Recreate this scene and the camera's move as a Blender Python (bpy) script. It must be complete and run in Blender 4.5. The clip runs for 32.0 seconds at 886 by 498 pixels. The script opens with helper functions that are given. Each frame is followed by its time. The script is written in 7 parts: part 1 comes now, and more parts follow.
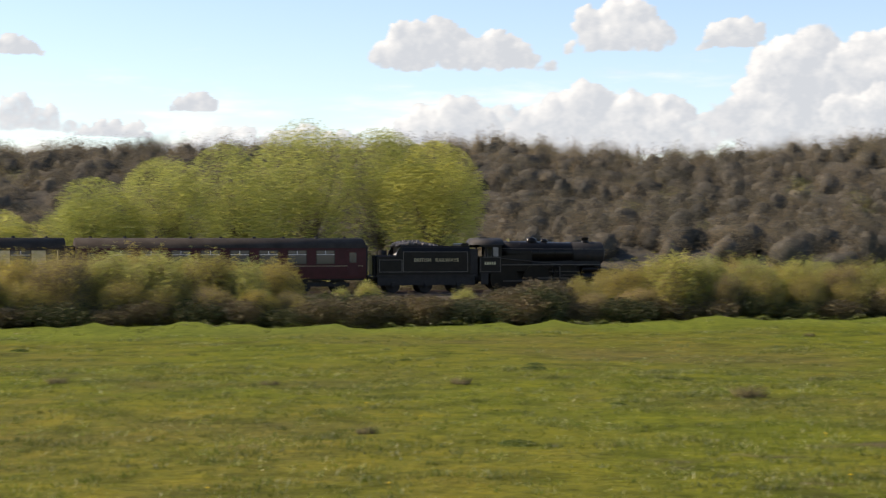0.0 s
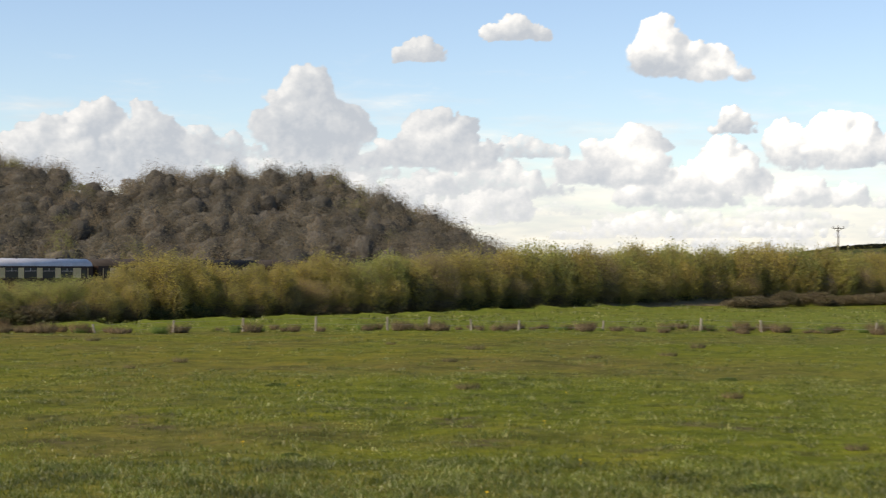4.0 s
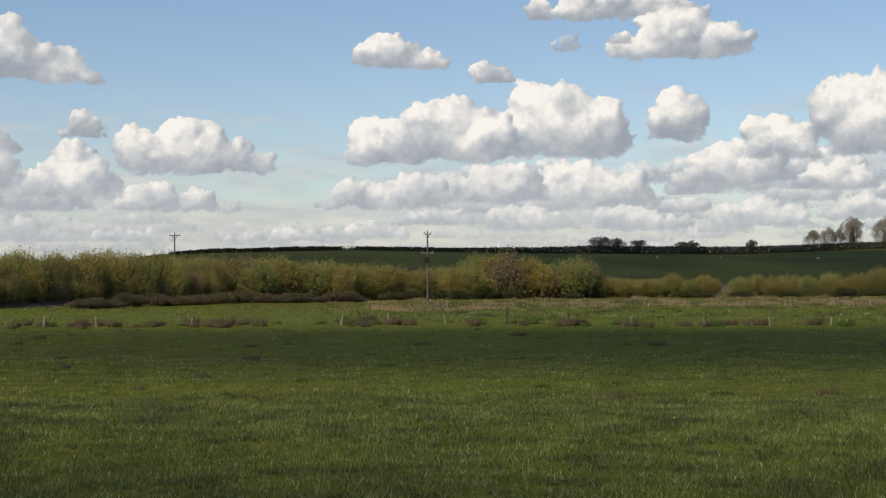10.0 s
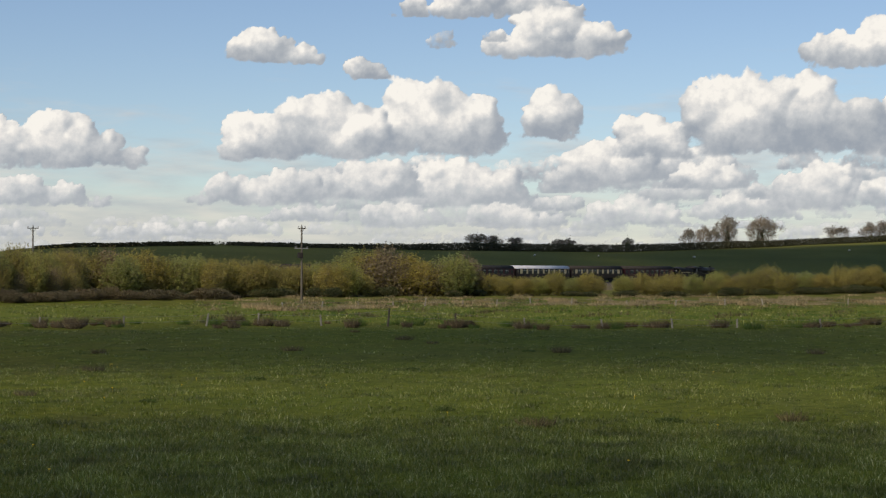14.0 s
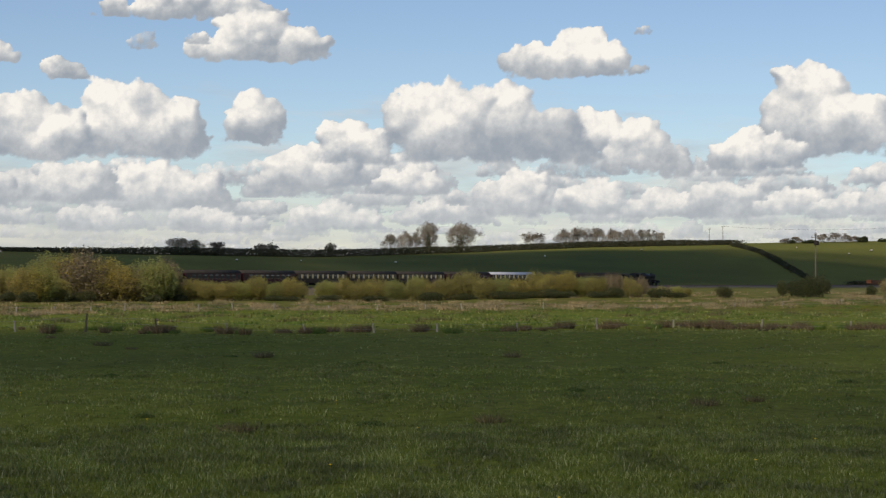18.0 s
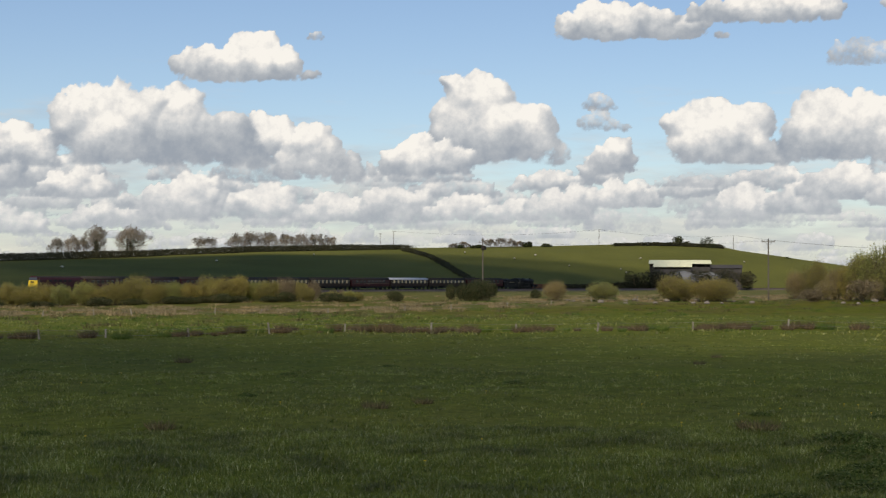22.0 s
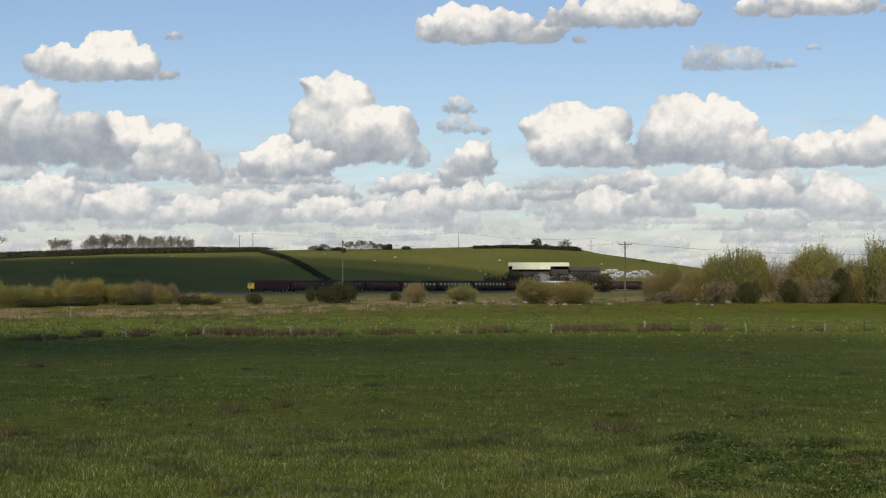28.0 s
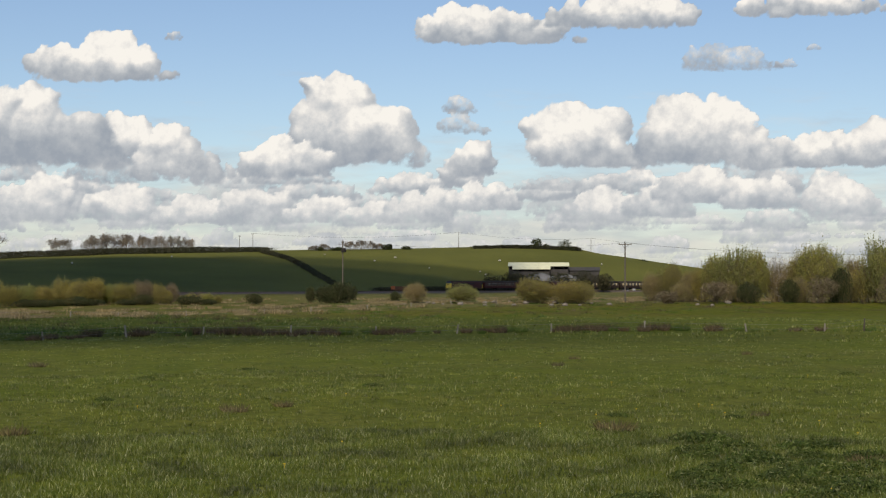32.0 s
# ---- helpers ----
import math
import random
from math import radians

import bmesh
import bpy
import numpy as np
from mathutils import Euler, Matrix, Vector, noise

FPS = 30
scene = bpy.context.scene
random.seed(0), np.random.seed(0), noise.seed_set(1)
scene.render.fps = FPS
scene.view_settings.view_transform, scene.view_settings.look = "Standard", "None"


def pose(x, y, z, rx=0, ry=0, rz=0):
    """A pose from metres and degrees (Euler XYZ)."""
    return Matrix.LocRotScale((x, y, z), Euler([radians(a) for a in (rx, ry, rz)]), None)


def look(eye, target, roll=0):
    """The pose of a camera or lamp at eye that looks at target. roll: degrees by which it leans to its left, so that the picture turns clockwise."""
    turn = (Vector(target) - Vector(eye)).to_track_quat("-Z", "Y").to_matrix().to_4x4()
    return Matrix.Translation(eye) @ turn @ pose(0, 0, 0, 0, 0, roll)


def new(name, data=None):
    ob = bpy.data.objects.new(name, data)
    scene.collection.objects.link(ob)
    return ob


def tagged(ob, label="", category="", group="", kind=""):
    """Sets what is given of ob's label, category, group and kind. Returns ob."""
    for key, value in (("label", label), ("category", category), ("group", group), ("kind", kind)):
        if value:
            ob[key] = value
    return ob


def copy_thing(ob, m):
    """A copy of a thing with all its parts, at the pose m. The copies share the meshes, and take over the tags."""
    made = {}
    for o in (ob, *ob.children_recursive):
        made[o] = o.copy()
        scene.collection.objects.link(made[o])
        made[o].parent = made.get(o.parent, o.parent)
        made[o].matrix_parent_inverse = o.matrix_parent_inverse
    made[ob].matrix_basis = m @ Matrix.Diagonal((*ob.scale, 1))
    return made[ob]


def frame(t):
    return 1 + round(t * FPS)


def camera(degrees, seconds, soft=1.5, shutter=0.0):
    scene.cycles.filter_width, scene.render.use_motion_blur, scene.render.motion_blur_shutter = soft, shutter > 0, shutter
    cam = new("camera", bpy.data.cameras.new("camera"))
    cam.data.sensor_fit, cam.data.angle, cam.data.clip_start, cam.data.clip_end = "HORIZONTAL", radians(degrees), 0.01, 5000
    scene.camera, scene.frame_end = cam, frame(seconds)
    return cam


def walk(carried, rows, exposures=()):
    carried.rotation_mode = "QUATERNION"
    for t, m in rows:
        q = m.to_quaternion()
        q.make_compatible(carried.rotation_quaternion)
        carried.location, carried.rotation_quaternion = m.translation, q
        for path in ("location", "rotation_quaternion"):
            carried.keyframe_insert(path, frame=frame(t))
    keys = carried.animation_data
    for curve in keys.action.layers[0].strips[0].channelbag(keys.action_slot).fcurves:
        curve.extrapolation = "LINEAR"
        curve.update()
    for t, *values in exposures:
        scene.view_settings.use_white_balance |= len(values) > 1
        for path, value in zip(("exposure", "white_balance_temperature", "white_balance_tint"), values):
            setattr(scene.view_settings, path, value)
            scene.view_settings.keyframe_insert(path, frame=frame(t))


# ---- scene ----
cam = camera(30.25, 32.0, soft=1.2, shutter=0.25)
EYE_HEIGHT = 4.3


def view(t, x, y, yaw, pitch, roll):
    """A camera row: compass bearing, upward tilt and lean in degrees."""
    b, p = radians(yaw), radians(pitch)
    eye = Vector((x, y, EYE_HEIGHT))
    way = Vector((math.sin(b) * math.cos(p), math.cos(b) * math.cos(p), math.sin(p)))
    return t, look(eye, eye + way * 100, roll)


CAMERA_ROWS = [
    (0.0, 9.53, 19.54, -5.42, 0.12, -0.06), (0.5, 9.53, 19.54, 2.11, 0.21, -0.13), (1.0, 9.53, 19.54, 8.23, 0.26, -0.24),
    (1.5, 9.53, 19.54, 12.52, 0.33, -0.37), (2.0, 9.12, 18.7, 16.72, 0.4, -0.05), (2.5, 8.4, 17.22, 21.2, 0.46, 0.18),
    (3.0, 7.67, 15.73, 26.14, 0.58, 0.49), (3.5, 6.24, 12.79, 29.15, 0.66, 0.54), (4.0, 4.7, 9.63, 33.6, 0.77, 0.14),
    (4.5, 2.99, 6.13, 36.7, 0.79, -0.12), (6.5, -9.81, -6.87, 50.79, 0.83, -0.28), (7.0, -9.74, -6.82, 53.27, 0.85, -0.27),
    (7.5, -9.62, -6.74, 55.17, 0.88, -0.2), (8.0, -9.6, -6.72, 55.14, 0.89, -0.2), (9.0, -9.6, -6.72, 55.19, 0.89, -0.2),
    (9.5, -9.62, -6.74, 55.72, 0.89, -0.19), (10.0, -9.62, -6.73, 56.02, 0.89, -0.19), (10.5, -9.65, -6.76, 56.02, 0.9, -0.22),
    (11.0, -8.45, -5.92, 56.2, 0.9, -0.21), (11.5, -6.18, -4.33, 56.49, 0.88, -0.13), (12.0, -2.56, -1.79, 56.91, 0.92, -0.14),
    (12.5, -0.01, 0.0, 57.04, 0.9, 0.05), (13.0, -0.01, 0.0, 58.21, 0.88, 0.06), (13.5, -0.01, 0.0, 59.26, 0.77, 0.06),
    (14.0, -0.01, 0.0, 60.43, 0.78, 0.13), (14.5, -0.01, 0.0, 61.64, 0.83, 0.11), (16.5, -0.01, 0.0, 66.18, 0.91, 0.14),
    (17.0, -0.01, 0.0, 67.75, 0.93, 0.12), (17.5, -0.01, 0.0, 69.33, 0.95, 0.16), (18.0, -0.01, 0.0, 70.8, 0.98, 0.23),
    (18.5, -0.01, 0.0, 72.21, 0.99, 0.21), (19.0, -0.01, 0.0, 73.39, 1.02, 0.25), (19.5, -0.01, 0.0, 75.03, 1.05, 0.23),
    (20.0, -0.01, 0.0, 76.77, 1.08, 0.19), (20.5, -0.01, 0.0, 78.45, 1.1, 0.2), (21.0, -0.01, 0.0, 79.55, 1.13, 0.16),
    (21.5, -0.01, 0.0, 80.56, 1.14, 0.12), (22.0, -0.01, 0.0, 82.22, 1.17, 0.1), (22.5, -0.01, 0.0, 83.91, 1.19, 0.11),
    (23.0, -0.01, 0.0, 85.68, 1.22, 0.07), (23.5, -0.01, 0.0, 86.62, 1.23, 0.05), (24.0, -0.01, 0.0, 87.08, 1.26, 0.04),
    (24.5, -0.01, 0.0, 87.11, 1.26, 0.04), (32.0, -0.01, 0.0, 87.11, 1.26, 0.04)]
walk(cam, [view(*row) for row in CAMERA_ROWS],
     exposures=[(0.0, 0.95, 8400, 17), (3.0, 0.9, 8300, 16), (6.5, 0.0, 7500, 14), (32.0, 0.0, 7500, 14)])

# ---- daylight ----
SUN_BEARING, SUN_HEIGHT = -84.0, 43.0
world = bpy.data.worlds.new("sky")
scene.world = world
world.use_nodes = True
_sky = world.node_tree.nodes.new("ShaderNodeTexSky")
_sky.sky_type, _sky.sun_disc = "NISHITA", False
_sky.sun_elevation, _sky.sun_rotation = radians(SUN_HEIGHT), radians(SUN_BEARING)
_sky.air_density, _sky.dust_density, _sky.ozone_density = 1.0, 0.3, 3.0
_bg = world.node_tree.nodes["Background"]
# thin broken cloud low over the horizon, part of the sky itself
_wn = world.node_tree
_tc = _wn.nodes.new("ShaderNodeTexCoord")
_mp = _wn.nodes.new("ShaderNodeMapping")
_mp.inputs["Scale"].default_value = (9.0, 9.0, 46.0)
_wn.links.new(_tc.outputs["Generated"], _mp.inputs[0])
_no = _wn.nodes.new("ShaderNodeTexNoise")
_no.inputs["Scale"].default_value, _no.inputs["Detail"].default_value, _no.inputs["Roughness"].default_value = 1.6, 7.0, 0.6
_wn.links.new(_mp.outputs[0], _no.inputs["Vector"])
_sx = _wn.nodes.new("ShaderNodeSeparateXYZ")
_wn.links.new(_tc.outputs["Generated"], _sx.inputs[0])
_hz = _wn.nodes.new("ShaderNodeMapRange")
_hz.inputs["From Min"].default_value, _hz.inputs["From Max"].default_value = 0.0, 0.16
_hz.inputs["To Min"].default_value, _hz.inputs["To Max"].default_value = 0.46, -0.30
_wn.links.new(_sx.outputs["Z"], _hz.inputs["Value"])
_ad = _wn.nodes.new("ShaderNodeMath")
_wn.links.new(_no.outputs["Fac"], _ad.inputs[0])
_wn.links.new(_hz.outputs[0], _ad.inputs[1])
_sm = _wn.nodes.new("ShaderNodeMapRange")
_sm.interpolation_type = "SMOOTHSTEP"
_sm.inputs["From Min"].default_value, _sm.inputs["From Max"].default_value = 0.46, 0.9
_sm.inputs["To Max"].default_value = 0.70
_wn.links.new(_ad.outputs[0], _sm.inputs["Value"])
_mx = _wn.nodes.new("ShaderNodeMix")
_mx.data_type = "RGBA"
_n2 = _wn.nodes.new("ShaderNodeTexNoise")
_n2.inputs["Scale"].default_value, _n2.inputs["Detail"].default_value = 2.6, 6.0
_wn.links.new(_mp.outputs[0], _n2.inputs["Vector"])
_cr = _wn.nodes.new("ShaderNodeValToRGB")
_cr.color_ramp.elements[0].position, _cr.color_ramp.elements[0].color = 0.36, (3.9, 4.5, 5.3, 1)
_cr.color_ramp.elements[1].position, _cr.color_ramp.elements[1].color = 0.66, (5.9, 6.2, 6.4, 1)
_wn.links.new(_n2.outputs["Fac"], _cr.inputs[0])
_wn.links.new(_cr.outputs[0], _mx.inputs[7])
_wn.links.new(_sm.outputs[0], _mx.inputs[0])
_tint = _wn.nodes.new("ShaderNodeMix")
_tint.data_type, _tint.blend_type = "RGBA", "MULTIPLY"
_tint.inputs[0].default_value, _tint.inputs[7].default_value = 1.0, (0.825, 0.925, 1.06, 1)
_wn.links.new(_sky.outputs[0], _tint.inputs[6])
_wn.links.new(_tint.outputs[2], _mx.inputs[6])
_wn.links.new(_mx.outputs[2], _bg.inputs[0])
_bg.inputs[1].default_value = 0.108
sun = new("sun", bpy.data.lights.new("sun", "SUN"))
sun.data.energy, sun.data.angle, sun.data.color = 3.1, radians(0.55), (1.0, 0.95, 0.87)
_b, _e = radians(SUN_BEARING), radians(SUN_HEIGHT)
SUN_WAY = Vector((math.sin(_b) * math.cos(_e), math.cos(_b) * math.cos(_e), math.sin(_e)))
sun.matrix_world = look(SUN_WAY * 300, (0, 0, 0))

# ---- materials ----


def material(name, rough=0.8, metal=0.0, spec=0.3):
    m = bpy.data.materials.new(name)
    m.use_nodes = True
    b = m.node_tree.nodes["Principled BSDF"]
    b.inputs["Roughness"].default_value = rough
    b.inputs["Metallic"].default_value = metal
    b.inputs["Specular IOR Level"].default_value = spec
    return m, m.node_tree, b


def noise_node(nt, scale, detail=4.0, space="Object", stretch=None, rough=0.55):
    tc = nt.nodes.new("ShaderNodeTexCoord")
    n = nt.nodes.new("ShaderNodeTexNoise")
    n.inputs["Scale"].default_value, n.inputs["Detail"].default_value = scale, detail
    n.inputs["Roughness"].default_value = rough
    if stretch:
        mp = nt.nodes.new("ShaderNodeMapping")
        mp.inputs["Scale"].default_value = stretch
        nt.links.new(tc.outputs[space], mp.inputs[0])
        nt.links.new(mp.outputs[0], n.inputs["Vector"])
    else:
        nt.links.new(tc.outputs[space], n.inputs["Vector"])
    return n.outputs["Fac"]


def ramp(nt, fac, stops):
    r = nt.nodes.new("ShaderNodeValToRGB")
    el = r.color_ramp.elements
    while len(el) < len(stops):
        el.new(0.5)
    for e, (p, c) in zip(el, stops):
        e.position, e.color = p, (*c, 1.0)
    nt.links.new(fac, r.inputs[0])
    return r.outputs[0]


def mix(nt, fac, a, b, mode="MIX"):
    m = nt.nodes.new("ShaderNodeMix")
    m.data_type, m.blend_type = "RGBA", mode
    for sock, v in ((m.inputs[0], fac), (m.inputs[6], a), (m.inputs[7], b)):
        if isinstance(v, bpy.types.NodeSocket):
            nt.links.new(v, sock)
        elif isinstance(v, (int, float)):
            sock.default_value = v
        else:
            sock.default_value = (*v, 1.0)
    return m.outputs[2]


def bump(nt, bsdf, fac, strength, dist=0.02):
    b = nt.nodes.new("ShaderNodeBump")
    b.inputs["Strength"].default_value, b.inputs["Distance"].default_value = strength, dist
    nt.links.new(fac, b.inputs["Height"])
    nt.links.new(b.outputs[0], bsdf.inputs["Normal"])


def plain(name, base, dark, scale=3.0, rough=0.6, metal=0.0, spec=0.4, grain=0.25, depth=0.01):
    """A painted or natural surface: two tones mixed at two scales, and fine relief."""
    m, nt, b = material(name, rough, metal, spec)
    big = ramp(nt, noise_node(nt, scale, 3), [(0.35, dark), (0.65, base)])
    fine = ramp(nt, noise_node(nt, scale * 12, 4), [(0.3, (0.75, 0.75, 0.75)), (0.7, (1.1, 1.1, 1.1))])
    nt.links.new(mix(nt, 0.6, big, fine, "MULTIPLY"), b.inputs["Base Color"])
    bump(nt, b, noise_node(nt, scale * 15, 3), grain, depth)
    return m


def foliage(name, stops, gloss=0.25, glow=0.35, patch=0.25, tone_by="", deep=0.0):
    """Leaves or twigs: each piece its own tone, larger patches, light shining through."""
    m, nt, b = material(name, 0.65, 0.0, gloss)
    geo = nt.nodes.new("ShaderNodeNewGeometry")
    col = ramp(nt, geo.outputs["Random Per Island"], stops)
    oi = nt.nodes.new("ShaderNodeObjectInfo")
    by = oi.outputs["Random"]
    if tone_by:
        at = nt.nodes.new("ShaderNodeAttribute")
        at.attribute_name = tone_by
        col = mix(nt, 1.0, col, ramp(nt, at.outputs["Fac"], [(0.0, (0.55, 0.58, 0.55)), (0.35, (0.85, 0.85, 0.85)), (0.7, (1.05, 1.0, 0.95)), (0.9, (1.25, 1.15, 1.0)), (1.0, (1.15, 1.3, 0.7))]), "MULTIPLY")
    tone = ramp(nt, by, [(0.0, (0.82, 0.85, 0.8)), (0.5, (1.0, 1.0, 1.0)), (1.0, (1.15, 1.08, 0.95))])
    big = ramp(nt, noise_node(nt, patch, 3, "Object"), [(0.35, (0.8 - deep, 0.8 - deep, 0.8 - deep)), (0.65, (1.15 + deep, 1.12 + deep, 1.05 + deep * 0.8))])
    col = mix(nt, 1.0, mix(nt, 1.0, col, tone, "MULTIPLY"), big, "MULTIPLY")
    nt.links.new(col, b.inputs["Base Color"])
    tr = nt.nodes.new("ShaderNodeBsdfTranslucent")
    nt.links.new(col, tr.inputs[0])
    mx = nt.nodes.new("ShaderNodeMixShader")
    mx.inputs[0].default_value = glow
    nt.links.new(b.outputs[0], mx.inputs[1])
    nt.links.new(tr.outputs[0], mx.inputs[2])
    nt.links.new(mx.outputs[0], nt.nodes["Material Output"].inputs[0])
    return m


# ---- geometry tools ----
RNG = np.random.default_rng(7)


def mesh_of(name, verts, faces, mat, smooth=False):
    """A mesh from numpy arrays; faces all of one length."""
    me = bpy.data.meshes.new(name)
    v, f = np.asarray(verts, np.float32), np.asarray(faces, np.int32)
    n, k = f.shape
    me.vertices.add(len(v))
    me.vertices.foreach_set("co", v.ravel())
    me.loops.add(n * k)
    me.loops.foreach_set("vertex_index", f.ravel())
    me.polygons.add(n)
    me.polygons.foreach_set("loop_start", np.arange(0, n * k, k, dtype=np.int32))
    if smooth:
        me.polygons.foreach_set("use_smooth", np.ones(n, bool))
    me.materials.append(mat)
    me.update(calc_edges=True)
    return me


def part(name, data, mat, parent, label="", smooth=False):
    """One mesh object under a thing or a part. data: a bmesh or a mesh."""
    if isinstance(data, bmesh.types.BMesh):
        bm, data = data, bpy.data.meshes.new(name)
        bm.to_mesh(data)
        bm.free()
        data.materials.append(mat)
        if smooth:
            data.polygons.foreach_set("use_smooth", np.ones(len(data.polygons), bool))
    ob = new(name, data)
    ob.parent = parent
    if label:
        ob["label"] = label
    return ob


def box(bm, x0, x1, y0, y1, z0, z1, bevel=0.0):
    r = bmesh.ops.create_cube(bm, size=1.0, matrix=Matrix.Translation(((x0 + x1) / 2, (y0 + y1) / 2, (z0 + z1) / 2))
                              @ Matrix.Diagonal((x1 - x0, y1 - y0, z1 - z0, 1)))
    if bevel:
        es = list({e for v in r["verts"] for e in v.link_edges})
        bmesh.ops.bevel(bm, geom=es, offset=bevel, segments=1, affect="EDGES")
    return bm


def boxes(*rows, bevel=0.0):
    bm = bmesh.new()
    for row in rows:
        box(bm, *row, bevel=bevel)
    return bm


def tube(bm, a, b, r0, r1=None, n=12, caps=True):
    a, b = Vector(a), Vector(b)
    m = Matrix.Translation((a + b) / 2) @ (b - a).to_track_quat("Z", "Y").to_matrix().to_4x4()
    bmesh.ops.create_cone(bm, cap_ends=caps, segments=n, radius1=r0, radius2=r0 if r1 is None else r1, depth=(b - a).length, matrix=m)
    return bm


def lathe(bm, profile, axis, n=20):
    """A turned shape: profile of (along, radius), axis = (origin, along, out)."""
    o, d, u = (Vector(v) for v in axis)
    w = d.cross(u)
    rings = []
    for s, r in profile:
        rings.append([bm.verts.new(o + d * s + (u * math.cos(2 * math.pi * k / n) + w * math.sin(2 * math.pi * k / n)) * max(r, 0.001)) for k in range(n)])
    for p, q in zip(rings, rings[1:]):
        for k in range(n):
            bm.faces.new((p[k], p[(k + 1) % n], q[(k + 1) % n], q[k]))
    bm.faces.new(rings[0][::-1])
    bm.faces.new(rings[-1])
    bmesh.ops.recalc_face_normals(bm, faces=bm.faces)
    return bm


def place(bearing, dist, z=0.0):
    b = radians(bearing)
    return Vector((dist * math.sin(b), dist * math.cos(b), z))


# ---- the lie of the land ----
RIDGE_BEARING = [36, 42, 44.5, 45.8, 48, 52.7, 60, 66.8, 71.7, 75.7, 79.6, 82, 86, 89.4, 91.8, 92.5, 94.3, 96, 98, 104, 118, 140]
RIDGE_SLOPE = [.0, .002, .008, .0122, .0142, .0158, .0130, .0122, .0146, .0172, .0186, .0192, .0203, .0216, .0199, .0172, .0126, .0085, .005, .004, .004, .0]
RIDGE_DIST_AT, RIDGE_DIST = [36, 45, 60, 70, 80, 90, 110, 140], [560, 600, 690, 775, 850, 905, 905, 905]
WOOD_BEARING = [-60, -30, -19, -15.6, -8.5, -2, 0.5, 2.4, 4.6, 10, 14.3, 16.8, 19.3, 20.9, 22.5, 23.7, 26.6, 29.4, 31.8, 33.8, 35.2, 36.5]
WOOD_HEIGHT = [25, 36, 38.7, 40.8, 40.4, 42, 39.3, 37, 37.4, 40.8, 42.5, 43.4, 41.4, 36.5, 33, 37.5, 39.0, 37.8, 29, 21, 12.4, 0]
WOOD_DIST = 550.0


def smooth(x):
    x = np.clip(x, 0, 1)
    return x * x * (3 - 2 * x)


# the railway: heading against distance along it
_TS = np.linspace(-400, 1100, 1501)
_TH = np.interp(_TS, np.linspace(-300, 1000, 8), [0.6563, 0.9937, 1.3311, 1.6507, 1.9263, 2.1978, 2.4665, 2.7351])
_TX, _TY = np.cumsum(np.sin(_TH)), np.cumsum(np.cos(_TH))
_TX, _TY = _TX - _TX[400] + 1.71, _TY - _TY[400] + 136.91


def track(s):
    """Place and heading of the railway's middle, s metres along it."""
    return (np.interp(s, _TS, _TX), np.interp(s, _TS, _TY), 1.5 + 0.001 * np.clip(s, 0, 700), np.interp(s, _TS, _TH))


_TB, _TD = np.degrees(np.arctan2(_TX, _TY)), np.hypot(_TX, _TY)
_keep = (_TS > -150) & (_TS < 1000)


def track_dist(bearing):
    return np.interp(bearing, _TB[_keep], _TD[_keep])


LIP_AT, LIP_DIST = [-25, -12, -4, 0, 5, 12, 20, 30, 36, 42], [109, 111, 113, 115, 121, 128, 140, 168, 194, 224]


def land(x, y):
    """Height of the ground."""
    x, y = np.asarray(x, float), np.asarray(y, float)
    r, b = np.hypot(x, y), np.degrees(np.arctan2(x, y))
    z = 0.10 * np.sin(x * 0.11 + 1.3) * np.sin(y * 0.09) + 0.05 * np.sin(x * 0.31 + y * 0.23) + 0.03 * np.sin(x * 0.9 - y * 0.7)
    # a low lumpy bank of dug spoil along the ditch
    lip = np.interp(b, LIP_AT, LIP_DIST)
    z = z + 0.42 * np.exp(-((r - lip + 4.5) / 2.6) ** 2) * (0.75 + 0.45 * np.sin(b * 3.1) * np.sin(b * 1.27 + 1) + 0.25 * np.sin(b * 9.7)) * smooth((b + 28) / 4) * smooth((44 - b) / 6)
    h = np.maximum(np.interp(b, WOOD_BEARING, WOOD_HEIGHT) - 9.5, 0)
    h = np.where((b > -90) & (b < 40), h, 0)
    z = z + 1.3 * smooth((r - 215) / 110) * smooth((b - 66) / 12) * (b < 150)
    z = z + h * smooth((r - 330) / (WOOD_DIST - 330)) * (1 - 0.6 * smooth((r - 700) / 900))
    rd = np.interp(b, RIDGE_DIST_AT, RIDGE_DIST)
    hc = EYE_HEIGHT + np.interp(b, RIDGE_BEARING, RIDGE_SLOPE) * rd
    hc = np.where((b > 38) & (b < 140), hc * smooth((b - 38) / 5), 0)
    foot = np.maximum(track_dist(b) + 25, 300)
    z = z + hc * smooth((r - foot) / (rd - foot) * 0.85) / 0.939 * (1 - 0.8 * smooth((r - rd - 60) / 900))
    return z

# ---- ground ----
m_ground, _nt, _b = material("meadow", 0.95, 0.0, 0.04)
_big = ramp(_nt, noise_node(_nt, 0.03, 5, stretch=(1, 1, 0)), [(0.3, (0.072, 0.092, 0.010)), (0.45, (0.096, 0.111, 0.012)), (0.58, (0.112, 0.109, 0.017)), (0.72, (0.077, 0.100, 0.010))])
_mid = ramp(_nt, noise_node(_nt, 0.5, 6, stretch=(1, 1, 0)), [(0.32, (0.55, 0.6, 0.5)), (0.5, (1, 1, 1)), (0.72, (1.38, 1.22, 1.05))])
_brown = ramp(_nt, noise_node(_nt, 0.065, 7, stretch=(1, 1, 0), rough=0.62), [(0.47, (0, 0, 0)), (0.62, (0.75, 0.75, 0.75))])
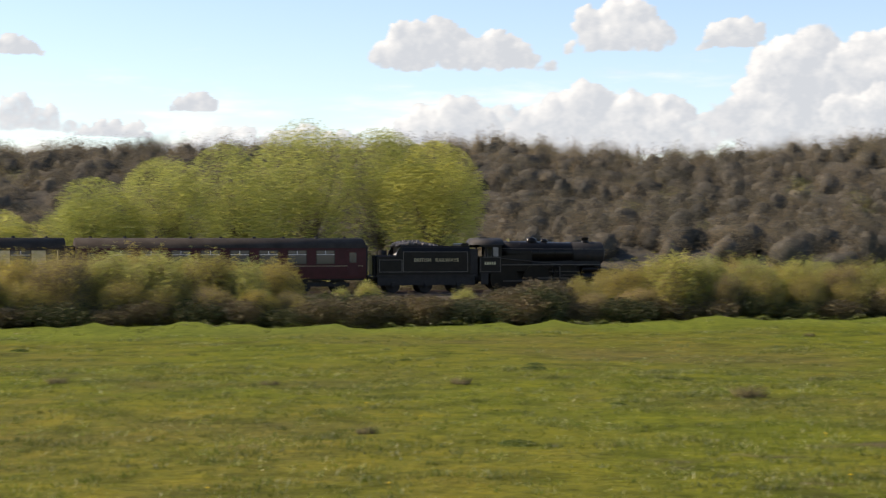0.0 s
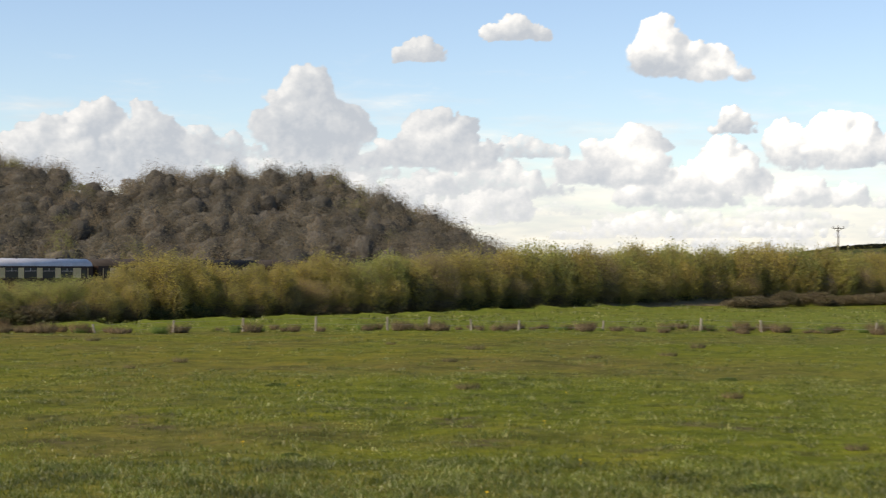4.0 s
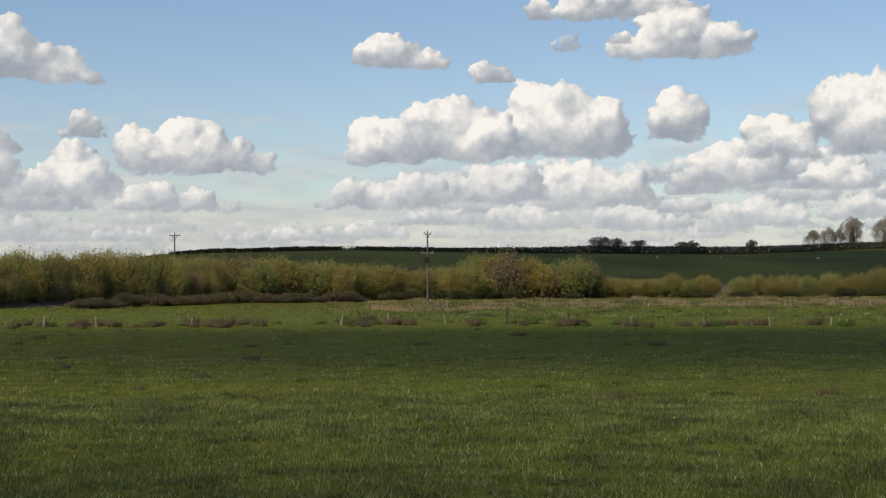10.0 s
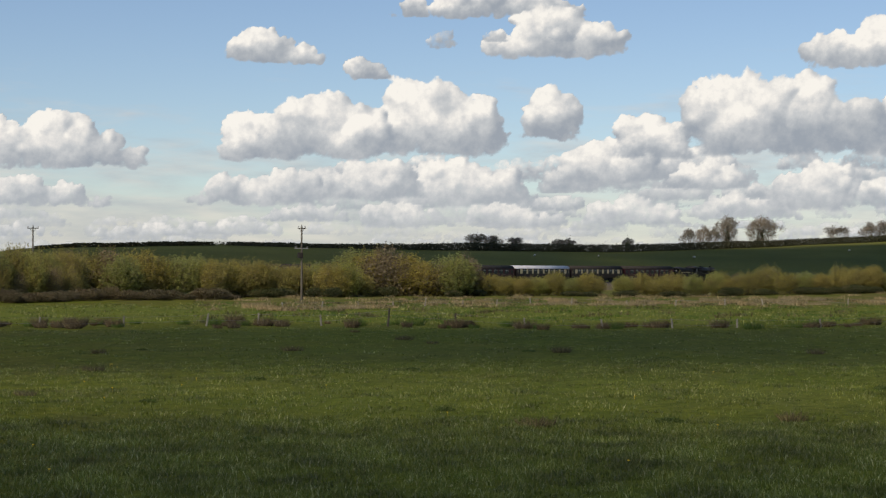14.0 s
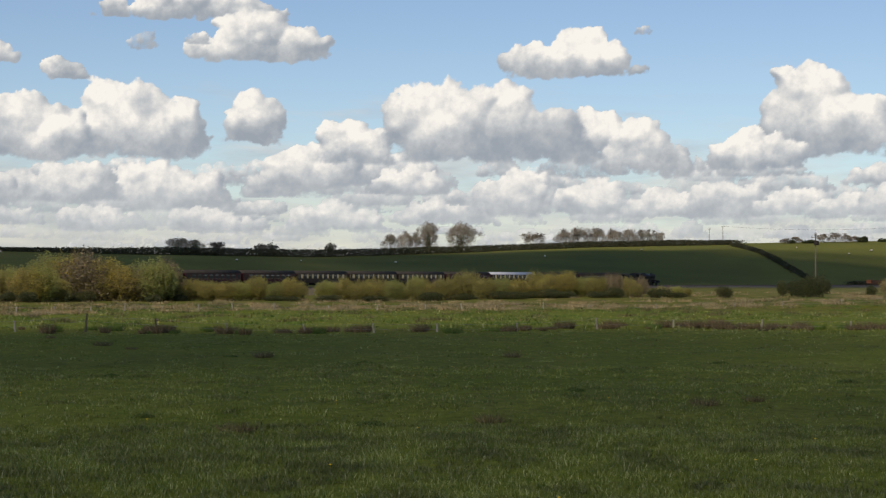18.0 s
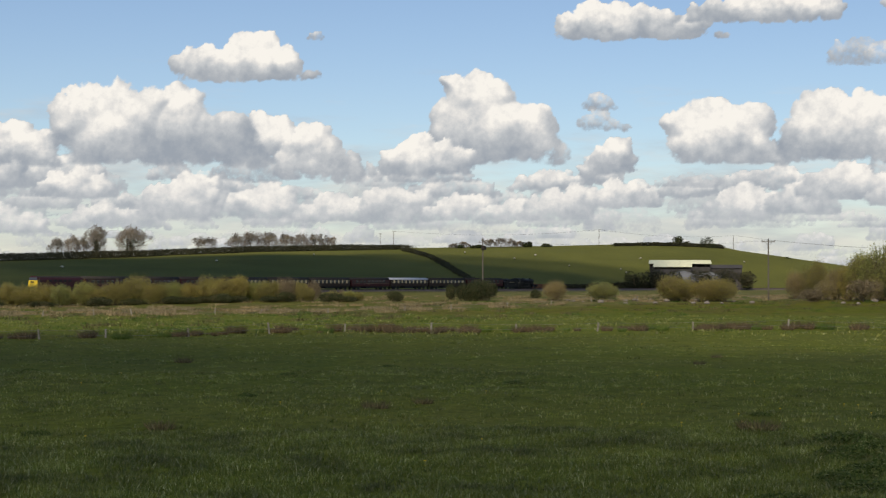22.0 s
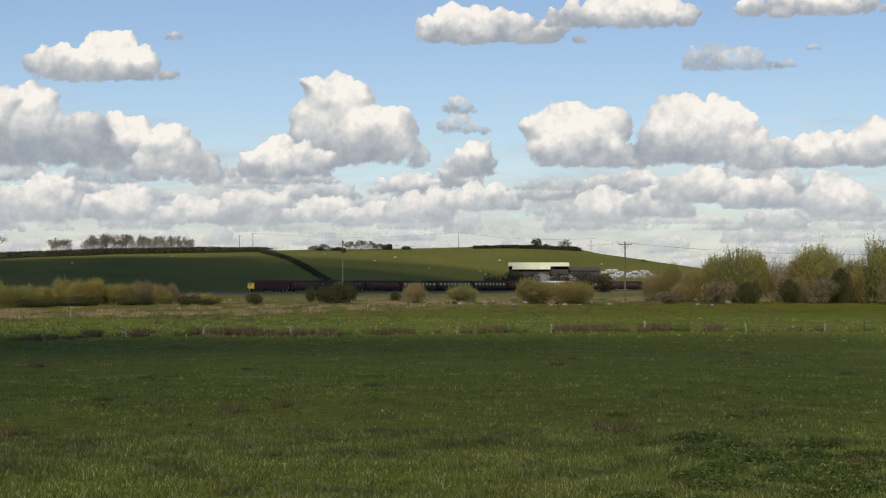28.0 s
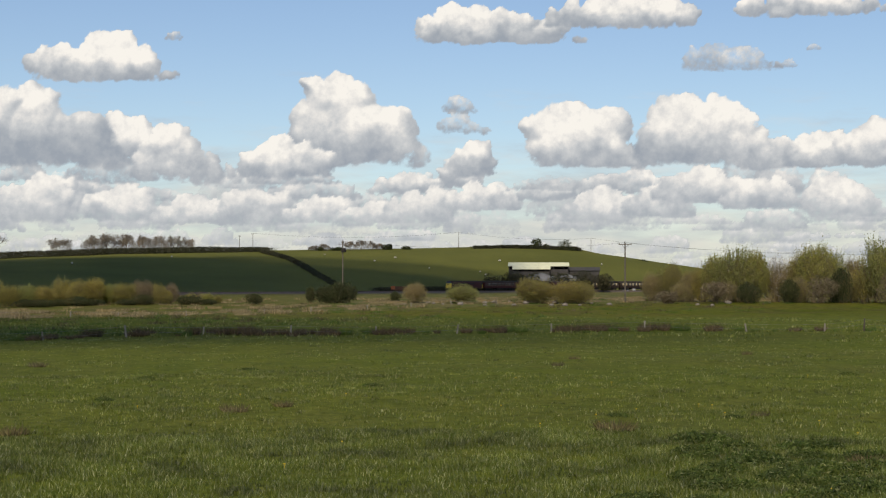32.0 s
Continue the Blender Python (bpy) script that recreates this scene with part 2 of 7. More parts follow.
_dry = ramp(_nt, noise_node(_nt, 0.14, 7, stretch=(1, 1, 0), rough=0.7), [(0.6, (0, 0, 0)), (0.74, (0.55, 0.55, 0.55))])
_col = mix(_nt, _brown, _big, (0.093, 0.083, 0.026))
_col = mix(_nt, 1.0, _col, _mid, "MULTIPLY")
_col = mix(_nt, _dry, _col, (0.16, 0.115, 0.05))
# trodden mud and old standing water in a shallow hollow
_am = _nt.nodes.new("ShaderNodeAttribute")
_am.attribute_name = "mud"
_spot = ramp(_nt, noise_node(_nt, 0.32, 6, stretch=(1, 1, 0), rough=0.6), [(0.56, (0, 0, 0)), (0.66, (0.9, 0.9, 0.9))])
_col = mix(_nt, mix(_nt, 1.0, _spot, _am.outputs["Color"], "MULTIPLY"), _col, ramp(_nt, noise_node(_nt, 1.3, 4, stretch=(1, 1, 0)), [(0.4, (0.05, 0.042, 0.022)), (0.62, (0.105, 0.085, 0.048)), (0.78, (0.24, 0.205, 0.14))]))
_at = _nt.nodes.new("ShaderNodeAttribute")
_at.attribute_name = "lush"
_lush = ramp(_nt, noise_node(_nt, 0.2, 5, stretch=(1, 1, 0)), [(0.35, (0.086, 0.115, 0.018)), (0.6, (0.115, 0.142, 0.022)), (0.8, (0.14, 0.14, 0.034))])
_col = mix(_nt, _at.outputs["Fac"], _col, _lush)
_at2 = _nt.nodes.new("ShaderNodeAttribute")
_at2.attribute_name = "pasture"
_past = ramp(_nt, noise_node(_nt, 0.02, 5, stretch=(1, 1, 0)), [(0.35, (0.106, 0.112, 0.028)), (0.6, (0.135, 0.139, 0.034)), (0.75, (0.172, 0.155, 0.044))])
_col = mix(_nt, _at2.outputs["Fac"], _col, _past)
_at3 = _nt.nodes.new("ShaderNodeAttribute")
_at3.attribute_name = "straw"
_straw = ramp(_nt, noise_node(_nt, 0.25, 6, stretch=(1, 1, 0)), [(0.40, (0.085, 0.105, 0.022)), (0.52, (0.125, 0.118, 0.040)), (0.62, (0.19, 0.155, 0.075)), (0.74, (0.27, 0.22, 0.12))])
_col = mix(_nt, _at3.outputs["Fac"], _col, _straw)
# distance haze painted into the ground colour as a pale grey
_at_haze = _nt.nodes.new("ShaderNodeAttribute")
_at_haze.attribute_name = "far"
_col = mix(_nt, _at_haze.outputs["Fac"], _col, (0.13, 0.135, 0.12))
_tuft = ramp(_nt, noise_node(_nt, 1.7, 5, stretch=(1, 1, 0), rough=0.65), [(0.36, (0.64, 0.67, 0.60)), (0.5, (0.98, 0.98, 0.98)), (0.64, (1.22, 1.2, 1.12))])
_col = mix(_nt, 0.85, _col, _tuft, "MULTIPLY")
_fine = ramp(_nt, noise_node(_nt, 5.0, 4, stretch=(1, 1, 0)), [(0.3, (0.7, 0.7, 0.7)), (0.7, (1.22, 1.22, 1.22))])
_nt.links.new(mix(_nt, 0.8, _col, _fine, "MULTIPLY"), _b.inputs["Base Color"])
bump(_nt, _b, noise_node(_nt, 4.0, 5), 0.6, 0.12)

FENCE_AT, FENCE_DIST = [-25, 18, 26, 40, 55, 64, 73, 79, 85, 94, 103, 115], [112, 126, 128, 131, 129, 127, 131, 144, 145, 151, 159, 165]


def fence_dist(b):
    return np.interp(b, FENCE_AT, FENCE_DIST)


def build_ground():
    bs = np.concatenate([np.arange(-180, -40, 6), np.arange(-40, 116, 0.5), np.arange(116, 180, 6)])
    rs = np.concatenate([[0.0], np.geomspace(4, 140, 70), np.geomspace(145, 1200, 90), np.geomspace(1300, 9000, 14)])
    B, R = np.meshgrid(np.radians(bs), rs)
    X, Y = R * np.sin(B), R * np.cos(B)
    Z = land(X, Y)
    nb, nr = len(bs), len(rs)
    i, j = np.meshgrid(np.arange(nr - 1), np.arange(nb), indexing="ij")
    j2 = (j + 1) % nb
    f = np.stack([i * nb + j, i * nb + j2, (i + 1) * nb + j2, (i + 1) * nb + j], -1).reshape(-1, 4)
    deg = np.degrees(B)
    lush = smooth((R - fence_dist(deg) - 1.0) / 6.0) * smooth((fence_dist(deg) + 95 - R) / 40) * (0.75 + 0.25 * np.sin(R * 0.5 + deg)) * smooth((deg - 3) / 12)
    past = smooth((R - track_dist(deg) - 25) / 40) * smooth((deg - 40) / 3)
    me = mesh_of("ground", np.stack([X, Y, Z], -1).reshape(-1, 3), f[:, ::-1], m_ground, True)
    lush = np.maximum(lush, 0.6 * smooth((deg - 36) / 22) * (R < fence_dist(deg)))
    lip = np.interp(deg, LIP_AT, LIP_DIST)
    lush = np.maximum(lush, smooth((R - lip + 13) / 5) * smooth((lip + 2 - R) / 2) * smooth((44 - deg) / 3))
    # how much painted haze the ground takes, by distance
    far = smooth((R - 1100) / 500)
    straw = smooth((R - np.interp(deg, [50, 64, 76, 84, 88, 100], [180, 205, 222, 250, 275, 325]) + 6) / 8) * smooth((track_dist(deg) + 10 - R) / 10) * smooth((deg - 50) / 4) * (0.42 + 0.48 * smooth((deg - 79) / 6))
    mud = smooth((R - 47) / 4) * smooth((66 - R) / 5) * smooth((deg - 8) / 6) * smooth((50 - deg) / 4)
    fringe = np.interp(deg, [50, 64, 76, 84, 88, 100], [184, 207, 224, 252, 277, 327]) + 5
    straw = np.maximum(straw, 0.8 * np.exp(-((R - fringe) / 7.0) ** 2) * smooth((deg - 52) / 4) * (deg < 106))
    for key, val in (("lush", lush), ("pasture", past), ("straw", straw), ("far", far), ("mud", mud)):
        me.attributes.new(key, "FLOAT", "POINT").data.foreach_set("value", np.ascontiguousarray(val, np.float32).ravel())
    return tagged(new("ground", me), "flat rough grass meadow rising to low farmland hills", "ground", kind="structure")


build_ground()

# ---- clouds ----
def overhead_cloud(name, body):
    """Cloud between the sun and the land: white, and thin enough to let part of the light through."""
    m, nt, b = material(name, 1.0, 0.0, 0.0)
    b.inputs["Base Color"].default_value = (0.93, 0.93, 0.93, 1)
    ms = nt.nodes.new("ShaderNodeMixShader")
    ms.inputs[0].default_value = body
    nt.links.new(nt.nodes.new("ShaderNodeBsdfTransparent").outputs[0], ms.inputs[1])
    nt.links.new(b.outputs[0], ms.inputs[2])
    nt.links.new(ms.outputs[0], nt.nodes["Material Output"].inputs[0])
    return m


m_cloud = overhead_cloud("cloud", 0.27)


def unit_ball(sub):
    bm = bmesh.new()
    bmesh.ops.create_icosphere(bm, subdivisions=sub, radius=1.0)
    v = np.array([p.co[:] for p in bm.verts])
    f = np.array([[p.index for p in q.verts] for q in bm.faces])
    bm.free()
    return v, f


BALLS = {s: unit_ball(s) for s in (1, 2, 3)}


def lumps(v, size, seed, amp):
    """Fractal relief for points v: a shift along their outward way."""
    out = np.empty(len(v))
    off = Vector((seed * 13.7, seed * 7.1, seed * 3.3))
    for k, p in enumerate(v):
        out[k] = noise.fractal(Vector(p) / size + off, 0.6, 2.1, 4)
    return out * amp


# the cloudy sky: a far glowing backdrop of many heap clouds, each built from billows with painted light and shade
SKY_DIST, SKY_STEP = 4000.0, 0.056
SKY_AZ, SKY_EL = np.arange(-27.0, 109.0, SKY_STEP), np.arange(-0.1, 11.2, SKY_STEP)
COVER, PAINTED_LIGHT = np.zeros((len(SKY_EL), len(SKY_AZ))), np.zeros((len(SKY_EL), len(SKY_AZ)))
_LATTICE = np.random.default_rng(99).random((512, 512))


def value_noise(x, y):
    ix, iy = np.floor(x).astype(int), np.floor(y).astype(int)
    u, v = x - ix, y - iy
    u, v = u * u * u * (u * (u * 6 - 15) + 10), v * v * v * (v * (v * 6 - 15) + 10)
    i0, i1, j0, j1 = ix % 512, (ix + 1) % 512, iy % 512, (iy + 1) % 512
    return (_LATTICE[i0, j0] * (1 - u) + _LATTICE[i1, j0] * u) * (1 - v) + (_LATTICE[i0, j1] * (1 - u) + _LATTICE[i1, j1] * u) * v


def fbm(x, y, octaves=5, rough=0.5):
    """Fractal noise about zero."""
    out, amp, tot = 0.0, 1.0, 0.0
    for k in range(octaves):
        out = out + amp * (value_noise(x * 2 ** k + 17.3 * k, y * 2 ** k + 5.1 * k) - 0.5)
        tot += amp
        amp *= rough
    return out / tot * 2


def blur(a, n):
    for _ in range(n):
        p = np.pad(a, 1, mode="edge")
        a = (p[:-2, 1:-1] + p[2:, 1:-1] + p[1:-1, :-2] + p[1:-1, 2:] + 2 * p[1:-1, 1:-1]) / 6
    return a


def billow(bearing, base, top, width, dense=1.0, grey=0.0):
    """One heap cloud of the sky with its sun and shade painted in, sizes in metres at the backdrop's distance."""
    rng = np.random.default_rng(int(bearing * 100 + base) % 1000003)
    deg = math.degrees(1 / SKY_DIST)
    e0, h, w = base * deg, (top - base) * deg, width * deg
    i0, i1 = np.searchsorted(SKY_AZ, [bearing - w * 0.5 - 0.6 * h, bearing + w * 0.5 + 0.6 * h])
    j0, j1 = np.searchsorted(SKY_EL, [e0 - 0.35 * h, e0 + 1.3 * h])
    if i1 - i0 < 3 or j1 - j0 < 3:
        return
    X, Y = np.meshgrid(SKY_AZ[i0:i1] - bearing, SKY_EL[j0:j1] - e0)
    X, Y = X / h, Y / h
    ww = w / h
    ox, oy = rng.uniform(0, 400, 2)
    wx = 0.15 * fbm(X * 2.2 + ox, Y * 2.2 + oy, 5, 0.55)
    wy = 0.15 * fbm(X * 2.2 + ox + 61, Y * 2.2 + oy + 33, 5, 0.55)
    n1 = int(np.clip(ww * 3.2, 3, 10))
    hump = rng.uniform(-0.5, 0.5)
    puffs = []
    for k in range(n1):
        u = -1 + 2 * (k + rng.uniform(0.15, 0.85)) / n1
        crest = max(0.25, 1 - (abs(u - hump) / (1 + abs(hump))) ** 2.6 * 0.75) * rng.uniform(0.66, 1.0)
        r = np.clip(crest * 0.55, 0.16, 0.45)
        puffs.append((u * (ww / 2 - r * 0.7), r * 0.62, r, rng.uniform(-0.2, 0.2)))
        if crest > 0.5:
            r2 = r * rng.uniform(0.6, 0.9)
            puffs.append((puffs[-1][0] + rng.uniform(-0.4, 0.4) * r, crest - r2 * 0.95, r2, rng.uniform(-0.1, 0.15)))
    k = int(np.argmin([abs(p[0] - hump * ww / 2) for p in puffs]))
    puffs.append((puffs[k][0], 0.64, 0.35, 0.05))
    for k in range(5 * n1):
        x, y, r, z = puffs[int(rng.integers(0, len(puffs)))]
        a = rng.uniform(-0.3, math.pi + 0.3)
        r2 = r * rng.uniform(0.3, 0.6)
        puffs.append((x + math.cos(a) * r * 0.85, min(max(y + math.sin(a) * r * 0.85, 0.12), 1 - r2), r2, z + rng.uniform(-0.1, 0.2) * r))
    F, H = np.full(X.shape, -9.0), np.zeros(X.shape)
    for x, y, r, z in puffs:
        d2 = ((X + wx - x) / (1.12 * r)) ** 2 + ((Y + wy - y) / r) ** 2
        F = np.maximum(F, (1 - d2) * (0.5 + 0.5 * min(1.0, r / 0.3)))
        H = np.maximum(H, np.where(d2 < 1, z + 0.3 + r * np.sqrt(np.maximum(1 - d2, 0)), 0))
    fine = fbm(X * 7 + ox, Y * 7 + oy, 4, 0.6)
    big = fbm(X * 1.4 + oy, Y * 1.8 + ox, 3)
    up = smooth((Y + 0.10 * big) / 0.55)
    F = F - 2.2 * smooth((0.10 - Y - 0.12 * big) / 0.28)
    soft = 1.05 - 0.68 * up
    cover = smooth((F + (0.6 - 0.25 * up) * fine + 0.10) / soft) * dense
    H = blur(H, 3)
    gy, gx = np.gradient(H, SKY_STEP / h)
    H2 = blur(H, 14)
    gy2, gx2 = np.gradient(H2, SKY_STEP / h)
    nx, ny = -(0.45 * gx + 0.75 * gx2) * 0.8, -(0.45 * gy + 0.75 * gy2) * 0.8
    ln = np.sqrt(nx * nx + ny * ny + 1)
    # sunlit tops and shaded bases computed from the sun's direction, kept as brightness
    turn, e = radians(SUN_BEARING - bearing), radians(SUN_HEIGHT)
    lam = (nx * math.sin(turn) * math.cos(e) + ny * math.sin(e) - math.cos(turn) * math.cos(e)) / ln
    lit = smooth((lam + 0.30) / 1.40) * (0.30 + 0.70 * smooth((Y + 0.20 * big + 0.08 * fine) / 0.75)) * 1.08
    lit = np.clip(lit + 0.09 * fine + 0.24 * big + 0.16 * fbm(X * 3.4 + oy, Y * 4.2 + ox, 4) - grey, 0, 1)
    lit = lit * (0.75 + 0.25 * cover) + 0.10 * (1 - cover)
    # painted light lowered at small bearings, against the raised exposure on that side
    lit = lit * (0.44 + 0.56 * float(smooth((bearing - 30) / 16)))
    A, B = COVER[j0:j1, i0:i1], PAINTED_LIGHT[j0:j1, i0:i1]
    PAINTED_LIGHT[j0:j1, i0:i1] = B * (1 - cover) + lit * cover
    COVER[j0:j1, i0:i1] = A + (1 - A) * cover


def low_banks():
    """Rows of small distant clouds, flatter and closer together towards the horizon."""
    rng = np.random.default_rng(12)
    for el, size in ((16, 18), (30, 22), (46, 28), (64, 34), (84, 40), (106, 46), (130, 54)):
        b = 38.0
        while b < 109:
            w = size * rng.uniform(1.4, 4.6)
            if rng.random() < 0.8 - (el > 90) * 0.2:
                billow(b, el + rng.uniform(-9, 9), el + size * rng.uniform(0.5, 1.2), w, rng.uniform(0.5, 0.9), rng.uniform(0.0, 0.3))
            b += math.degrees(w / SKY_DIST) * rng.uniform(0.45, 1.1)
    for el, size in ((150, 60), (178, 70), (205, 76), (232, 80)):
        b = 57.0
        while b < 109:
            w = size * rng.uniform(1.2, 3.6)
            if rng.random() < 0.72:
                billow(b, el + rng.uniform(-16, 16), el + size * rng.uniform(0.5, 1.2), w, rng.uniform(0.55, 0.95), rng.uniform(0.0, 0.3))
            b += math.degrees(w / SKY_DIST) * rng.uniform(0.5, 1.1)
    b = -27.0
    while b < 38:
        w = rng.uniform(220, 480)
        el = rng.uniform(215, 290)
        billow(b, el, el + w * rng.uniform(0.14, 0.24), w, 0.75, 0.0)
        b += math.degrees(w / SKY_DIST) * rng.uniform(0.5, 0.9)
    b = -27.0
    while b < 40:
        w = rng.uniform(150, 420)
        el = rng.uniform(120, 240)
        billow(b, el, el + w * rng.uniform(0.22, 0.4), w, 0.9, 0.0)
        b += math.degrees(w / SKY_DIST) * rng.uniform(0.5, 1.1)


low_banks()
for row in [(41.7, 83, 123, 166), (45.7, 83, 124, 276), (50.0, 83, 124, 276), (53.1, 89, 137, 248), (33.9, 115, 211, 414), (40.8, 88, 156, 359), (30.3, 141, 251, 414)]:
    billow(*row)
for row in [(73.0, 161, 271, 248), (61.2, 159, 282, 386), (66.1, 216, 333, 303), (69.6, 202, 278, 221), (57.3, 177, 279, 359), (55.4, 122, 175, 248),
            (59.2, 110, 178, 248), (63.1, 111, 173, 276), (67.1, 112, 195, 276), (71.0, 126, 202, 276), (41.9, 150, 265, 331), (46.9, 155, 234, 331), (53.9, 162, 255, 359)]:
    billow(*row)
for row in [(72.9, 150, 271, 221), (75.7, 152, 247, 207), (78.6, 146, 228, 234), (80.5, 147, 243, 207), (82.7, 155, 224, 207), (84.5, 155, 210, 193),
            (86.2, 155, 245, 207), (88.6, 183, 259, 207), (92.2, 155, 245, 221), (94.3, 168, 258, 207), (96.2, 195, 297, 234), (98.2, 181, 269, 221), (101.0, 165, 266, 221)]:
    billow(*row)
for row in [(62.1, 616, 699, 524), (57.9, 469, 531, 110), (43.2, 259, 334, 110), (43.1, 189, 318, 262),
            (32.7, 507, 583, 152), (36.2, 558, 631, 193), (43.6, 332, 406, 124), (4.5, 484, 566, 166), (15.1, 267, 390, 221), (-19.8, 467, 520, 138),
            (-13.9, 341, 395, 124), (-16.6, 277, 325, 193), (-9.7, 247, 316, 276)]:
    billow(*row)
for row in [(29.3, 265, 512, 276), (22.8, 246, 408, 593), (33.1, 252, 404, 359), (39.4, 204, 362, 303), (-4.5, 440, 576, 455), (0.8, 482, 611, 276),
            (0.6, 237, 421, 524), (6.7, 237, 532, 359), (9.7, 339, 531, 152), (10.6, 256, 407, 331), (20.3, 194, 369, 414), (-5.2, 241, 388, 276)]:
    billow(*row)
for row in [(87.9, 259, 363, 152), (99.1, 281, 376, 276), (89.2, 585, 690, 420), (93.0, 622, 711, 430), (99.8, 640, 715, 400), (53.9, 268, 396, 207),
            (64.1, 519, 643, 345), (54.7, 505, 600, 240), (67.9, 278, 389, 193), (42.1, 461, 623, 317), (47.6, 245, 385, 414)]:
    billow(*row)
for row in [(75.3, 486, 606, 359), (76.4, 290, 420, 200), (78.0, 249, 392, 248), (84.3, 286, 514, 345), (81.5, 258, 375, 276), (92.2, 286, 451, 331),
            (96.4, 284, 461, 359), (101.6, 279, 406, 221), (60.2, 281, 480, 414), (56.3, 278, 440, 331), (64.2, 316, 456, 152), (72.6, 278, 498, 579)]:
    billow(*row)
# ragged grey scraps beside the heaps
for row in [(62.3, 560, 590, 60), (64.6, 560, 600, 75), (60.3, 545, 590, 70), (77.7, 590, 615, 45), (87.8, 370, 430, 130), (97.2, 515, 585, 250), (98.9, 520, 545, 60), (99.9, 560, 580, 40), (87.8, 420, 470, 80)]:
    billow(*row, 0.6, 0.35)


def build_sky():
    # distance haze painted into the low clouds: flatter, dimmer and thinner near the horizon
    veil = 0.72 * smooth((5.4 - SKY_EL) / 4.6)[:, None]
    PAINTED_LIGHT[:] = (PAINTED_LIGHT * (1 - 0.8 * veil) + 0.46 * COVER * veil) * (1 - 0.45 * veil)
    COVER[:] = COVER * (1 - 0.45 * veil)
    B, E = np.meshgrid(np.radians(SKY_AZ), np.radians(SKY_EL))
    v = np.stack([SKY_DIST * np.sin(B), SKY_DIST * np.cos(B), SKY_DIST * np.tan(E)], -1).reshape(-1, 3)
    nb, ne = len(SKY_AZ), len(SKY_EL)
    i, j = np.meshgrid(np.arange(ne - 1), np.arange(nb - 1), indexing="ij")
    f = np.stack([i * nb + j, i * nb + j + 1, (i + 1) * nb + j + 1, (i + 1) * nb + j], -1).reshape(-1, 4)
    f = f[COVER.ravel()[f].max(1) > 0.003]
    used = np.unique(f)
    back = np.zeros(len(v), int)
    back[used] = np.arange(len(used))
    m, nt, b = material("cloudy_sky", 1.0, 0.0, 0.0)
    cov, gl = nt.nodes.new("ShaderNodeAttribute"), nt.nodes.new("ShaderNodeAttribute")
    cov.attribute_name, gl.attribute_name = "cover", "painted_light"
    em = nt.nodes.new("ShaderNodeEmission")
    # ragged rims and fine billows between the larger ones
    def calc(op, a, b):
        n = nt.nodes.new("ShaderNodeMath")
        n.operation = op
        for sock, val in zip(n.inputs, (a, b)):
            if isinstance(val, bpy.types.NodeSocket):
                nt.links.new(val, sock)
            else:
                sock.default_value = val
        return n.outputs[0]
    fine = calc("SUBTRACT", noise_node(nt, 0.055, 7, rough=0.62), 0.5)
    rim = calc("MULTIPLY", cov.outputs["Fac"], calc("SUBTRACT", 1.0, cov.outputs["Fac"]))
    edge = nt.nodes.new("ShaderNodeMapRange")
    edge.interpolation_type = "SMOOTHSTEP"
    edge.inputs["From Min"].default_value, edge.inputs["From Max"].default_value = 0.12, 0.86
    nt.links.new(calc("ADD", cov.outputs["Fac"], calc("MULTIPLY", calc("MULTIPLY", fine, rim), 5.0)), edge.inputs["Value"])
    soft = calc("SUBTRACT", noise_node(nt, 0.022, 6, rough=0.6), 0.5)
    # the painted light and shade is given off as emission
    glow = calc("ADD", gl.outputs["Fac"], calc("ADD", calc("MULTIPLY", soft, 0.7), calc("MULTIPLY", fine, 0.45)))
    nt.links.new(ramp(nt, glow, [(0.0, (0.30, 0.375, 0.475)), (0.3, (0.39, 0.465, 0.555)), (0.6, (0.53, 0.605, 0.685)), (0.82, (0.70, 0.76, 0.815)), (1.0, (0.86, 0.915, 0.945))]), em.inputs[0])
    ms = nt.nodes.new("ShaderNodeMixShader")
    nt.links.new(edge.outputs[0], ms.inputs[0])
    nt.links.new(nt.nodes.new("ShaderNodeBsdfTransparent").outputs[0], ms.inputs[1])
    nt.links.new(em.outputs[0], ms.inputs[2])
    nt.links.new(ms.outputs[0], nt.nodes["Material Output"].inputs[0])
    m.cycles.emission_sampling = "NONE"
    me = mesh_of("backdrop", v[used], back[f], m, True)
    light = np.where(COVER > 0.001, PAINTED_LIGHT / np.maximum(COVER, 0.001), 0)
    for key, val in (("cover", COVER), ("painted_light", light)):
        me.attributes.new(key, "FLOAT", "POINT").data.foreach_set("value", np.ascontiguousarray(val.ravel()[used], np.float32))
    return tagged(new("backdrop", me), "blue spring sky full of white heap clouds with grey bases", "sky", kind="structure")


build_sky()

# ---- plants: tools ----


def spray(rng, centres, size, flat=0.5):
    """Small leaf pieces (kinked diamonds of four triangles' worth) round the given centres."""
    n = len(centres)
    a = rng.normal(size=(n, 3))
    a /= np.linalg.norm(a, axis=1)[:, None]
    b = np.cross(a, rng.normal(size=(n, 3)))
    b /= np.linalg.norm(b, axis=1)[:, None]
    s = size * rng.uniform(0.6, 1.4, (n, 1))
    v = np.stack([centres - a * s, centres - b * s * flat, centres + a * s, centres + b * s * flat], 1).reshape(-1, 3)
    f = np.arange(n * 4).reshape(n, 4)
    return v, f


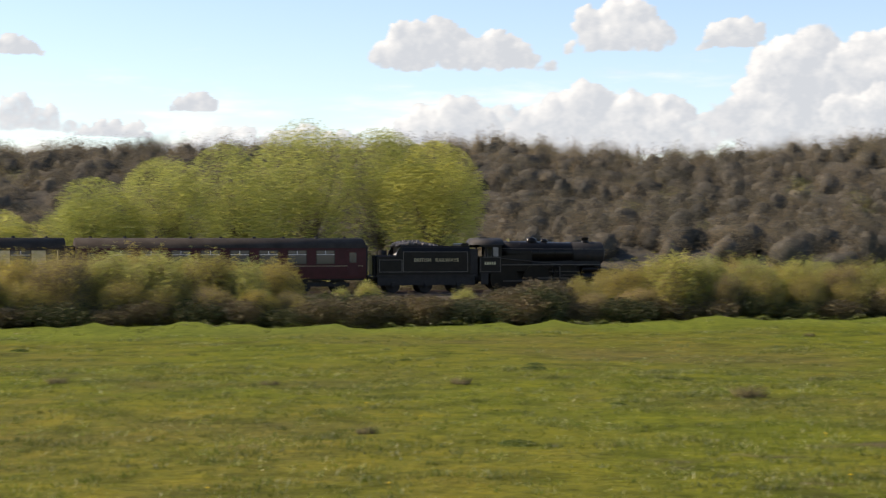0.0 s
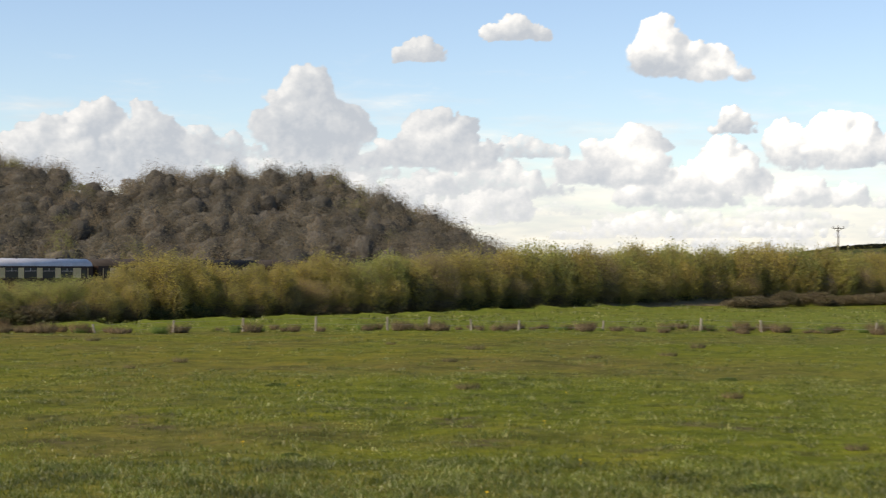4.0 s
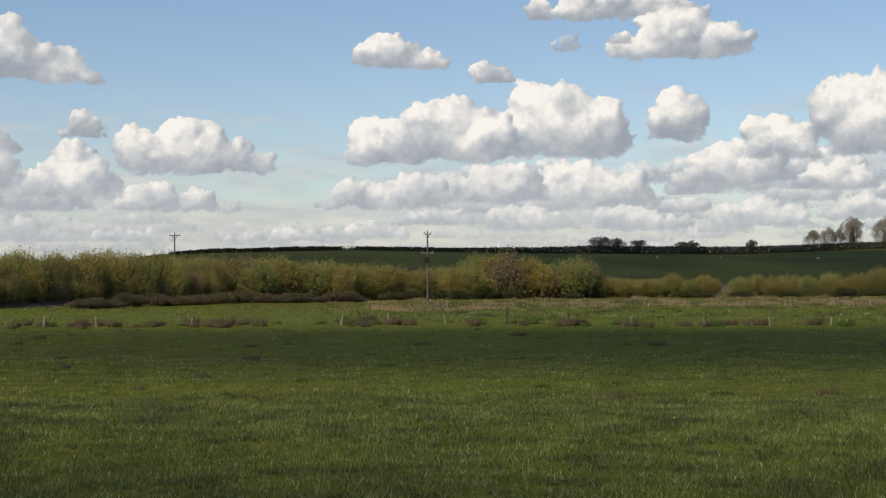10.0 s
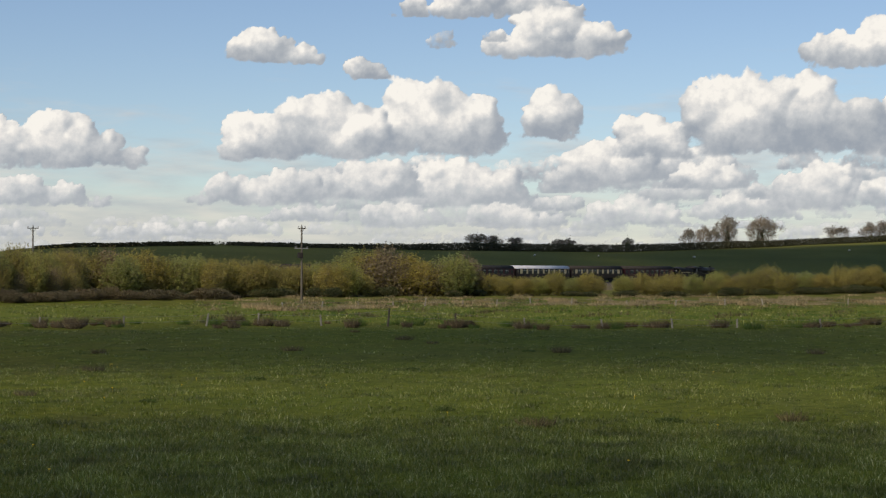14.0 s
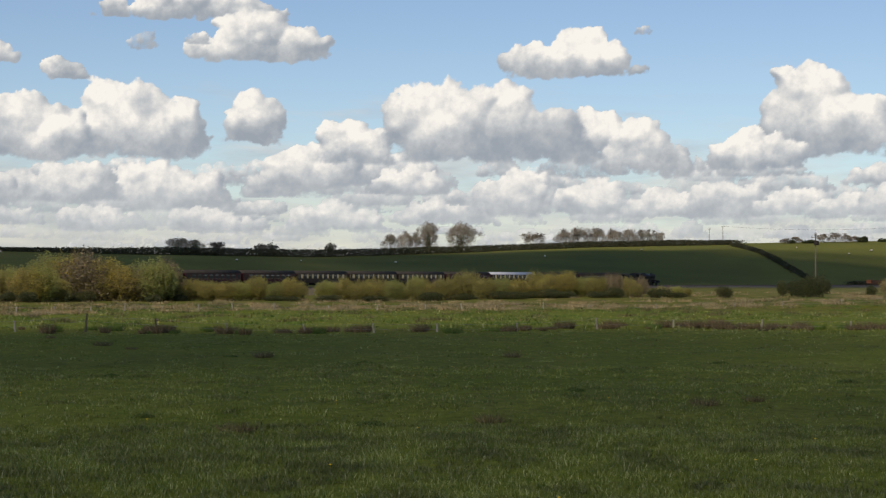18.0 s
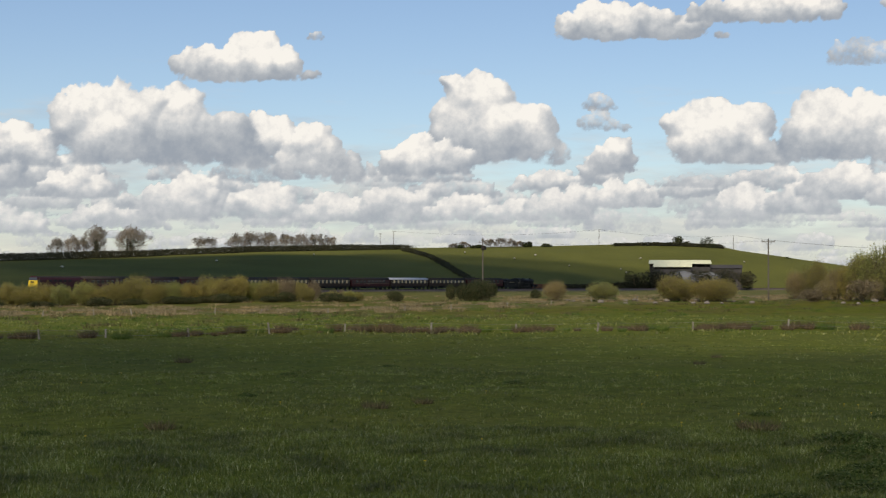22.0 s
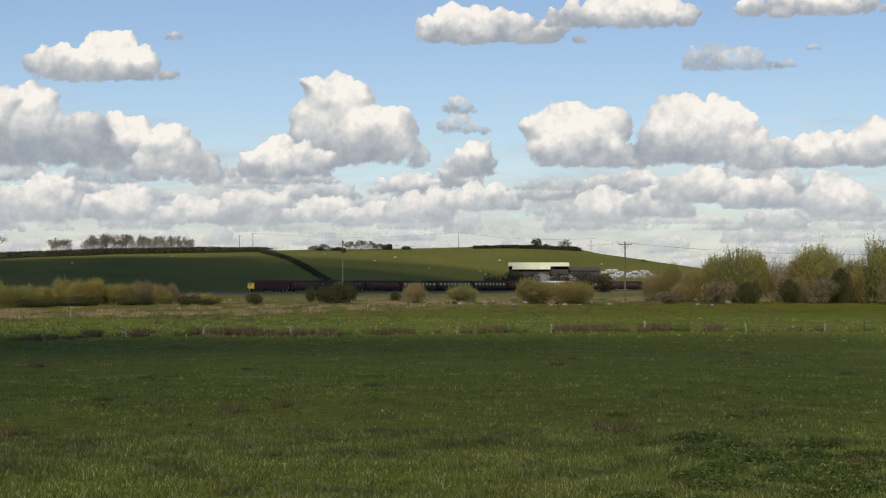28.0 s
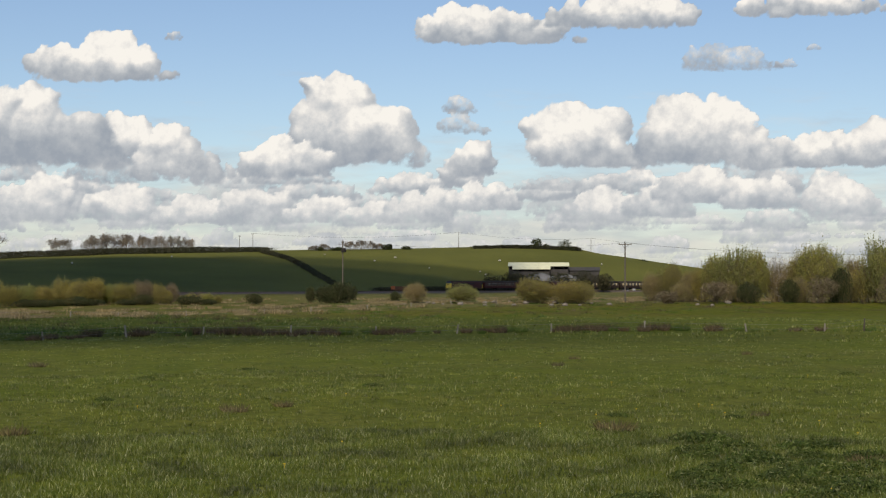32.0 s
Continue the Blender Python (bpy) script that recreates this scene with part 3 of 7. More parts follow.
def twig_fan(rng, feet, tips, width):
    """Thin three-sided twigs from feet to tips."""
    n = len(feet)
    d = tips - feet
    u = np.cross(d, rng.normal(size=(n, 3)))
    u /= np.linalg.norm(u, axis=1)[:, None] + 1e-9
    w = np.cross(d, u)
    w /= np.linalg.norm(w, axis=1)[:, None] + 1e-9
    width = np.broadcast_to(np.asarray(width, float).reshape(-1, 1), (n, 1))
    v = np.stack([feet + u * width, feet - u * width * 0.5 + w * width * 0.87, feet - u * width * 0.5 - w * width * 0.87, tips], 1).reshape(-1, 3)
    k = np.arange(n)[:, None] * 4
    f = np.concatenate([k + [[0, 1, 3]], k + [[1, 2, 3]], k + [[2, 0, 3]]], 0)
    return v, f


m_willow = foliage("willow_leaves", [(0.0, (0.28, 0.31, 0.10)), (0.35, (0.36, 0.39, 0.12)), (0.7, (0.42, 0.44, 0.135)), (1.0, (0.49, 0.49, 0.165))], glow=0.62)
m_sallow = foliage("sallow_leaves", [(0.0, (0.24, 0.215, 0.08)), (0.4, (0.335, 0.30, 0.09)), (0.75, (0.42, 0.38, 0.098)), (1.0, (0.52, 0.47, 0.125))], glow=0.5)
m_twig = foliage("bare_twigs", [(0.0, (0.11, 0.088, 0.055)), (0.5, (0.19, 0.152, 0.09)), (1.0, (0.28, 0.225, 0.135))], glow=0.2)
m_bramble = foliage("dead_bramble", [(0.0, (0.07, 0.056, 0.034)), (0.5, (0.12, 0.095, 0.055)), (0.85, (0.17, 0.14, 0.075)), (1.0, (0.14, 0.15, 0.05))], glow=0.25)
m_bark = plain("bark", (0.13, 0.105, 0.075), (0.07, 0.055, 0.04), 2.0, 0.9, grain=0.6, depth=0.05)
m_ivy = foliage("dark_leaves", [(0.0, (0.025, 0.035, 0.012)), (0.6, (0.045, 0.06, 0.018)), (1.0, (0.08, 0.09, 0.03))], glow=0.2)


def bush_parts(rng, w, h, leaf, count, limbs=14, spread=0.9, twigs=900):
    """Meshes of a many-stemmed shrub: wands that fan out from the foot into a rounded, lobed crown, small leaves along them."""
    n = 10
    a, q = rng.uniform(0, 2 * math.pi, n), np.sqrt(rng.uniform(0.02, 1, n))
    cx, cy = np.cos(a) * q * w * 0.27 * spread, np.sin(a) * q * w * 0.27 * spread
    top = h * rng.uniform(0.92, 1.16, n) * (1 - 0.2 * q * q)
    wide = w * rng.uniform(0.21, 0.30, n)
    k = rng.integers(0, n, twigs)
    d = rng.normal(size=(twigs, 3))
    d[:, 2] = d[:, 2] * 0.8 + 0.35
    d /= np.linalg.norm(d, axis=1)[:, None]
    r = rng.uniform(0.45, 1.06, twigs) ** 0.6
    end = np.stack([cx[k] + d[:, 0] * wide[k] * r, cy[k] + d[:, 1] * wide[k] * r, top[k] * (0.52 + 0.48 * d[:, 2] * r)], -1)
    end[:, 2] = np.maximum(end[:, 2], 0.05)
    root = np.stack([cx[k] * 0.45, cy[k] * 0.45, np.zeros(twigs)], -1)
    base = end + (root - end) * rng.uniform(0.12, 0.42, (twigs, 1)) + rng.normal(size=(twigs, 3)) * 0.012 * h
    lb = rng.integers(0, twigs, limbs * 3)
    v1, f1 = twig_fan(rng, root[lb], base[lb], 0.009 * h)
    v2, f2 = twig_fan(rng, base, end, 0.0026 * h)
    tw = mesh_of("stems", np.concatenate([v1, v2]), np.concatenate([f1, f2 + len(v1)]), m_twig)
    pick = rng.integers(0, twigs, count)
    u = rng.uniform(0.1, 1.05, count)[:, None]
    c = base[pick] * (1 - u) + end[pick] * u + rng.normal(size=(count, 3)) * leaf * 0.9
    c[:, 2] = np.maximum(c[:, 2], 0.1)
    v, f = spray(rng, c, leaf)
    return tw, (v, f)

# ---- hanging wood on the hill ----
m_wood = foliage("spring_wood", tone_by="tone", stops=[(0.0, (0.158, 0.142, 0.114)), (0.4, (0.192, 0.172, 0.135)), (0.7, (0.224, 0.199, 0.154)), (1.0, (0.262, 0.234, 0.170))], gloss=0.05, glow=0.5, patch=0.02)
# the mass of twigs inside each crown: brown-grey with inner shade painted in, speckled with gaps
m_shaded_mass, _nt, _b = material("shaded_crown_mass", 0.95, 0.0, 0.0)
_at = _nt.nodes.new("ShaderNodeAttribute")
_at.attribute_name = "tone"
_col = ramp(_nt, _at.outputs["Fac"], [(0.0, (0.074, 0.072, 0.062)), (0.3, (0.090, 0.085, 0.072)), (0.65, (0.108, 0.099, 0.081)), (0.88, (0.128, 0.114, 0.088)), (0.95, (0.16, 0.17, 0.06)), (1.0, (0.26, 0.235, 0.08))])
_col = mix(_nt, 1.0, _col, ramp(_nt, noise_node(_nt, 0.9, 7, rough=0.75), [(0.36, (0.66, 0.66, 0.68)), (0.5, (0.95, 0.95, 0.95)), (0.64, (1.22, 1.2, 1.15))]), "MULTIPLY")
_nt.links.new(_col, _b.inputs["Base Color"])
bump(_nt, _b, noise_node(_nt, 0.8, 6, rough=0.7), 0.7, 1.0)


def crown_points(rng, n, w, h, lobes=7):
    """Points on the outer shell of a lumpy crown, w wide and h high, foot of the crown at z = 0."""
    lc = rng.normal(size=(lobes, 3))
    lc /= np.linalg.norm(lc, axis=1)[:, None]
    lc = lc * np.array([w * 0.28, w * 0.28, h * 0.26]) + np.array([0, 0, h * 0.52])
    k = rng.integers(0, lobes, n)
    d = rng.normal(size=(n, 3))
    d /= np.linalg.norm(d, axis=1)[:, None]
    r = rng.uniform(0.55, 1.05, (n, 1)) ** 0.5
    return lc[k] + d * r * np.array([w * 0.27, w * 0.27, h * 0.27])


def build_wood():
    rng = np.random.default_rng(21)
    vs, fs, n = [], [], 0
    tvs, tfs, tn = [], [], 0
    tones = []
    tt, bvs, bfs, bn = [], [], [], 0
    cvs, cfs, ct, cn = [], [], [], 0
    for b in np.arange(-28, 35.6, 0.66):
        for r in np.arange(345, 600, 11.5):
            bb, rr = b + rng.uniform(-0.6, 0.6), r + rng.uniform(-10, 10)
            if rr > WOOD_DIST + 30 or (20.6 < bb < 22.9 and rr > WOOD_DIST - 45):
                continue
            p = place(bb, rr)
            z = float(land(p.x, p.y))
            if z < 2.0 and rng.random() < 0.5:
                continue
            h = rng.uniform(8.0, 14.0)
            w = rng.uniform(6.5, 14.0)
            edge = rr > WOOD_DIST - 26
            tone = float(np.clip(rng.normal(0.45, 0.27), 0, 1))
            squash = np.array([w * 0.5, w * 0.5, h * 0.5])
            mid = np.array([p.x, p.y, z + h * 0.48 - 1.2])
            ph = rng.uniform(0, 6.28, 3)

            def lobed(q):
                return 1 + 0.16 * np.sin(q[:, 0] * 4.3 + ph[0]) * np.sin(q[:, 1] * 4.7 + ph[1]) + 0.10 * np.sin(q[:, 2] * 7 + ph[2]) * np.sin(q[:, 0] * 8 + ph[1])
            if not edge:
                # the twiggy mass inside the crown, toned down for the shade there
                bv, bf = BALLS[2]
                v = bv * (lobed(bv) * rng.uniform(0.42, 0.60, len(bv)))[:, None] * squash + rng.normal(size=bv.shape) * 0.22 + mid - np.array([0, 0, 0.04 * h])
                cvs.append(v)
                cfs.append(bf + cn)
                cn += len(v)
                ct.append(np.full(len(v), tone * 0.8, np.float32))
            nt = 130 if edge else 60
            d = rng.normal(size=(nt, 3))
            d[:, 2] = np.abs(d[:, 2]) * 1.1 - 0.2
            d /= np.linalg.norm(d, axis=1)[:, None]
            tip = d * (lobed(d) * rng.uniform(0.7, 0.99, nt))[:, None] * squash + mid
            fork = np.array([p.x, p.y, z + h * 0.22 - 1.0])
            foot = fork + (tip - fork) * rng.uniform(0.3, 0.6, (nt, 1)) + rng.normal(size=(nt, 3)) * 0.25
            v, f = twig_fan(rng, foot, tip, 0.055)
            tvs.append(v)
            tfs.append(f + tn)
            tn += len(v)
            tt.append(np.full(len(v), tone, np.float32))
            v, f = twig_fan(rng, np.array([[p.x, p.y, z - 1.0]]), np.array([[p.x + rng.normal() * 0.4, p.y, z + h * 0.8]]), 0.3)
            bvs.append(v)
            bfs.append(f + bn)
            bn += len(v)
            k = 620 if edge else 640
            d = rng.normal(size=(k, 3))
            d[:, 2] += 0.25
            d /= np.linalg.norm(d, axis=1)[:, None]
            c = d * (lobed(d) * rng.uniform(0.45 if edge else 0.6, 0.92 if edge else 1.0, k))[:, None] * squash + mid
            v, f = spray(rng, c, 0.12 if edge else 0.20, 0.42)
            vs.append(v)
            fs.append(f + n)
            n += len(v)
            tones.append(np.full(k * 4, tone, np.float32))
    wood = tagged(new("woodland"), "steep hanging woodland of bare and budding trees", "woodland", kind="stuff")
    cm = mesh_of("crowns", np.concatenate(vs), np.concatenate(fs), m_wood)
    cm.attributes.new("tone", "FLOAT", "POINT").data.foreach_set("value", np.concatenate(tones))
    part("crowns", cm, m_wood, wood)["kind"] = "stuff"
    tm = mesh_of("twigs", np.concatenate(tvs), np.concatenate(tfs), m_wood)
    tm.attributes.new("tone", "FLOAT", "POINT").data.foreach_set("value", np.concatenate(tt))
    part("twigs", tm, m_wood, wood)["kind"] = "stuff"
    im = mesh_of("crown_masses", np.concatenate(cvs), np.concatenate(cfs), m_shaded_mass, True)
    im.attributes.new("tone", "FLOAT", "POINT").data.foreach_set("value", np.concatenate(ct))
    part("crown_masses", im, m_shaded_mass, wood)["kind"] = "stuff"
    # the lower storey that closes the gaps between the crowns, in the same shade-darkened colour
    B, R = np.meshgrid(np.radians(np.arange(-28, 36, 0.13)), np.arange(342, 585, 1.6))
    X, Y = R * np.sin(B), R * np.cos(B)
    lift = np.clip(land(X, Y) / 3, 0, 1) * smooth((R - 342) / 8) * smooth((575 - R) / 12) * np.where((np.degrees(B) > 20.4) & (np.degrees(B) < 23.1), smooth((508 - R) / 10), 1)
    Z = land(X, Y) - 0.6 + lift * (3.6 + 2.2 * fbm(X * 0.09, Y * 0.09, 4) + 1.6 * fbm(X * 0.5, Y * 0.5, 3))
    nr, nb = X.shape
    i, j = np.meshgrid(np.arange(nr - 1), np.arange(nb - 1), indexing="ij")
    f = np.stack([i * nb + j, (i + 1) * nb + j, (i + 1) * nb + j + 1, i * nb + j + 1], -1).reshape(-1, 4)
    lower = mesh_of("understorey", np.stack([X, Y, Z], -1).reshape(-1, 3), f, m_shaded_mass, True)
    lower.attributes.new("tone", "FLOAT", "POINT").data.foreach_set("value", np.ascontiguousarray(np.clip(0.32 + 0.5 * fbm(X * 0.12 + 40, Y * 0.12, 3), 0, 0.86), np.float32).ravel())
    part("understorey", lower, m_shaded_mass, wood)["kind"] = "stuff"
    part("trunks", mesh_of("trunks", np.concatenate(bvs), np.concatenate(bfs), m_bark), m_bark, wood)["kind"] = "stuff"


build_wood()

# ---- shrubs and trees ----


def make_bush(name, rng, w, h, leaf, count, mat, label, twigs=2400, leaf_label="", limbs=14):
    tw, (v, f) = bush_parts(rng, w, h, leaf, count, limbs, twigs=twigs)
    ob = tagged(new(name), label, "shrub", "shrubs along the railway")
    part("stem_frame", tw, m_twig, ob, "bare brown stems")
    part("leaf_crown", mesh_of("leaf_crown", v, f, mat), mat, ob, leaf_label)
    ob.location = (0, 0, -50)
    return ob


_rng = np.random.default_rng(3)
BUSHES = [make_bush("sallow_bush", _rng, 6.0, 5.0, 0.062, 17000, m_sallow, "olive-brown sallow bush just coming into leaf") for _ in range(3)]
BUSHES += [make_bush("willow_bush", _rng, 6.0, 5.0, 0.066, 17000, m_willow, "yellow-green willow bush in fresh leaf") for _ in range(2)]
BUSHES += [make_bush("bramble_bank", _rng, 7.0, 2.2, 0.09, 7000, m_ivy, "low dark bramble thicket under the hedge") for _ in range(2)]
BUSHES += [make_bush("bare_bush", _rng, 6.0, 5.0, 0.055, 8000, m_sallow, "leafless grey-brown shrub of thin twigs", 3600) for _ in range(2)]


BUSHES += [make_bush("bramble_bank", _rng, 7.0, 2.2, 0.09, 8000, m_bramble, "low brown bramble bank along the ditch")]


BUSHES += [make_bush("sallow_bush", _rng, 6.0, 5.0, 0.085, 12000, m_sallow, "rounded olive sallow bush in the wet meadow", 1800, limbs=8) for _ in range(2)]
BUSHES += [make_bush("willow_bush", _rng, 6.0, 5.0, 0.085, 12000, m_willow, "rounded yellow-green willow bush in the wet meadow", 1800, limbs=8)]
BUSHES += [make_bush("bare_bush", _rng, 6.0, 5.0, 0.12, 2600, m_twig, "purplish brown leafless bush in the wet meadow", 2000, limbs=10)]


def put(kind, bearing, dist, w, h, rng=_rng):
    src = BUSHES[kind]
    p = place(bearing, dist)
    z = float(land(p.x, p.y))
    base_w, base_h = (7.0, 2.2) if kind in (5, 6, 9) else (6.0, 5.0)
    m = Matrix.Translation((p.x, p.y, z - 0.05)) @ Matrix.Rotation(rng.uniform(0, 6.28), 4, "Z")
    ob = copy_thing(src, m)
    ob.scale = (w / base_w, w / base_w, h / base_h)
    return ob


def hedge_dist(b):
    """Middle of the hedge that runs before the railway."""
    return np.interp(b, [-25, -12, -4, 0, 5, 12, 20, 30, 36, 42, 48], [112, 114, 116, 118, 124, 131, 144, 172, 198, 228, 250])


def build_hedge():
    rng = np.random.default_rng(11)
    tops = [(-20, 3.8), (-15, 4.6), (-9, 5.1), (-5.5, 4.4), (-4.0, 2.0), (-3, 1.9), (1, 1.6), (3.2, 2.6), (4.4, 4.0), (6.5, 4.7), (10, 4.5), (13, 4.2), (16, 4.0), (19, 4.2),
            (22.4, 4.7), (23.6, 6.2), (25.5, 6.0), (26.5, 5.6), (30, 6.6), (36, 8.0), (42, 8.6), (47, 8.2)]
    tb, th = [a for a, _ in tops], [c for _, c in tops]
    b = -20.0
    while b < 47.5:
        d = float(hedge_dist(b))
        h = float(np.interp(b, tb, th))
        step = math.degrees(2.6 / d)
        kind = int(rng.choice([0, 1, 2, 0, 3, 4, 7]))
        if 18.5 < b < 21.5:
            kind = 4
        if -4.2 < b < 3.4:
            step *= 0.7
            for off in (-3.0, -1.0, 1.2):
                put(9 if rng.random() < 0.75 else 5, b + rng.uniform(-0.4, 0.4), d + off, rng.uniform(5, 7), h * rng.uniform(0.9, 1.15), rng)
            if rng.random() < 0.3:
                put(3, b, d + 2, 2.6, h * rng.uniform(1.2, 1.7), rng)
        else:
            put(kind, b, d + rng.uniform(-1, 1.5), h * rng.uniform(0.85, 1.15), h * rng.uniform(0.88, 1.06), rng)
            put(kind if rng.random() < 0.4 else 1, b + step * 0.5, d + rng.uniform(2.5, 4), h * rng.uniform(0.85, 1.1), h * rng.uniform(0.85, 1.0), rng)
            put(int(rng.choice([7, 0, 1])), b + step * 0.3, d - 1.2, h * rng.uniform(0.7, 0.9), h * rng.uniform(0.55, 0.75), rng)
            put(9 if rng.random() < 0.6 else 5 + int(rng.integers(0, 2)), b, d - 2.0, rng.uniform(4.5, 6.5), rng.uniform(1.2, 1.9), rng)
        b += step
    # brambles on the far side of the railway
    b = -22.0
    while b < 14:
        put(9 if rng.random() < 0.7 else 5, b, float(track_dist(b)) + 8.5, rng.uniform(6, 9), rng.uniform(1.9, 2.8), rng)
        b += 1.3
    # shrubs on the far side of the wet meadow, before the railway
    for b0, b1, h0, h1, d0 in [(47.0, 50, 8.0, 7.6, 258), (50, 53, 7.6, 7.0, 264), (53, 57.5, 6.6, 5.8, 270), (57.4, 61.2, 8.6, 8.2, 282), (61.0, 66.0, 4.9, 4.4, 286), (66.8, 69.4, 4.2, 4.7, 286),
                               (69.8, 72.0, 4.4, 5.8, 286), (72.3, 73.6, 4.6, 4.6, 286), (74.0, 77.6, 4.9, 4.4, 288), (78.4, 79.2, 2.6, 2.2, 290)]:
        b = b0
        while b < b1:
            h = h0 + (h1 - h0) * (b - b0) / (b1 - b0)
            d = d0 + rng.uniform(-2, 2)
            k = int(rng.choice([10, 11, 12, 12, 10, 11, 10, 12, 11, 13]))
            put(k, b, d, h * rng.uniform(1.0, 1.5), h * rng.uniform(0.84 if b < 57.5 else 0.7, 1.05), rng)
            put(int(rng.choice([10, 11, 10, 11, 13])), b + 0.3, d + 4, h * rng.uniform(0.9, 1.2), h * rng.uniform(0.6, 0.95), rng)
            if rng.random() < 0.5:
                put(5 + int(rng.integers(0, 2)), b, d - 4, rng.uniform(4, 7), rng.uniform(1.0, 2.0), rng)
            b += math.degrees(2.8 / d)
    # brown bramble bank in front of the hedge
    b = 43.0
    while b < 53.5:
        put(9, b, 212 + (b - 43) * 4.0 + rng.uniform(-2, 2), rng.uniform(4, 8), rng.uniform(0.9, 2.1), rng)
        b += 0.5


build_hedge()

def build_willows():
    """The pale green willow clump behind the train."""
    rng = np.random.default_rng(5)
    for b, d, h, w in [(-15.6, 205, 8.5, 9), (-13.4, 210, 11.5, 11), (-11.0, 213, 14, 13), (-8.9, 211, 15.5, 13), (-6.6, 216, 18.2, 15), (-4.4, 213, 16.8, 13), (-2.6, 210, 15.2, 12)]:
        p = place(b, d)
        z = float(land(p.x, p.y))
        h, w = h * 1.17, w * 1.12
        ob = tagged(new("willow_tree"), "tall rounded willow tree in pale yellow-green spring leaf", "tree", "willows behind the railway")
        ob.location = (p.x, p.y, z)
        c = crown_points(rng, 34000, w, h * 0.95, 16) + np.array([0, 0, h * 0.02])
        c = c[(c[:, 0] / w * 2) ** 2 + (c[:, 1] / w * 2) ** 2 + ((c[:, 2] - 0.48 * h) / (0.49 * h)) ** 2 < 1.02]
        c[:, 2] = np.maximum(c[:, 2], 0.6)
        v, f = spray(rng, c, 0.12, 0.48)
        part("crown", mesh_of("crown", v, f, m_willow), m_willow, ob)
        bm = bmesh.new()
        tube(bm, (0, 0, -0.3), (0, 0, h * 0.35), h * 0.028, h * 0.02, 10)
        part("trunk", bm, m_bark, ob)
        tips = rng.normal(size=(40, 3)) * np.array([w * 0.2, w * 0.2, h * 0.12]) + np.array([0, 0, h * 0.68])
        v, f = twig_fan(rng, np.tile([0, 0, h * 0.22], (40, 1)), tips, 0.1)
        part("branch_frame", mesh_of("branch_frame", v, f, m_bark), m_bark, ob)


build_willows()

# ---- railway ----
m_ballast = plain("ballast", (0.13, 0.105, 0.085), (0.075, 0.06, 0.05), 1.5, 0.95, grain=0.9, depth=0.06)
m_bank = plain("embankment_grass", (0.14, 0.104, 0.052), (0.085, 0.072, 0.034), 0.25, 0.95, grain=0.8, depth=0.1)
m_rail = plain("rail_steel", (0.16, 0.11, 0.085), (0.09, 0.06, 0.05), 2.0, 0.5, 0.6)


def ribbon(name, mat, offsets, s0, s1, step, label, cat):
    """A strip along the railway; offsets: rows of (sideways, height over the rail, or None for the ground)."""
    s = np.arange(s0, s1, step)
    x, y, z, th = track(s)
    cols = []
    for o, h in offsets:
        px, py = x + np.cos(th) * o, y - np.sin(th) * o
        cols.append(np.stack([px, py, land(px, py) - 0.4 if h is None else z + h], -1))
    v = np.stack(cols, 1).reshape(-1, 3)
    n, k = len(s), len(offsets)
    i, j = np.meshgrid(np.arange(n - 1), np.arange(k - 1), indexing="ij")
    f = np.stack([i * k + j, (i + 1) * k + j, (i + 1) * k + j + 1, i * k + j + 1], -1).reshape(-1, 4)
    return tagged(new(name, mesh_of(name, v, f, mat, True)), label, cat, kind="structure")


ribbon("embankment", m_bank, [(-9.5, None), (-5.2, -0.62), (5.2, -0.62), (9.5, None)], -260, 900, 4, "low grassy railway embankment", "embankment")
ribbon("ballast", m_ballast, [(-5.0, -0.62), (-4.2, -0.25), (4.2, -0.25), (5.0, -0.62)], -260, 900, 4, "grey stone ballast under the rails", "ballast")
for _o in (-3.4 - 0.75, -3.4 + 0.68, -0.75, 0.68):
    ribbon("rail", m_rail, [(_o, -0.25), (_o, 0.0), (_o + 0.07, 0.0), (_o + 0.07, -0.25)], -260, 900, 5, "rusty steel rail", "rail")

# ---- train ----
m_black = plain("loco_black", (0.008, 0.0072, 0.0065), (0.004, 0.0037, 0.0034), 2.0, 0.3, 0.0, 0.16, 0.1)
m_soot = plain("sooty_iron", (0.015, 0.0135, 0.012), (0.007, 0.0065, 0.006), 3.0, 0.7)
m_maroon = plain("maroon_paint", (0.060, 0.013, 0.015), (0.042, 0.010, 0.011), 1.2, 0.45, 0.0, 0.2, 0.05)
m_choc = plain("brown_paint", (0.040, 0.024, 0.018), (0.028, 0.018, 0.014), 1.2, 0.45, 0.0, 0.2, 0.05)
m_cream = plain("cream_paint", (0.60, 0.48, 0.27), (0.52, 0.41, 0.22), 1.2, 0.4, 0.0, 0.4, 0.05)
m_roof = plain("coach_roof", (0.050, 0.043, 0.037), (0.034, 0.029, 0.025), 1.0, 0.85, 0.0, 0.06, 0.1)
m_roof_pale = plain("pale_roof", (0.52, 0.52, 0.53), (0.42, 0.42, 0.43), 1.0, 0.45, 0.0, 0.5, 0.1)
m_yellow = plain("warning_yellow", (0.72, 0.50, 0.03), (0.62, 0.42, 0.03), 1.0, 0.45)
m_line = plain("lining", (0.45, 0.40, 0.25), (0.38, 0.33, 0.2), 2.0, 0.5)
m_grey_line = plain("grey_lining", (0.10, 0.095, 0.085), (0.065, 0.062, 0.056), 2.0, 0.5)
m_coal = plain("coal", (0.03, 0.03, 0.032), (0.01, 0.01, 0.01), 3.0, 0.45, 0.0, 0.6, 0.8, 0.05)
m_glass, _nt, _b = material("window_glass", 0.06, 0.0, 0.6)
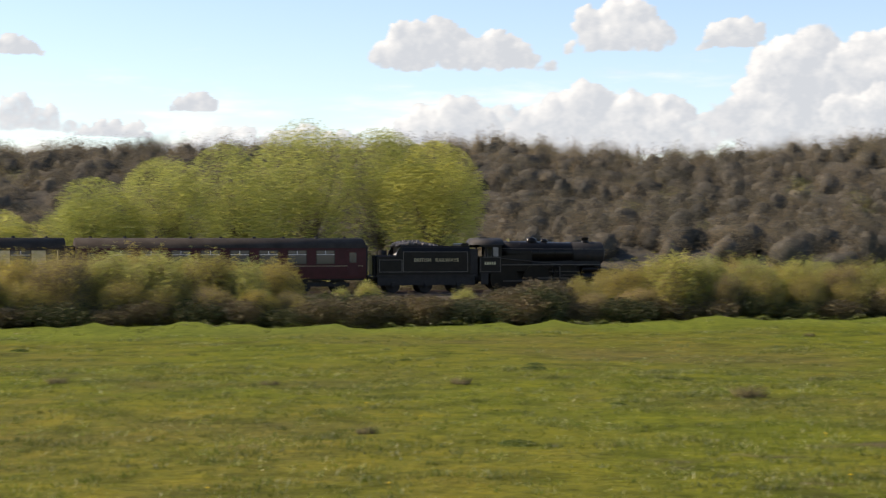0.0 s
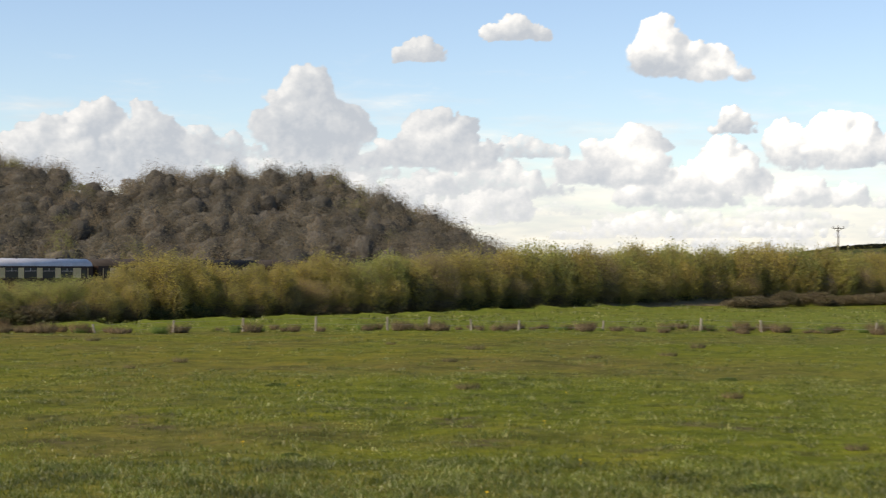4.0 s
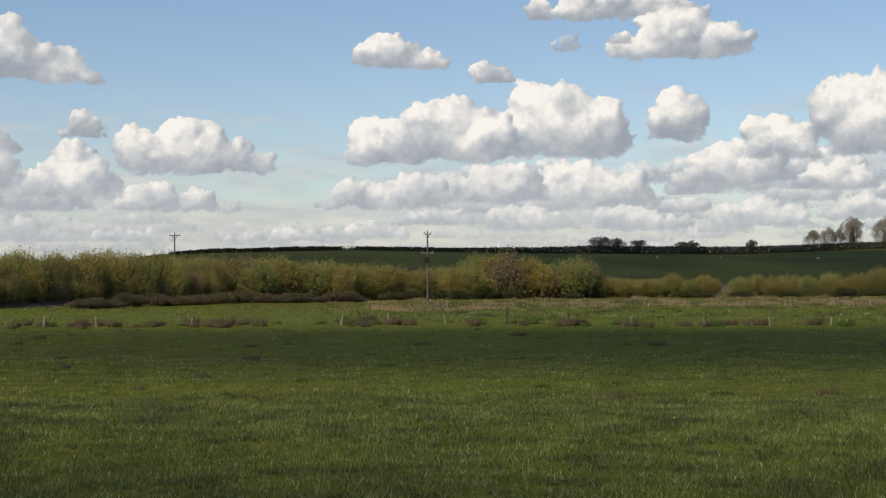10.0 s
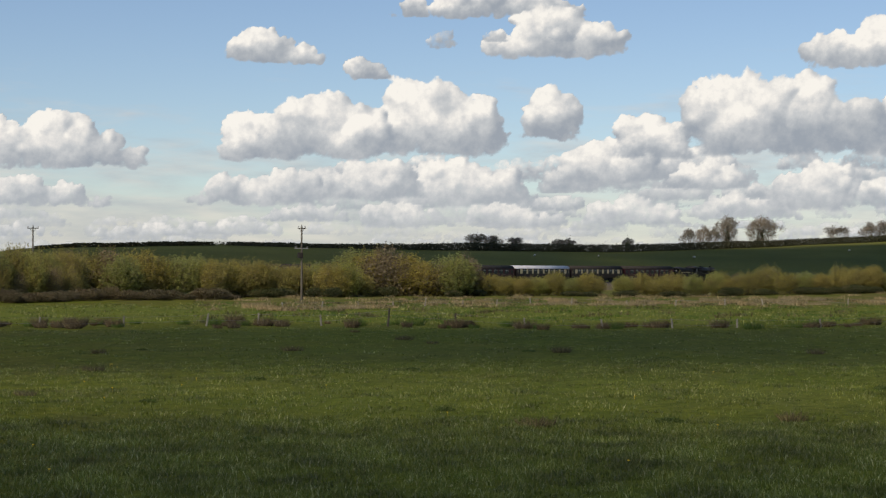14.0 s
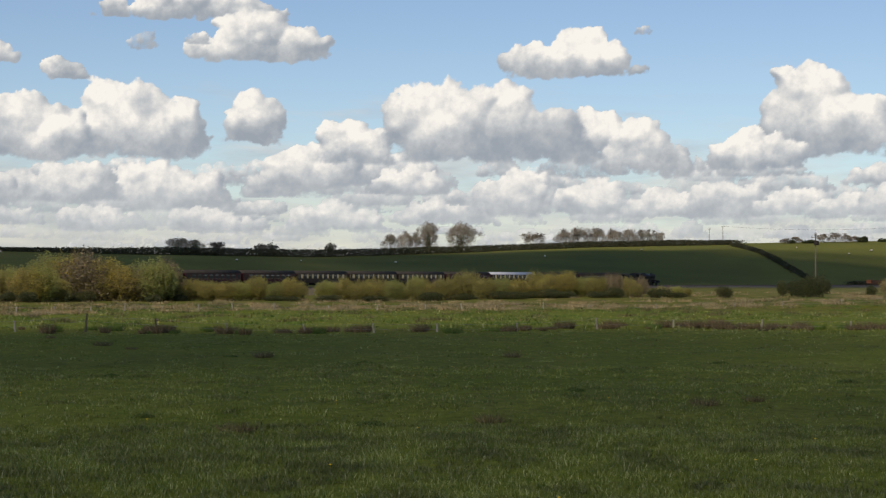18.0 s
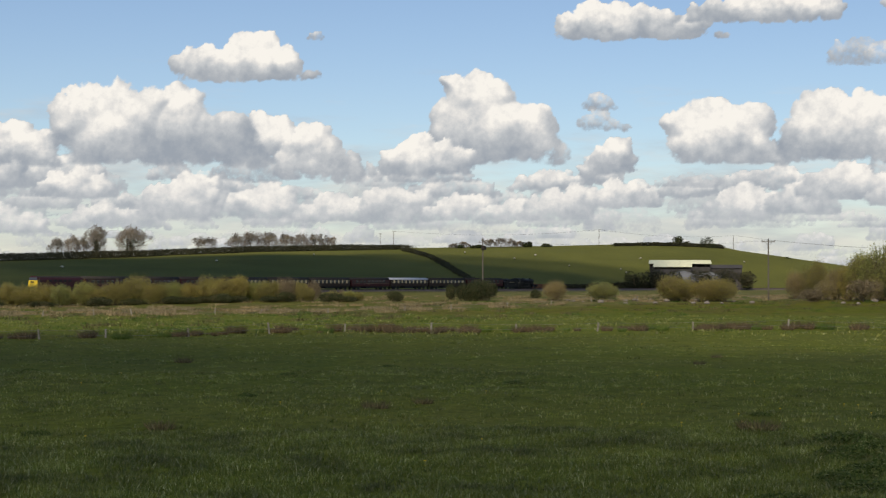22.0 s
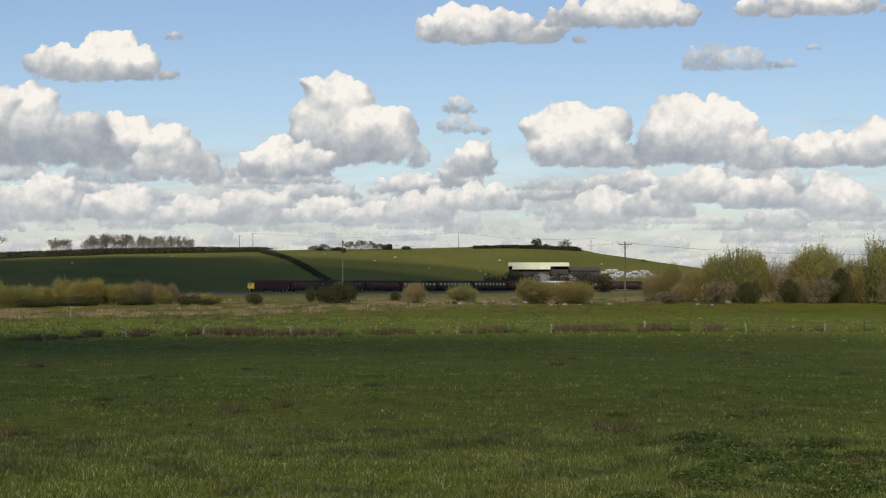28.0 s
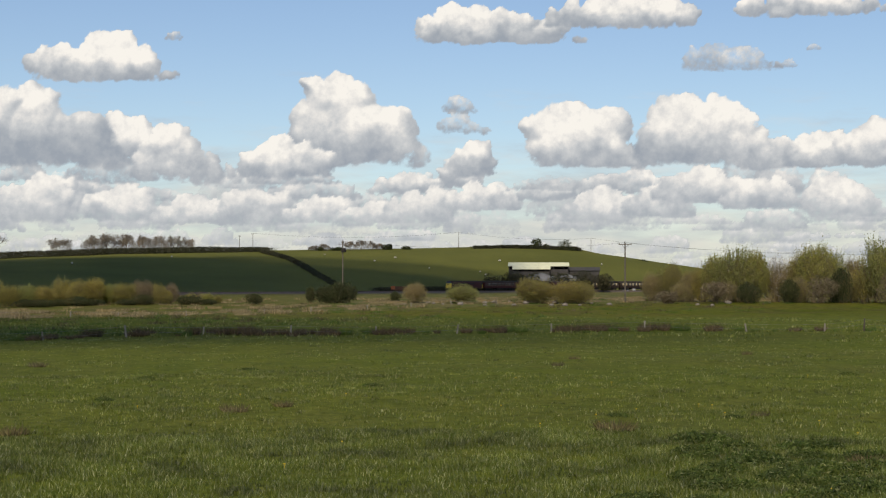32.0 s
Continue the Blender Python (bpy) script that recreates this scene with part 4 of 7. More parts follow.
_b.inputs["Base Color"].default_value = (0.05, 0.055, 0.055, 1)
m_brass = plain("brass", (0.45, 0.33, 0.13), (0.36, 0.25, 0.1), 2.0, 0.3, 1.0)


def shell(bm, x, z0, z1, zr, y0, y1, n=8):
    """A carriage body's cross-section, drawn out along y: sides with a gentle tumblehome and an arched roof."""
    sec = [(-x * 0.97, z0), (-x, z0 + 0.7), (-x, z1)]
    for k in range(n + 1):
        a = math.pi * (1 - k / n)
        sec.append((math.cos(a) * x, z1 + math.sin(a) * (zr - z1)))
    sec += [(x, z1), (x, z0 + 0.7), (x * 0.97, z0)]
    return sec


def extrude(bm, sec, y0, y1, cap=True):
    a = [bm.verts.new((px, y0, pz)) for px, pz in sec]
    b = [bm.verts.new((px, y1, pz)) for px, pz in sec]
    for i in range(len(sec) - 1):
        bm.faces.new((a[i], b[i], b[i + 1], a[i + 1]))
    if cap:
        bm.faces.new(a)
        bm.faces.new(b[::-1])
    bmesh.ops.recalc_face_normals(bm, faces=bm.faces)
    return bm


def wheel_mesh(r, w=0.13):
    bm = bmesh.new()
    lathe(bm, [(-w / 2, r * 0.35), (-w / 2, r * 0.86), (-w / 2, r), (w / 2 - 0.03, r), (w / 2 - 0.03, r * 1.06), (w / 2, r * 1.06), (w / 2, r * 0.35)], ((0, 0, 0), (1, 0, 0), (0, 1, 0)), 20)
    me = bpy.data.meshes.new("wheel")
    bm.to_mesh(me)
    bm.free()
    me.materials.append(m_soot)
    return me


WHEEL_COACH = wheel_mesh(0.46)
WHEEL_BOGIE = wheel_mesh(0.50)


def bogie(parent, y, wheelbase=2.6):
    bg = part("bogie", boxes((-1.05, -0.98, y - 1.9, y + 1.9, 0.45, 0.72), (0.98, 1.05, y - 1.9, y + 1.9, 0.45, 0.72), (-1.0, 1.0, y - 0.25, y + 0.25, 0.5, 0.85)), m_soot, parent, "black steel bogie")
    for dy in (-wheelbase / 2, wheelbase / 2):
        for sx in (-1, 1):
            w = part("wheel", WHEEL_COACH, m_soot, bg)
            w.location = (sx * 0.75, y + dy, 0.46)
    return bg


def coach(kind, length=19.7):
    """A Mark 1 style carriage. kind: maroon, cream, or cream with a pale roof."""
    half = length / 2
    cream = kind != "maroon"
    label = {"maroon": "maroon railway carriage with a dark grey roof", "cream": "chocolate and cream railway carriage with a grey roof",
             "pale": "chocolate and cream railway carriage with a pale roof"}[kind]
    c = tagged(new("railway_carriage"), label, "railway carriage", "carriages of the steam train")
    paint = m_choc if cream else m_maroon
    bm = bmesh.new()
    extrude(bm, shell(bm, 1.41, 1.0, 3.12, 3.12, 0, 0, 2)[:3] + [(1.41, 3.12), (1.41, 1.7), (1.37, 1.0)], -half, half)
    part("body", bm, paint, c)
    bm = bmesh.new()
    sec = [(math.cos(math.pi * (1 - k / 10)) * 1.43, 3.10 + math.sin(math.pi * (1 - k / 10)) * 0.70) for k in range(11)]
    extrude(bm, sec, -half + 0.02, half - 0.02)
    part("roof", bm, m_roof_pale if kind == "pale" else m_roof, c, "", True)
    for k in range(9):
        bm = bmesh.new()
        y = -half + length * (k + 0.5) / 9
        tube(bm, (0.35 if k % 2 else -0.35, y, 3.74), (0.35 if k % 2 else -0.35, y, 3.90), 0.13, 0.10, 8)
        part("roof_vent", bm, m_soot, c)
    for sx in (-1, 1):
        out = 1.412 * sx
        if cream:
            part("cream_band", boxes((min(out, out + sx * 0.004), max(out, out + sx * 0.004), -half + 0.5, half - 0.5, 2.02, 2.95)), m_cream, c, "cream upper panel")
        else:
            part("lining_band", boxes((min(out, out + sx * 0.004), max(out, out + sx * 0.004), -half + 0.2, half - 0.2, 1.86, 1.885)), m_line, c, "thin yellow lining")
        n = 8
        for k in range(n):
            y = -half + 1.9 + (length - 3.8) * (k + 0.5) / n
            w = 0.62
            o = out + sx * 0.006
            fr = part("window_frame", boxes((min(o, o + sx * 0.01), max(o, o + sx * 0.01), y - w - 0.06, y + w + 0.06, 1.98, 2.98)), paint if cream else m_choc, c)
            o2 = o + sx * 0.012
            part("pane", boxes((min(o2, o2 + sx * 0.006), max(o2, o2 + sx * 0.006), y - w, y + w, 2.04, 2.92)), m_glass, fr)
            o3 = o2 + sx * 0.008
            part("window_bar", boxes((min(o3, o3 + sx * 0.012), max(o3, o3 + sx * 0.012), y - w, y + w, 2.64, 2.68), (min(o3, o3 + sx * 0.012), max(o3, o3 + sx * 0.012), y - 0.025, y + 0.025, 2.68, 2.92)), m_roof_pale, fr, "bright sliding ventilator bar")
        for y in (-half + 0.95, half - 0.95):
            o = out + sx * 0.006
            d = part("door", boxes((min(o, o + sx * 0.012), max(o, o + sx * 0.012), y - 0.36, y + 0.36, 1.15, 3.0)), paint, c)
            part("pane", boxes((min(o, o + sx * 0.02), max(o, o + sx * 0.02), y - 0.25, y + 0.25, 2.1, 2.8)), m_glass, d)
    for y in (-half, half):
        s = 1 if y > 0 else -1
        part("gangway", boxes((-0.62, 0.62, min(y, y + s * 0.33), max(y, y + s * 0.33), 1.1, 3.25), bevel=0.05), m_soot, c, "black corridor bellows")
    part("underframe", boxes((-1.25, 1.25, -half + 0.1, half - 0.1, 0.88, 1.0), (-1.1, 1.1, -2.2, 2.2, 0.4, 0.88), (-0.9, 0.9, 3.0, 4.6, 0.5, 0.88)), m_soot, c)
    bogie(c, -half + 3.0)
    bogie(c, half - 3.0)
    return c


def text_mesh(body, size, mat, name="lettering"):
    cu = bpy.data.curves.new(name, "FONT")
    cu.body, cu.size, cu.align_x, cu.align_y, cu.extrude = body, size, "CENTER", "CENTER", 0.004
    ob = bpy.data.objects.new(name, cu)
    me = bpy.data.meshes.new_from_object(ob)
    bpy.data.objects.remove(ob)
    me.materials.clear()
    me.materials.append(mat)
    return me


def outline(bm, x, y0, y1, z0, z1, w=0.035):
    for row in ((y0, y1, z0, z0 + w), (y0, y1, z1 - w, z1), (y0, y0 + w, z0, z1), (y1 - w, y1, z0, z1)):
        box(bm, x, x + 0.006, *row)
    return bm


m_steel = plain("oily_steel", (0.055, 0.052, 0.048), (0.03, 0.028, 0.026), 2.0, 0.45, 0.4)
# opaque pale grey used for the cab windows
m_cab_glass = plain("pale_pane", (0.20, 0.205, 0.20), (0.14, 0.145, 0.14), 2.0, 0.25)


def locomotive():
    """A black 4-6-0 mixed-traffic engine; the front buffers at y = 0, rail top at z = 0."""
    e = tagged(new("steam_locomotive"), "black 4-6-0 steam locomotive with grey lining", "steam locomotive", "steam train")
    axis = ((0, 0, 2.72), (0, 1, 0), (0, 0, 1))
    bm = lathe(bmesh.new(), [(-9.15, 0.88), (-6.9, 0.86), (-4.0, 0.79), (-3.95, 0.77)], axis, 28)
    part("boiler", bm, m_black, e, "long tapered black boiler", True)
    bm = lathe(bmesh.new(), [(-4.0, 0.79), (-3.96, 0.82), (-1.85, 0.82), (-1.80, 0.79), (-1.70, 0.62), (-1.60, 0.4), (-1.54, 0.1)], axis, 28)
    part("smokebox", bm, m_soot, e, "sooty black smokebox with round door", True)
    part("door_hinge", boxes((-0.5, 0.5, -1.66, -1.60, 2.52, 2.57), (-0.5, 0.5, -1.66, -1.60, 2.88, 2.93)), m_soot, e)
    for y, r in ((-4.0, 0.81), (-5.2, 0.835), (-6.4, 0.865), (-7.7, 0.885)):
        part("boiler_band", lathe(bmesh.new(), [(y - 0.03, r), (y + 0.03, r)], axis, 24), m_black, e)
    part("firebox", boxes((-0.86, 0.86, -9.15, -6.9, 1.35, 3.0), bevel=0.08), m_black, e)
    part("chimney", lathe(bmesh.new(), [(0, 0.34), (0.08, 0.25), (0.30, 0.22), (0.33, 0.29), (0.40, 0.26)], ((0, -2.92, 3.48), (0, 0, 1), (1, 0, 0)), 16), m_black, e, "", True)
    part("steam_dome", lathe(bmesh.new(), [(0, 0.45), (0.12, 0.38), (0.26, 0.35), (0.36, 0.22), (0.39, 0.02)], ((0, -6.75, 3.5), (0, 0, 1), (1, 0, 0)), 16), m_black, e, "", True)
    part("top_feed", lathe(bmesh.new(), [(0, 0.3), (0.16, 0.26), (0.27, 0.18), (0.30, 0.02)], ((0, -5.85, 3.48), (0, 0, 1), (1, 0, 0)), 14), m_black, e, "", True)
    for sx in (-0.15, 0.15):
        part("safety_valve", tube(bmesh.new(), (sx, -8.4, 3.50), (sx, -8.4, 3.78), 0.08, 0.06, 8), m_brass, e, "brass safety valve")
        part("feed_pipe", tube(bmesh.new(), (sx * 2.6, -5.85, 3.52), (sx * 5.6, -5.85, 2.6), 0.05, 0.05, 6), m_black, e)
    part("whistle", tube(bmesh.new(), (-0.3, -8.95, 3.5), (-0.3, -8.95, 3.74), 0.05, 0.04, 6), m_brass, e)
    for sx in (-1, 1):
        x0, x1 = sorted((sx * 0.7, sx * 1.3))
        part("running_plate", boxes((x0, x1, -9.2, -2.2, 1.86, 1.92), (x0, x1, -2.22, -0.6, 1.5, 1.56)), m_black, e)
        part("drop_plate", boxes((*sorted((sx * 1.24, sx * 1.28)), -2.24, -2.2, 1.5, 1.92)), m_black, e)
        xa, xb = sorted((sx * 1.295, sx * 1.31))
        part("plate_edge", boxes((xa, xb, -9.2, -2.2, 1.875, 1.925)), m_grey_line, e, "thin pale grey lined footplate edge")
        part("handrail", tube(bmesh.new(), (sx * 0.90, -9.0, 3.05), (sx * 0.86, -1.9, 3.02), 0.014, 0.014, 6), m_grey_line, e)
        part("cylinder", lathe(bmesh.new(), [(-3.55, 0.25), (-3.5, 0.36), (-2.3, 0.36), (-2.25, 0.25)], ((sx * 1.05, 0, 1.0), (0, 1, 0), (0, 0, 1)), 16), m_black, e, "", True)
        part("piston_valve", tube(bmesh.new(), (sx * 0.98, -3.5, 1.55), (sx * 0.98, -2.3, 1.55), 0.24, 0.24, 12), m_black, e)
        part("slide_bar", boxes((*sorted((sx * 1.0, sx * 1.08)), -5.0, -3.5, 1.12, 1.18), (*sorted((sx * 1.0, sx * 1.08)), -5.0, -3.5, 0.84, 0.90)), m_steel, e)
        part("connecting_rod", boxes((*sorted((sx * 1.02, sx * 1.07)), -6.6, -4.4, 0.90, 1.0)), m_steel, e, "steel connecting rod")
        part("coupling_rod", boxes((*sorted((sx * 0.95, sx * 1.0)), -9.0, -4.4, 0.70, 0.80)), m_steel, e, "steel coupling rod")
        part("valve_gear", boxes((*sorted((sx * 1.03, sx * 1.07)), -5.8, -3.6, 1.38, 1.45), (*sorted((sx * 1.03, sx * 1.07)), -5.1, -5.0, 0.9, 1.75)), m_steel, e)
        part("reversing_rod", tube(bmesh.new(), (sx * 1.16, -9.1, 2.35), (sx * 1.16, -5.4, 1.98), 0.03, 0.03, 6), m_steel, e)
        part("sand_pipe", tube(bmesh.new(), (sx * 0.95, -5.5, 1.86), (sx * 0.85, -5.45, 0.3), 0.03, 0.03, 5), m_black, e)
        for y in (-4.5, -6.6, -8.9):
            w = part("driving_wheel", WHEEL_DRIVE, m_soot, e, "large spoked driving wheel")
            w.location = (sx * 0.76, y, 0.91)
            part("splasher", lathe(bmesh.new(), [(-0.02, 0.98), (0.02, 0.98)], ((sx * 0.9, y, 0.95), (1, 0, 0), (0, 0, 1)), 20), m_black, e)
        for y in (-1.35, -3.25):
            w = part("leading_wheel", WHEEL_BOGIE, m_soot, e)
            w.location = (sx * 0.76, y, 0.5)
        part("buffer", lathe(bmesh.new(), [(-0.62, 0.13), (-0.2, 0.13), (-0.18, 0.08), (-0.05, 0.08), (-0.04, 0.23), (0.0, 0.20)], ((sx * 0.87, 0, 1.06), (0, 1, 0), (0, 0, 1)), 12), m_soot, e)
        part("lamp_iron", boxes((sx * 0.5 - 0.06, sx * 0.5 + 0.06, -0.72, -0.6, 1.3, 1.62)), m_soot, e)
        part("front_step", boxes((*sorted((sx * 0.95, sx * 1.28)), -1.0, -0.7, 0.62, 0.66), (*sorted((sx * 1.24, sx * 1.28)), -1.0, -0.7, 0.62, 1.5)), m_soot, e)
        part("cab_step", boxes((*sorted((sx * 1.0, sx * 1.28)), -10.6, -10.1, 0.5, 0.54), (*sorted((sx * 1.24, sx * 1.28)), -10.6, -10.1, 0.5, 1.3)), m_soot, e)
        # cab side with its window and a plain number panel
        xa, xb = sorted((sx * 1.26, sx * 1.30))
        side = part("cab_side", boxes((xa, xb, -10.72, -9.2, 1.3, 2.5), (xa, xb, -9.42, -9.2, 2.5, 3.2), (xa, xb, -10.3, -10.2, 2.5, 3.2), (xa, xb, -10.72, -9.2, 3.15, 3.34)), m_black, e)
        part("window_pillar", boxes((xa, xb, -9.86, -9.78, 2.5, 3.15)), m_black, side)
        part("pane", boxes((sx * 1.27 - 0.008, sx * 1.27 + 0.008, -9.78, -9.42, 2.5, 3.15)), m_cab_glass, side, "pale grey cab window pane")
        o = sx * 1.302
        if sx > 0:
            part("lining", outline(bmesh.new(), o, -10.66, -9.26, 1.4, 2.46, 0.03), m_grey_line, side, "grey lining on the cab")
            for k in range(5):
                part("number_bar", boxes((o, o + 0.006, -10.36 + k * 0.16, -10.25 + k * 0.16, 1.92, 2.12)), m_line, side)
    part("cab_front", boxes((-1.26, 1.26, -9.25, -9.18, 1.9, 3.3)), m_black, e)
    bm = bmesh.new()
    extrude(bm, [(math.cos(math.pi * (1 - k / 10)) * 1.32, 3.32 + math.sin(math.pi * (1 - k / 10)) * 0.50) for k in range(11)], -11.0, -9.05)
    part("cab_roof", bm, m_soot, e, "", True)
    part("roof_ventilator", boxes((-0.4, 0.4, -10.5, -9.8, 3.78, 3.86), bevel=0.02), m_soot, e)
    part("backhead", boxes((-1.2, 1.2, -9.7, -9.26, 1.5, 3.2), (-1.2, -0.4, -10.6, -9.7, 1.5, 2.4)), m_soot, e, "dark boiler backhead inside the cab")
    part("buffer_beam", boxes((-1.25, 1.25, -0.68, -0.6, 0.82, 1.35)), m_soot, e)
    part("main_frame", boxes((-0.6, -0.55, -10.8, -0.65, 0.7, 1.6), (0.55, 0.6, -10.8, -0.65, 0.7, 1.6), (-0.6, 0.6, -9.2, -2.0, 1.0, 2.3), (-0.7, 0.7, -10.8, -8.6, 0.9, 1.5)), m_soot, e)
    part("coupling_hook", boxes((-0.05, 0.05, -0.6, -0.3, 0.95, 1.1)), m_soot, e)
    return e


def drive_wheel_mesh(r=0.915):
    bm = lathe(bmesh.new(), [(-0.06, r * 0.87), (-0.06, r), (0.04, r), (0.04, r * 1.035), (0.07, r * 1.035), (0.07, r * 0.87)], ((0, 0, 0), (1, 0, 0), (0, 1, 0)), 28)
    for k in range(15):
        a = 2 * math.pi * k / 15
        tube(bm, (0, 0.1 * math.cos(a), 0.1 * math.sin(a)), (0, r * 0.9 * math.cos(a), r * 0.9 * math.sin(a)), 0.035, 0.03, 5, False)
    tube(bm, (-0.08, 0, 0), (0.08, 0, 0), 0.17, 0.17, 12)
    me = bpy.data.meshes.new("driving_wheel")
    bm.to_mesh(me)
    bm.free()
    me.materials.append(m_soot)
    return me


WHEEL_DRIVE = drive_wheel_mesh()


def tender():
    """The engine's coal and water tender; front at y = 0."""
    t = tagged(new("locomotive_tender"), "black tender heaped with coal lettered British Railways", "tender", "steam train")
    sec = [(-1.25, 1.25), (-1.25, 2.85), (-1.16, 3.12), (-1.02, 3.26), (1.02, 3.26), (1.16, 3.12), (1.25, 2.85), (1.25, 1.25)]
    bm = bmesh.new()
    extrude(bm, sec, -5.1, -0.45)
    part("tank", bm, m_black, t)
    bm = bmesh.new()
    extrude(bm, [(-1.25, 1.25), (-1.25, 2.5), (-1.1, 2.62), (1.1, 2.62), (1.25, 2.5), (1.25, 1.25)], -6.75, -5.1)
    part("rear_tank", bm, m_black, t)
    # the side sheets sweep down in a curve to the low rear
    for sx in (-1, 1):
        bm = bmesh.new()
        x0, x1 = sorted((sx * 1.25, sx * 1.2))
        pts = [(-5.1, 2.45), (-5.1, 3.2)] + [(-5.1 - 0.42 * math.sin(a * math.pi / 12), 2.45 + 0.75 * math.cos(a * math.pi / 12) ** 2) for a in range(1, 7)]
        a = [bm.verts.new((x0, y, z)) for y, z in pts]
        b = [bm.verts.new((x1, y, z)) for y, z in pts]
        bm.faces.new(a)
        bm.faces.new(b[::-1])
        for i in range(len(pts)):
            k = (i + 1) % len(pts)
            bm.faces.new((a[i], a[k], b[k], b[i]))
        bmesh.ops.recalc_face_normals(bm, faces=bm.faces)
        part("side_sheet", bm, m_black, t)
    rng = np.random.default_rng(2)
    v, f = BALLS[1]
    vs, fs = [], []
    for k in range(260):
        y = rng.uniform(-5.3, -2.6)
        x = rng.uniform(-0.9, 0.9)
        zt = 3.2 + 0.40 * math.exp(-((y + 4.3) / 1.2) ** 2) * (1 - (x / 1.2) ** 2) * rng.uniform(0.5, 1.0)
        vs.append(v * rng.uniform(0.09, 0.2, 3) + rng.normal(size=v.shape) * 0.02 + np.array([x, y, zt]))
        fs.append(f + k * len(v))
    part("coal_heap", mesh_of("coal_heap", np.concatenate(vs), np.concatenate(fs), m_coal), m_coal, t, "heap of glinting coal")["kind"] = "stuff"
    part("frame", boxes((-1.2, 1.2, -6.8, 0.1, 1.1, 1.25), (-1.15, -1.1, -6.7, -0.1, 0.5, 1.1), (1.1, 1.15, -6.7, -0.1, 0.5, 1.1)), m_soot, t)
    for sx in (-1, 1):
        for y in (-1.2, -3.4, -5.6):
            w = part("wheel", WHEEL_BOGIE, m_soot, t)
            w.location = (sx * 0.76, y, 0.5)
            part("axle_box", boxes((*sorted((sx * 1.15, sx * 1.27)), y - 0.16, y + 0.16, 0.42, 0.72)), m_soot, t)
        part("buffer", lathe(bmesh.new(), [(-7.35, 0.2), (-7.31, 0.22), (-7.29, 0.08), (-7.05, 0.08), (-7.03, 0.13), (-6.75, 0.13)], ((sx * 0.87, 0, 1.06), (0, 1, 0), (0, 0, 1)), 12), m_soot, t)
    part("lining", outline(bmesh.new(), 1.252, -5.0, -0.6, 1.42, 2.86, 0.035), m_grey_line, t, "grey lining round the tank side")
    part("lining", outline(bmesh.new(), 1.252, -6.6, -5.06, 1.42, 2.3, 0.035), m_grey_line, t)
    me = text_mesh("BRITISH   RAILWAYS", 0.36, m_line)
    ob = part("lettering", me, m_line, t, "cream lettering British Railways")
    ob.matrix_basis = Matrix.Translation((1.262, -2.75, 2.25)) @ Euler((radians(90), 0, radians(90))).to_matrix().to_4x4()
    part("filler", tube(bmesh.new(), (0, -6.1, 2.6), (0, -6.1, 2.95), 0.3, 0.28, 12), m_soot, t)
    part("rear_ladder", boxes((0.3, 0.34, -6.86, -6.75, 1.2, 2.6), (0.7, 0.74, -6.86, -6.75, 1.2, 2.6), (0.3, 0.74, -6.86, -6.82, 1.6, 1.63), (0.3, 0.74, -6.86, -6.82, 2.0, 2.03)), m_soot, t)
    # dark block added to keep the gap between cab and tender dark
    part("front_locker", boxes((-1.2, 1.2, -0.45, 0.12, 1.25, 3.05), bevel=0.04), m_soot, t, "dark bulkhead added to fill the gap behind the footplate")
    part("tool_box", boxes((-1.1, 1.1, -1.0, -0.5, 3.15, 3.45), bevel=0.05), m_black, t)
    return t


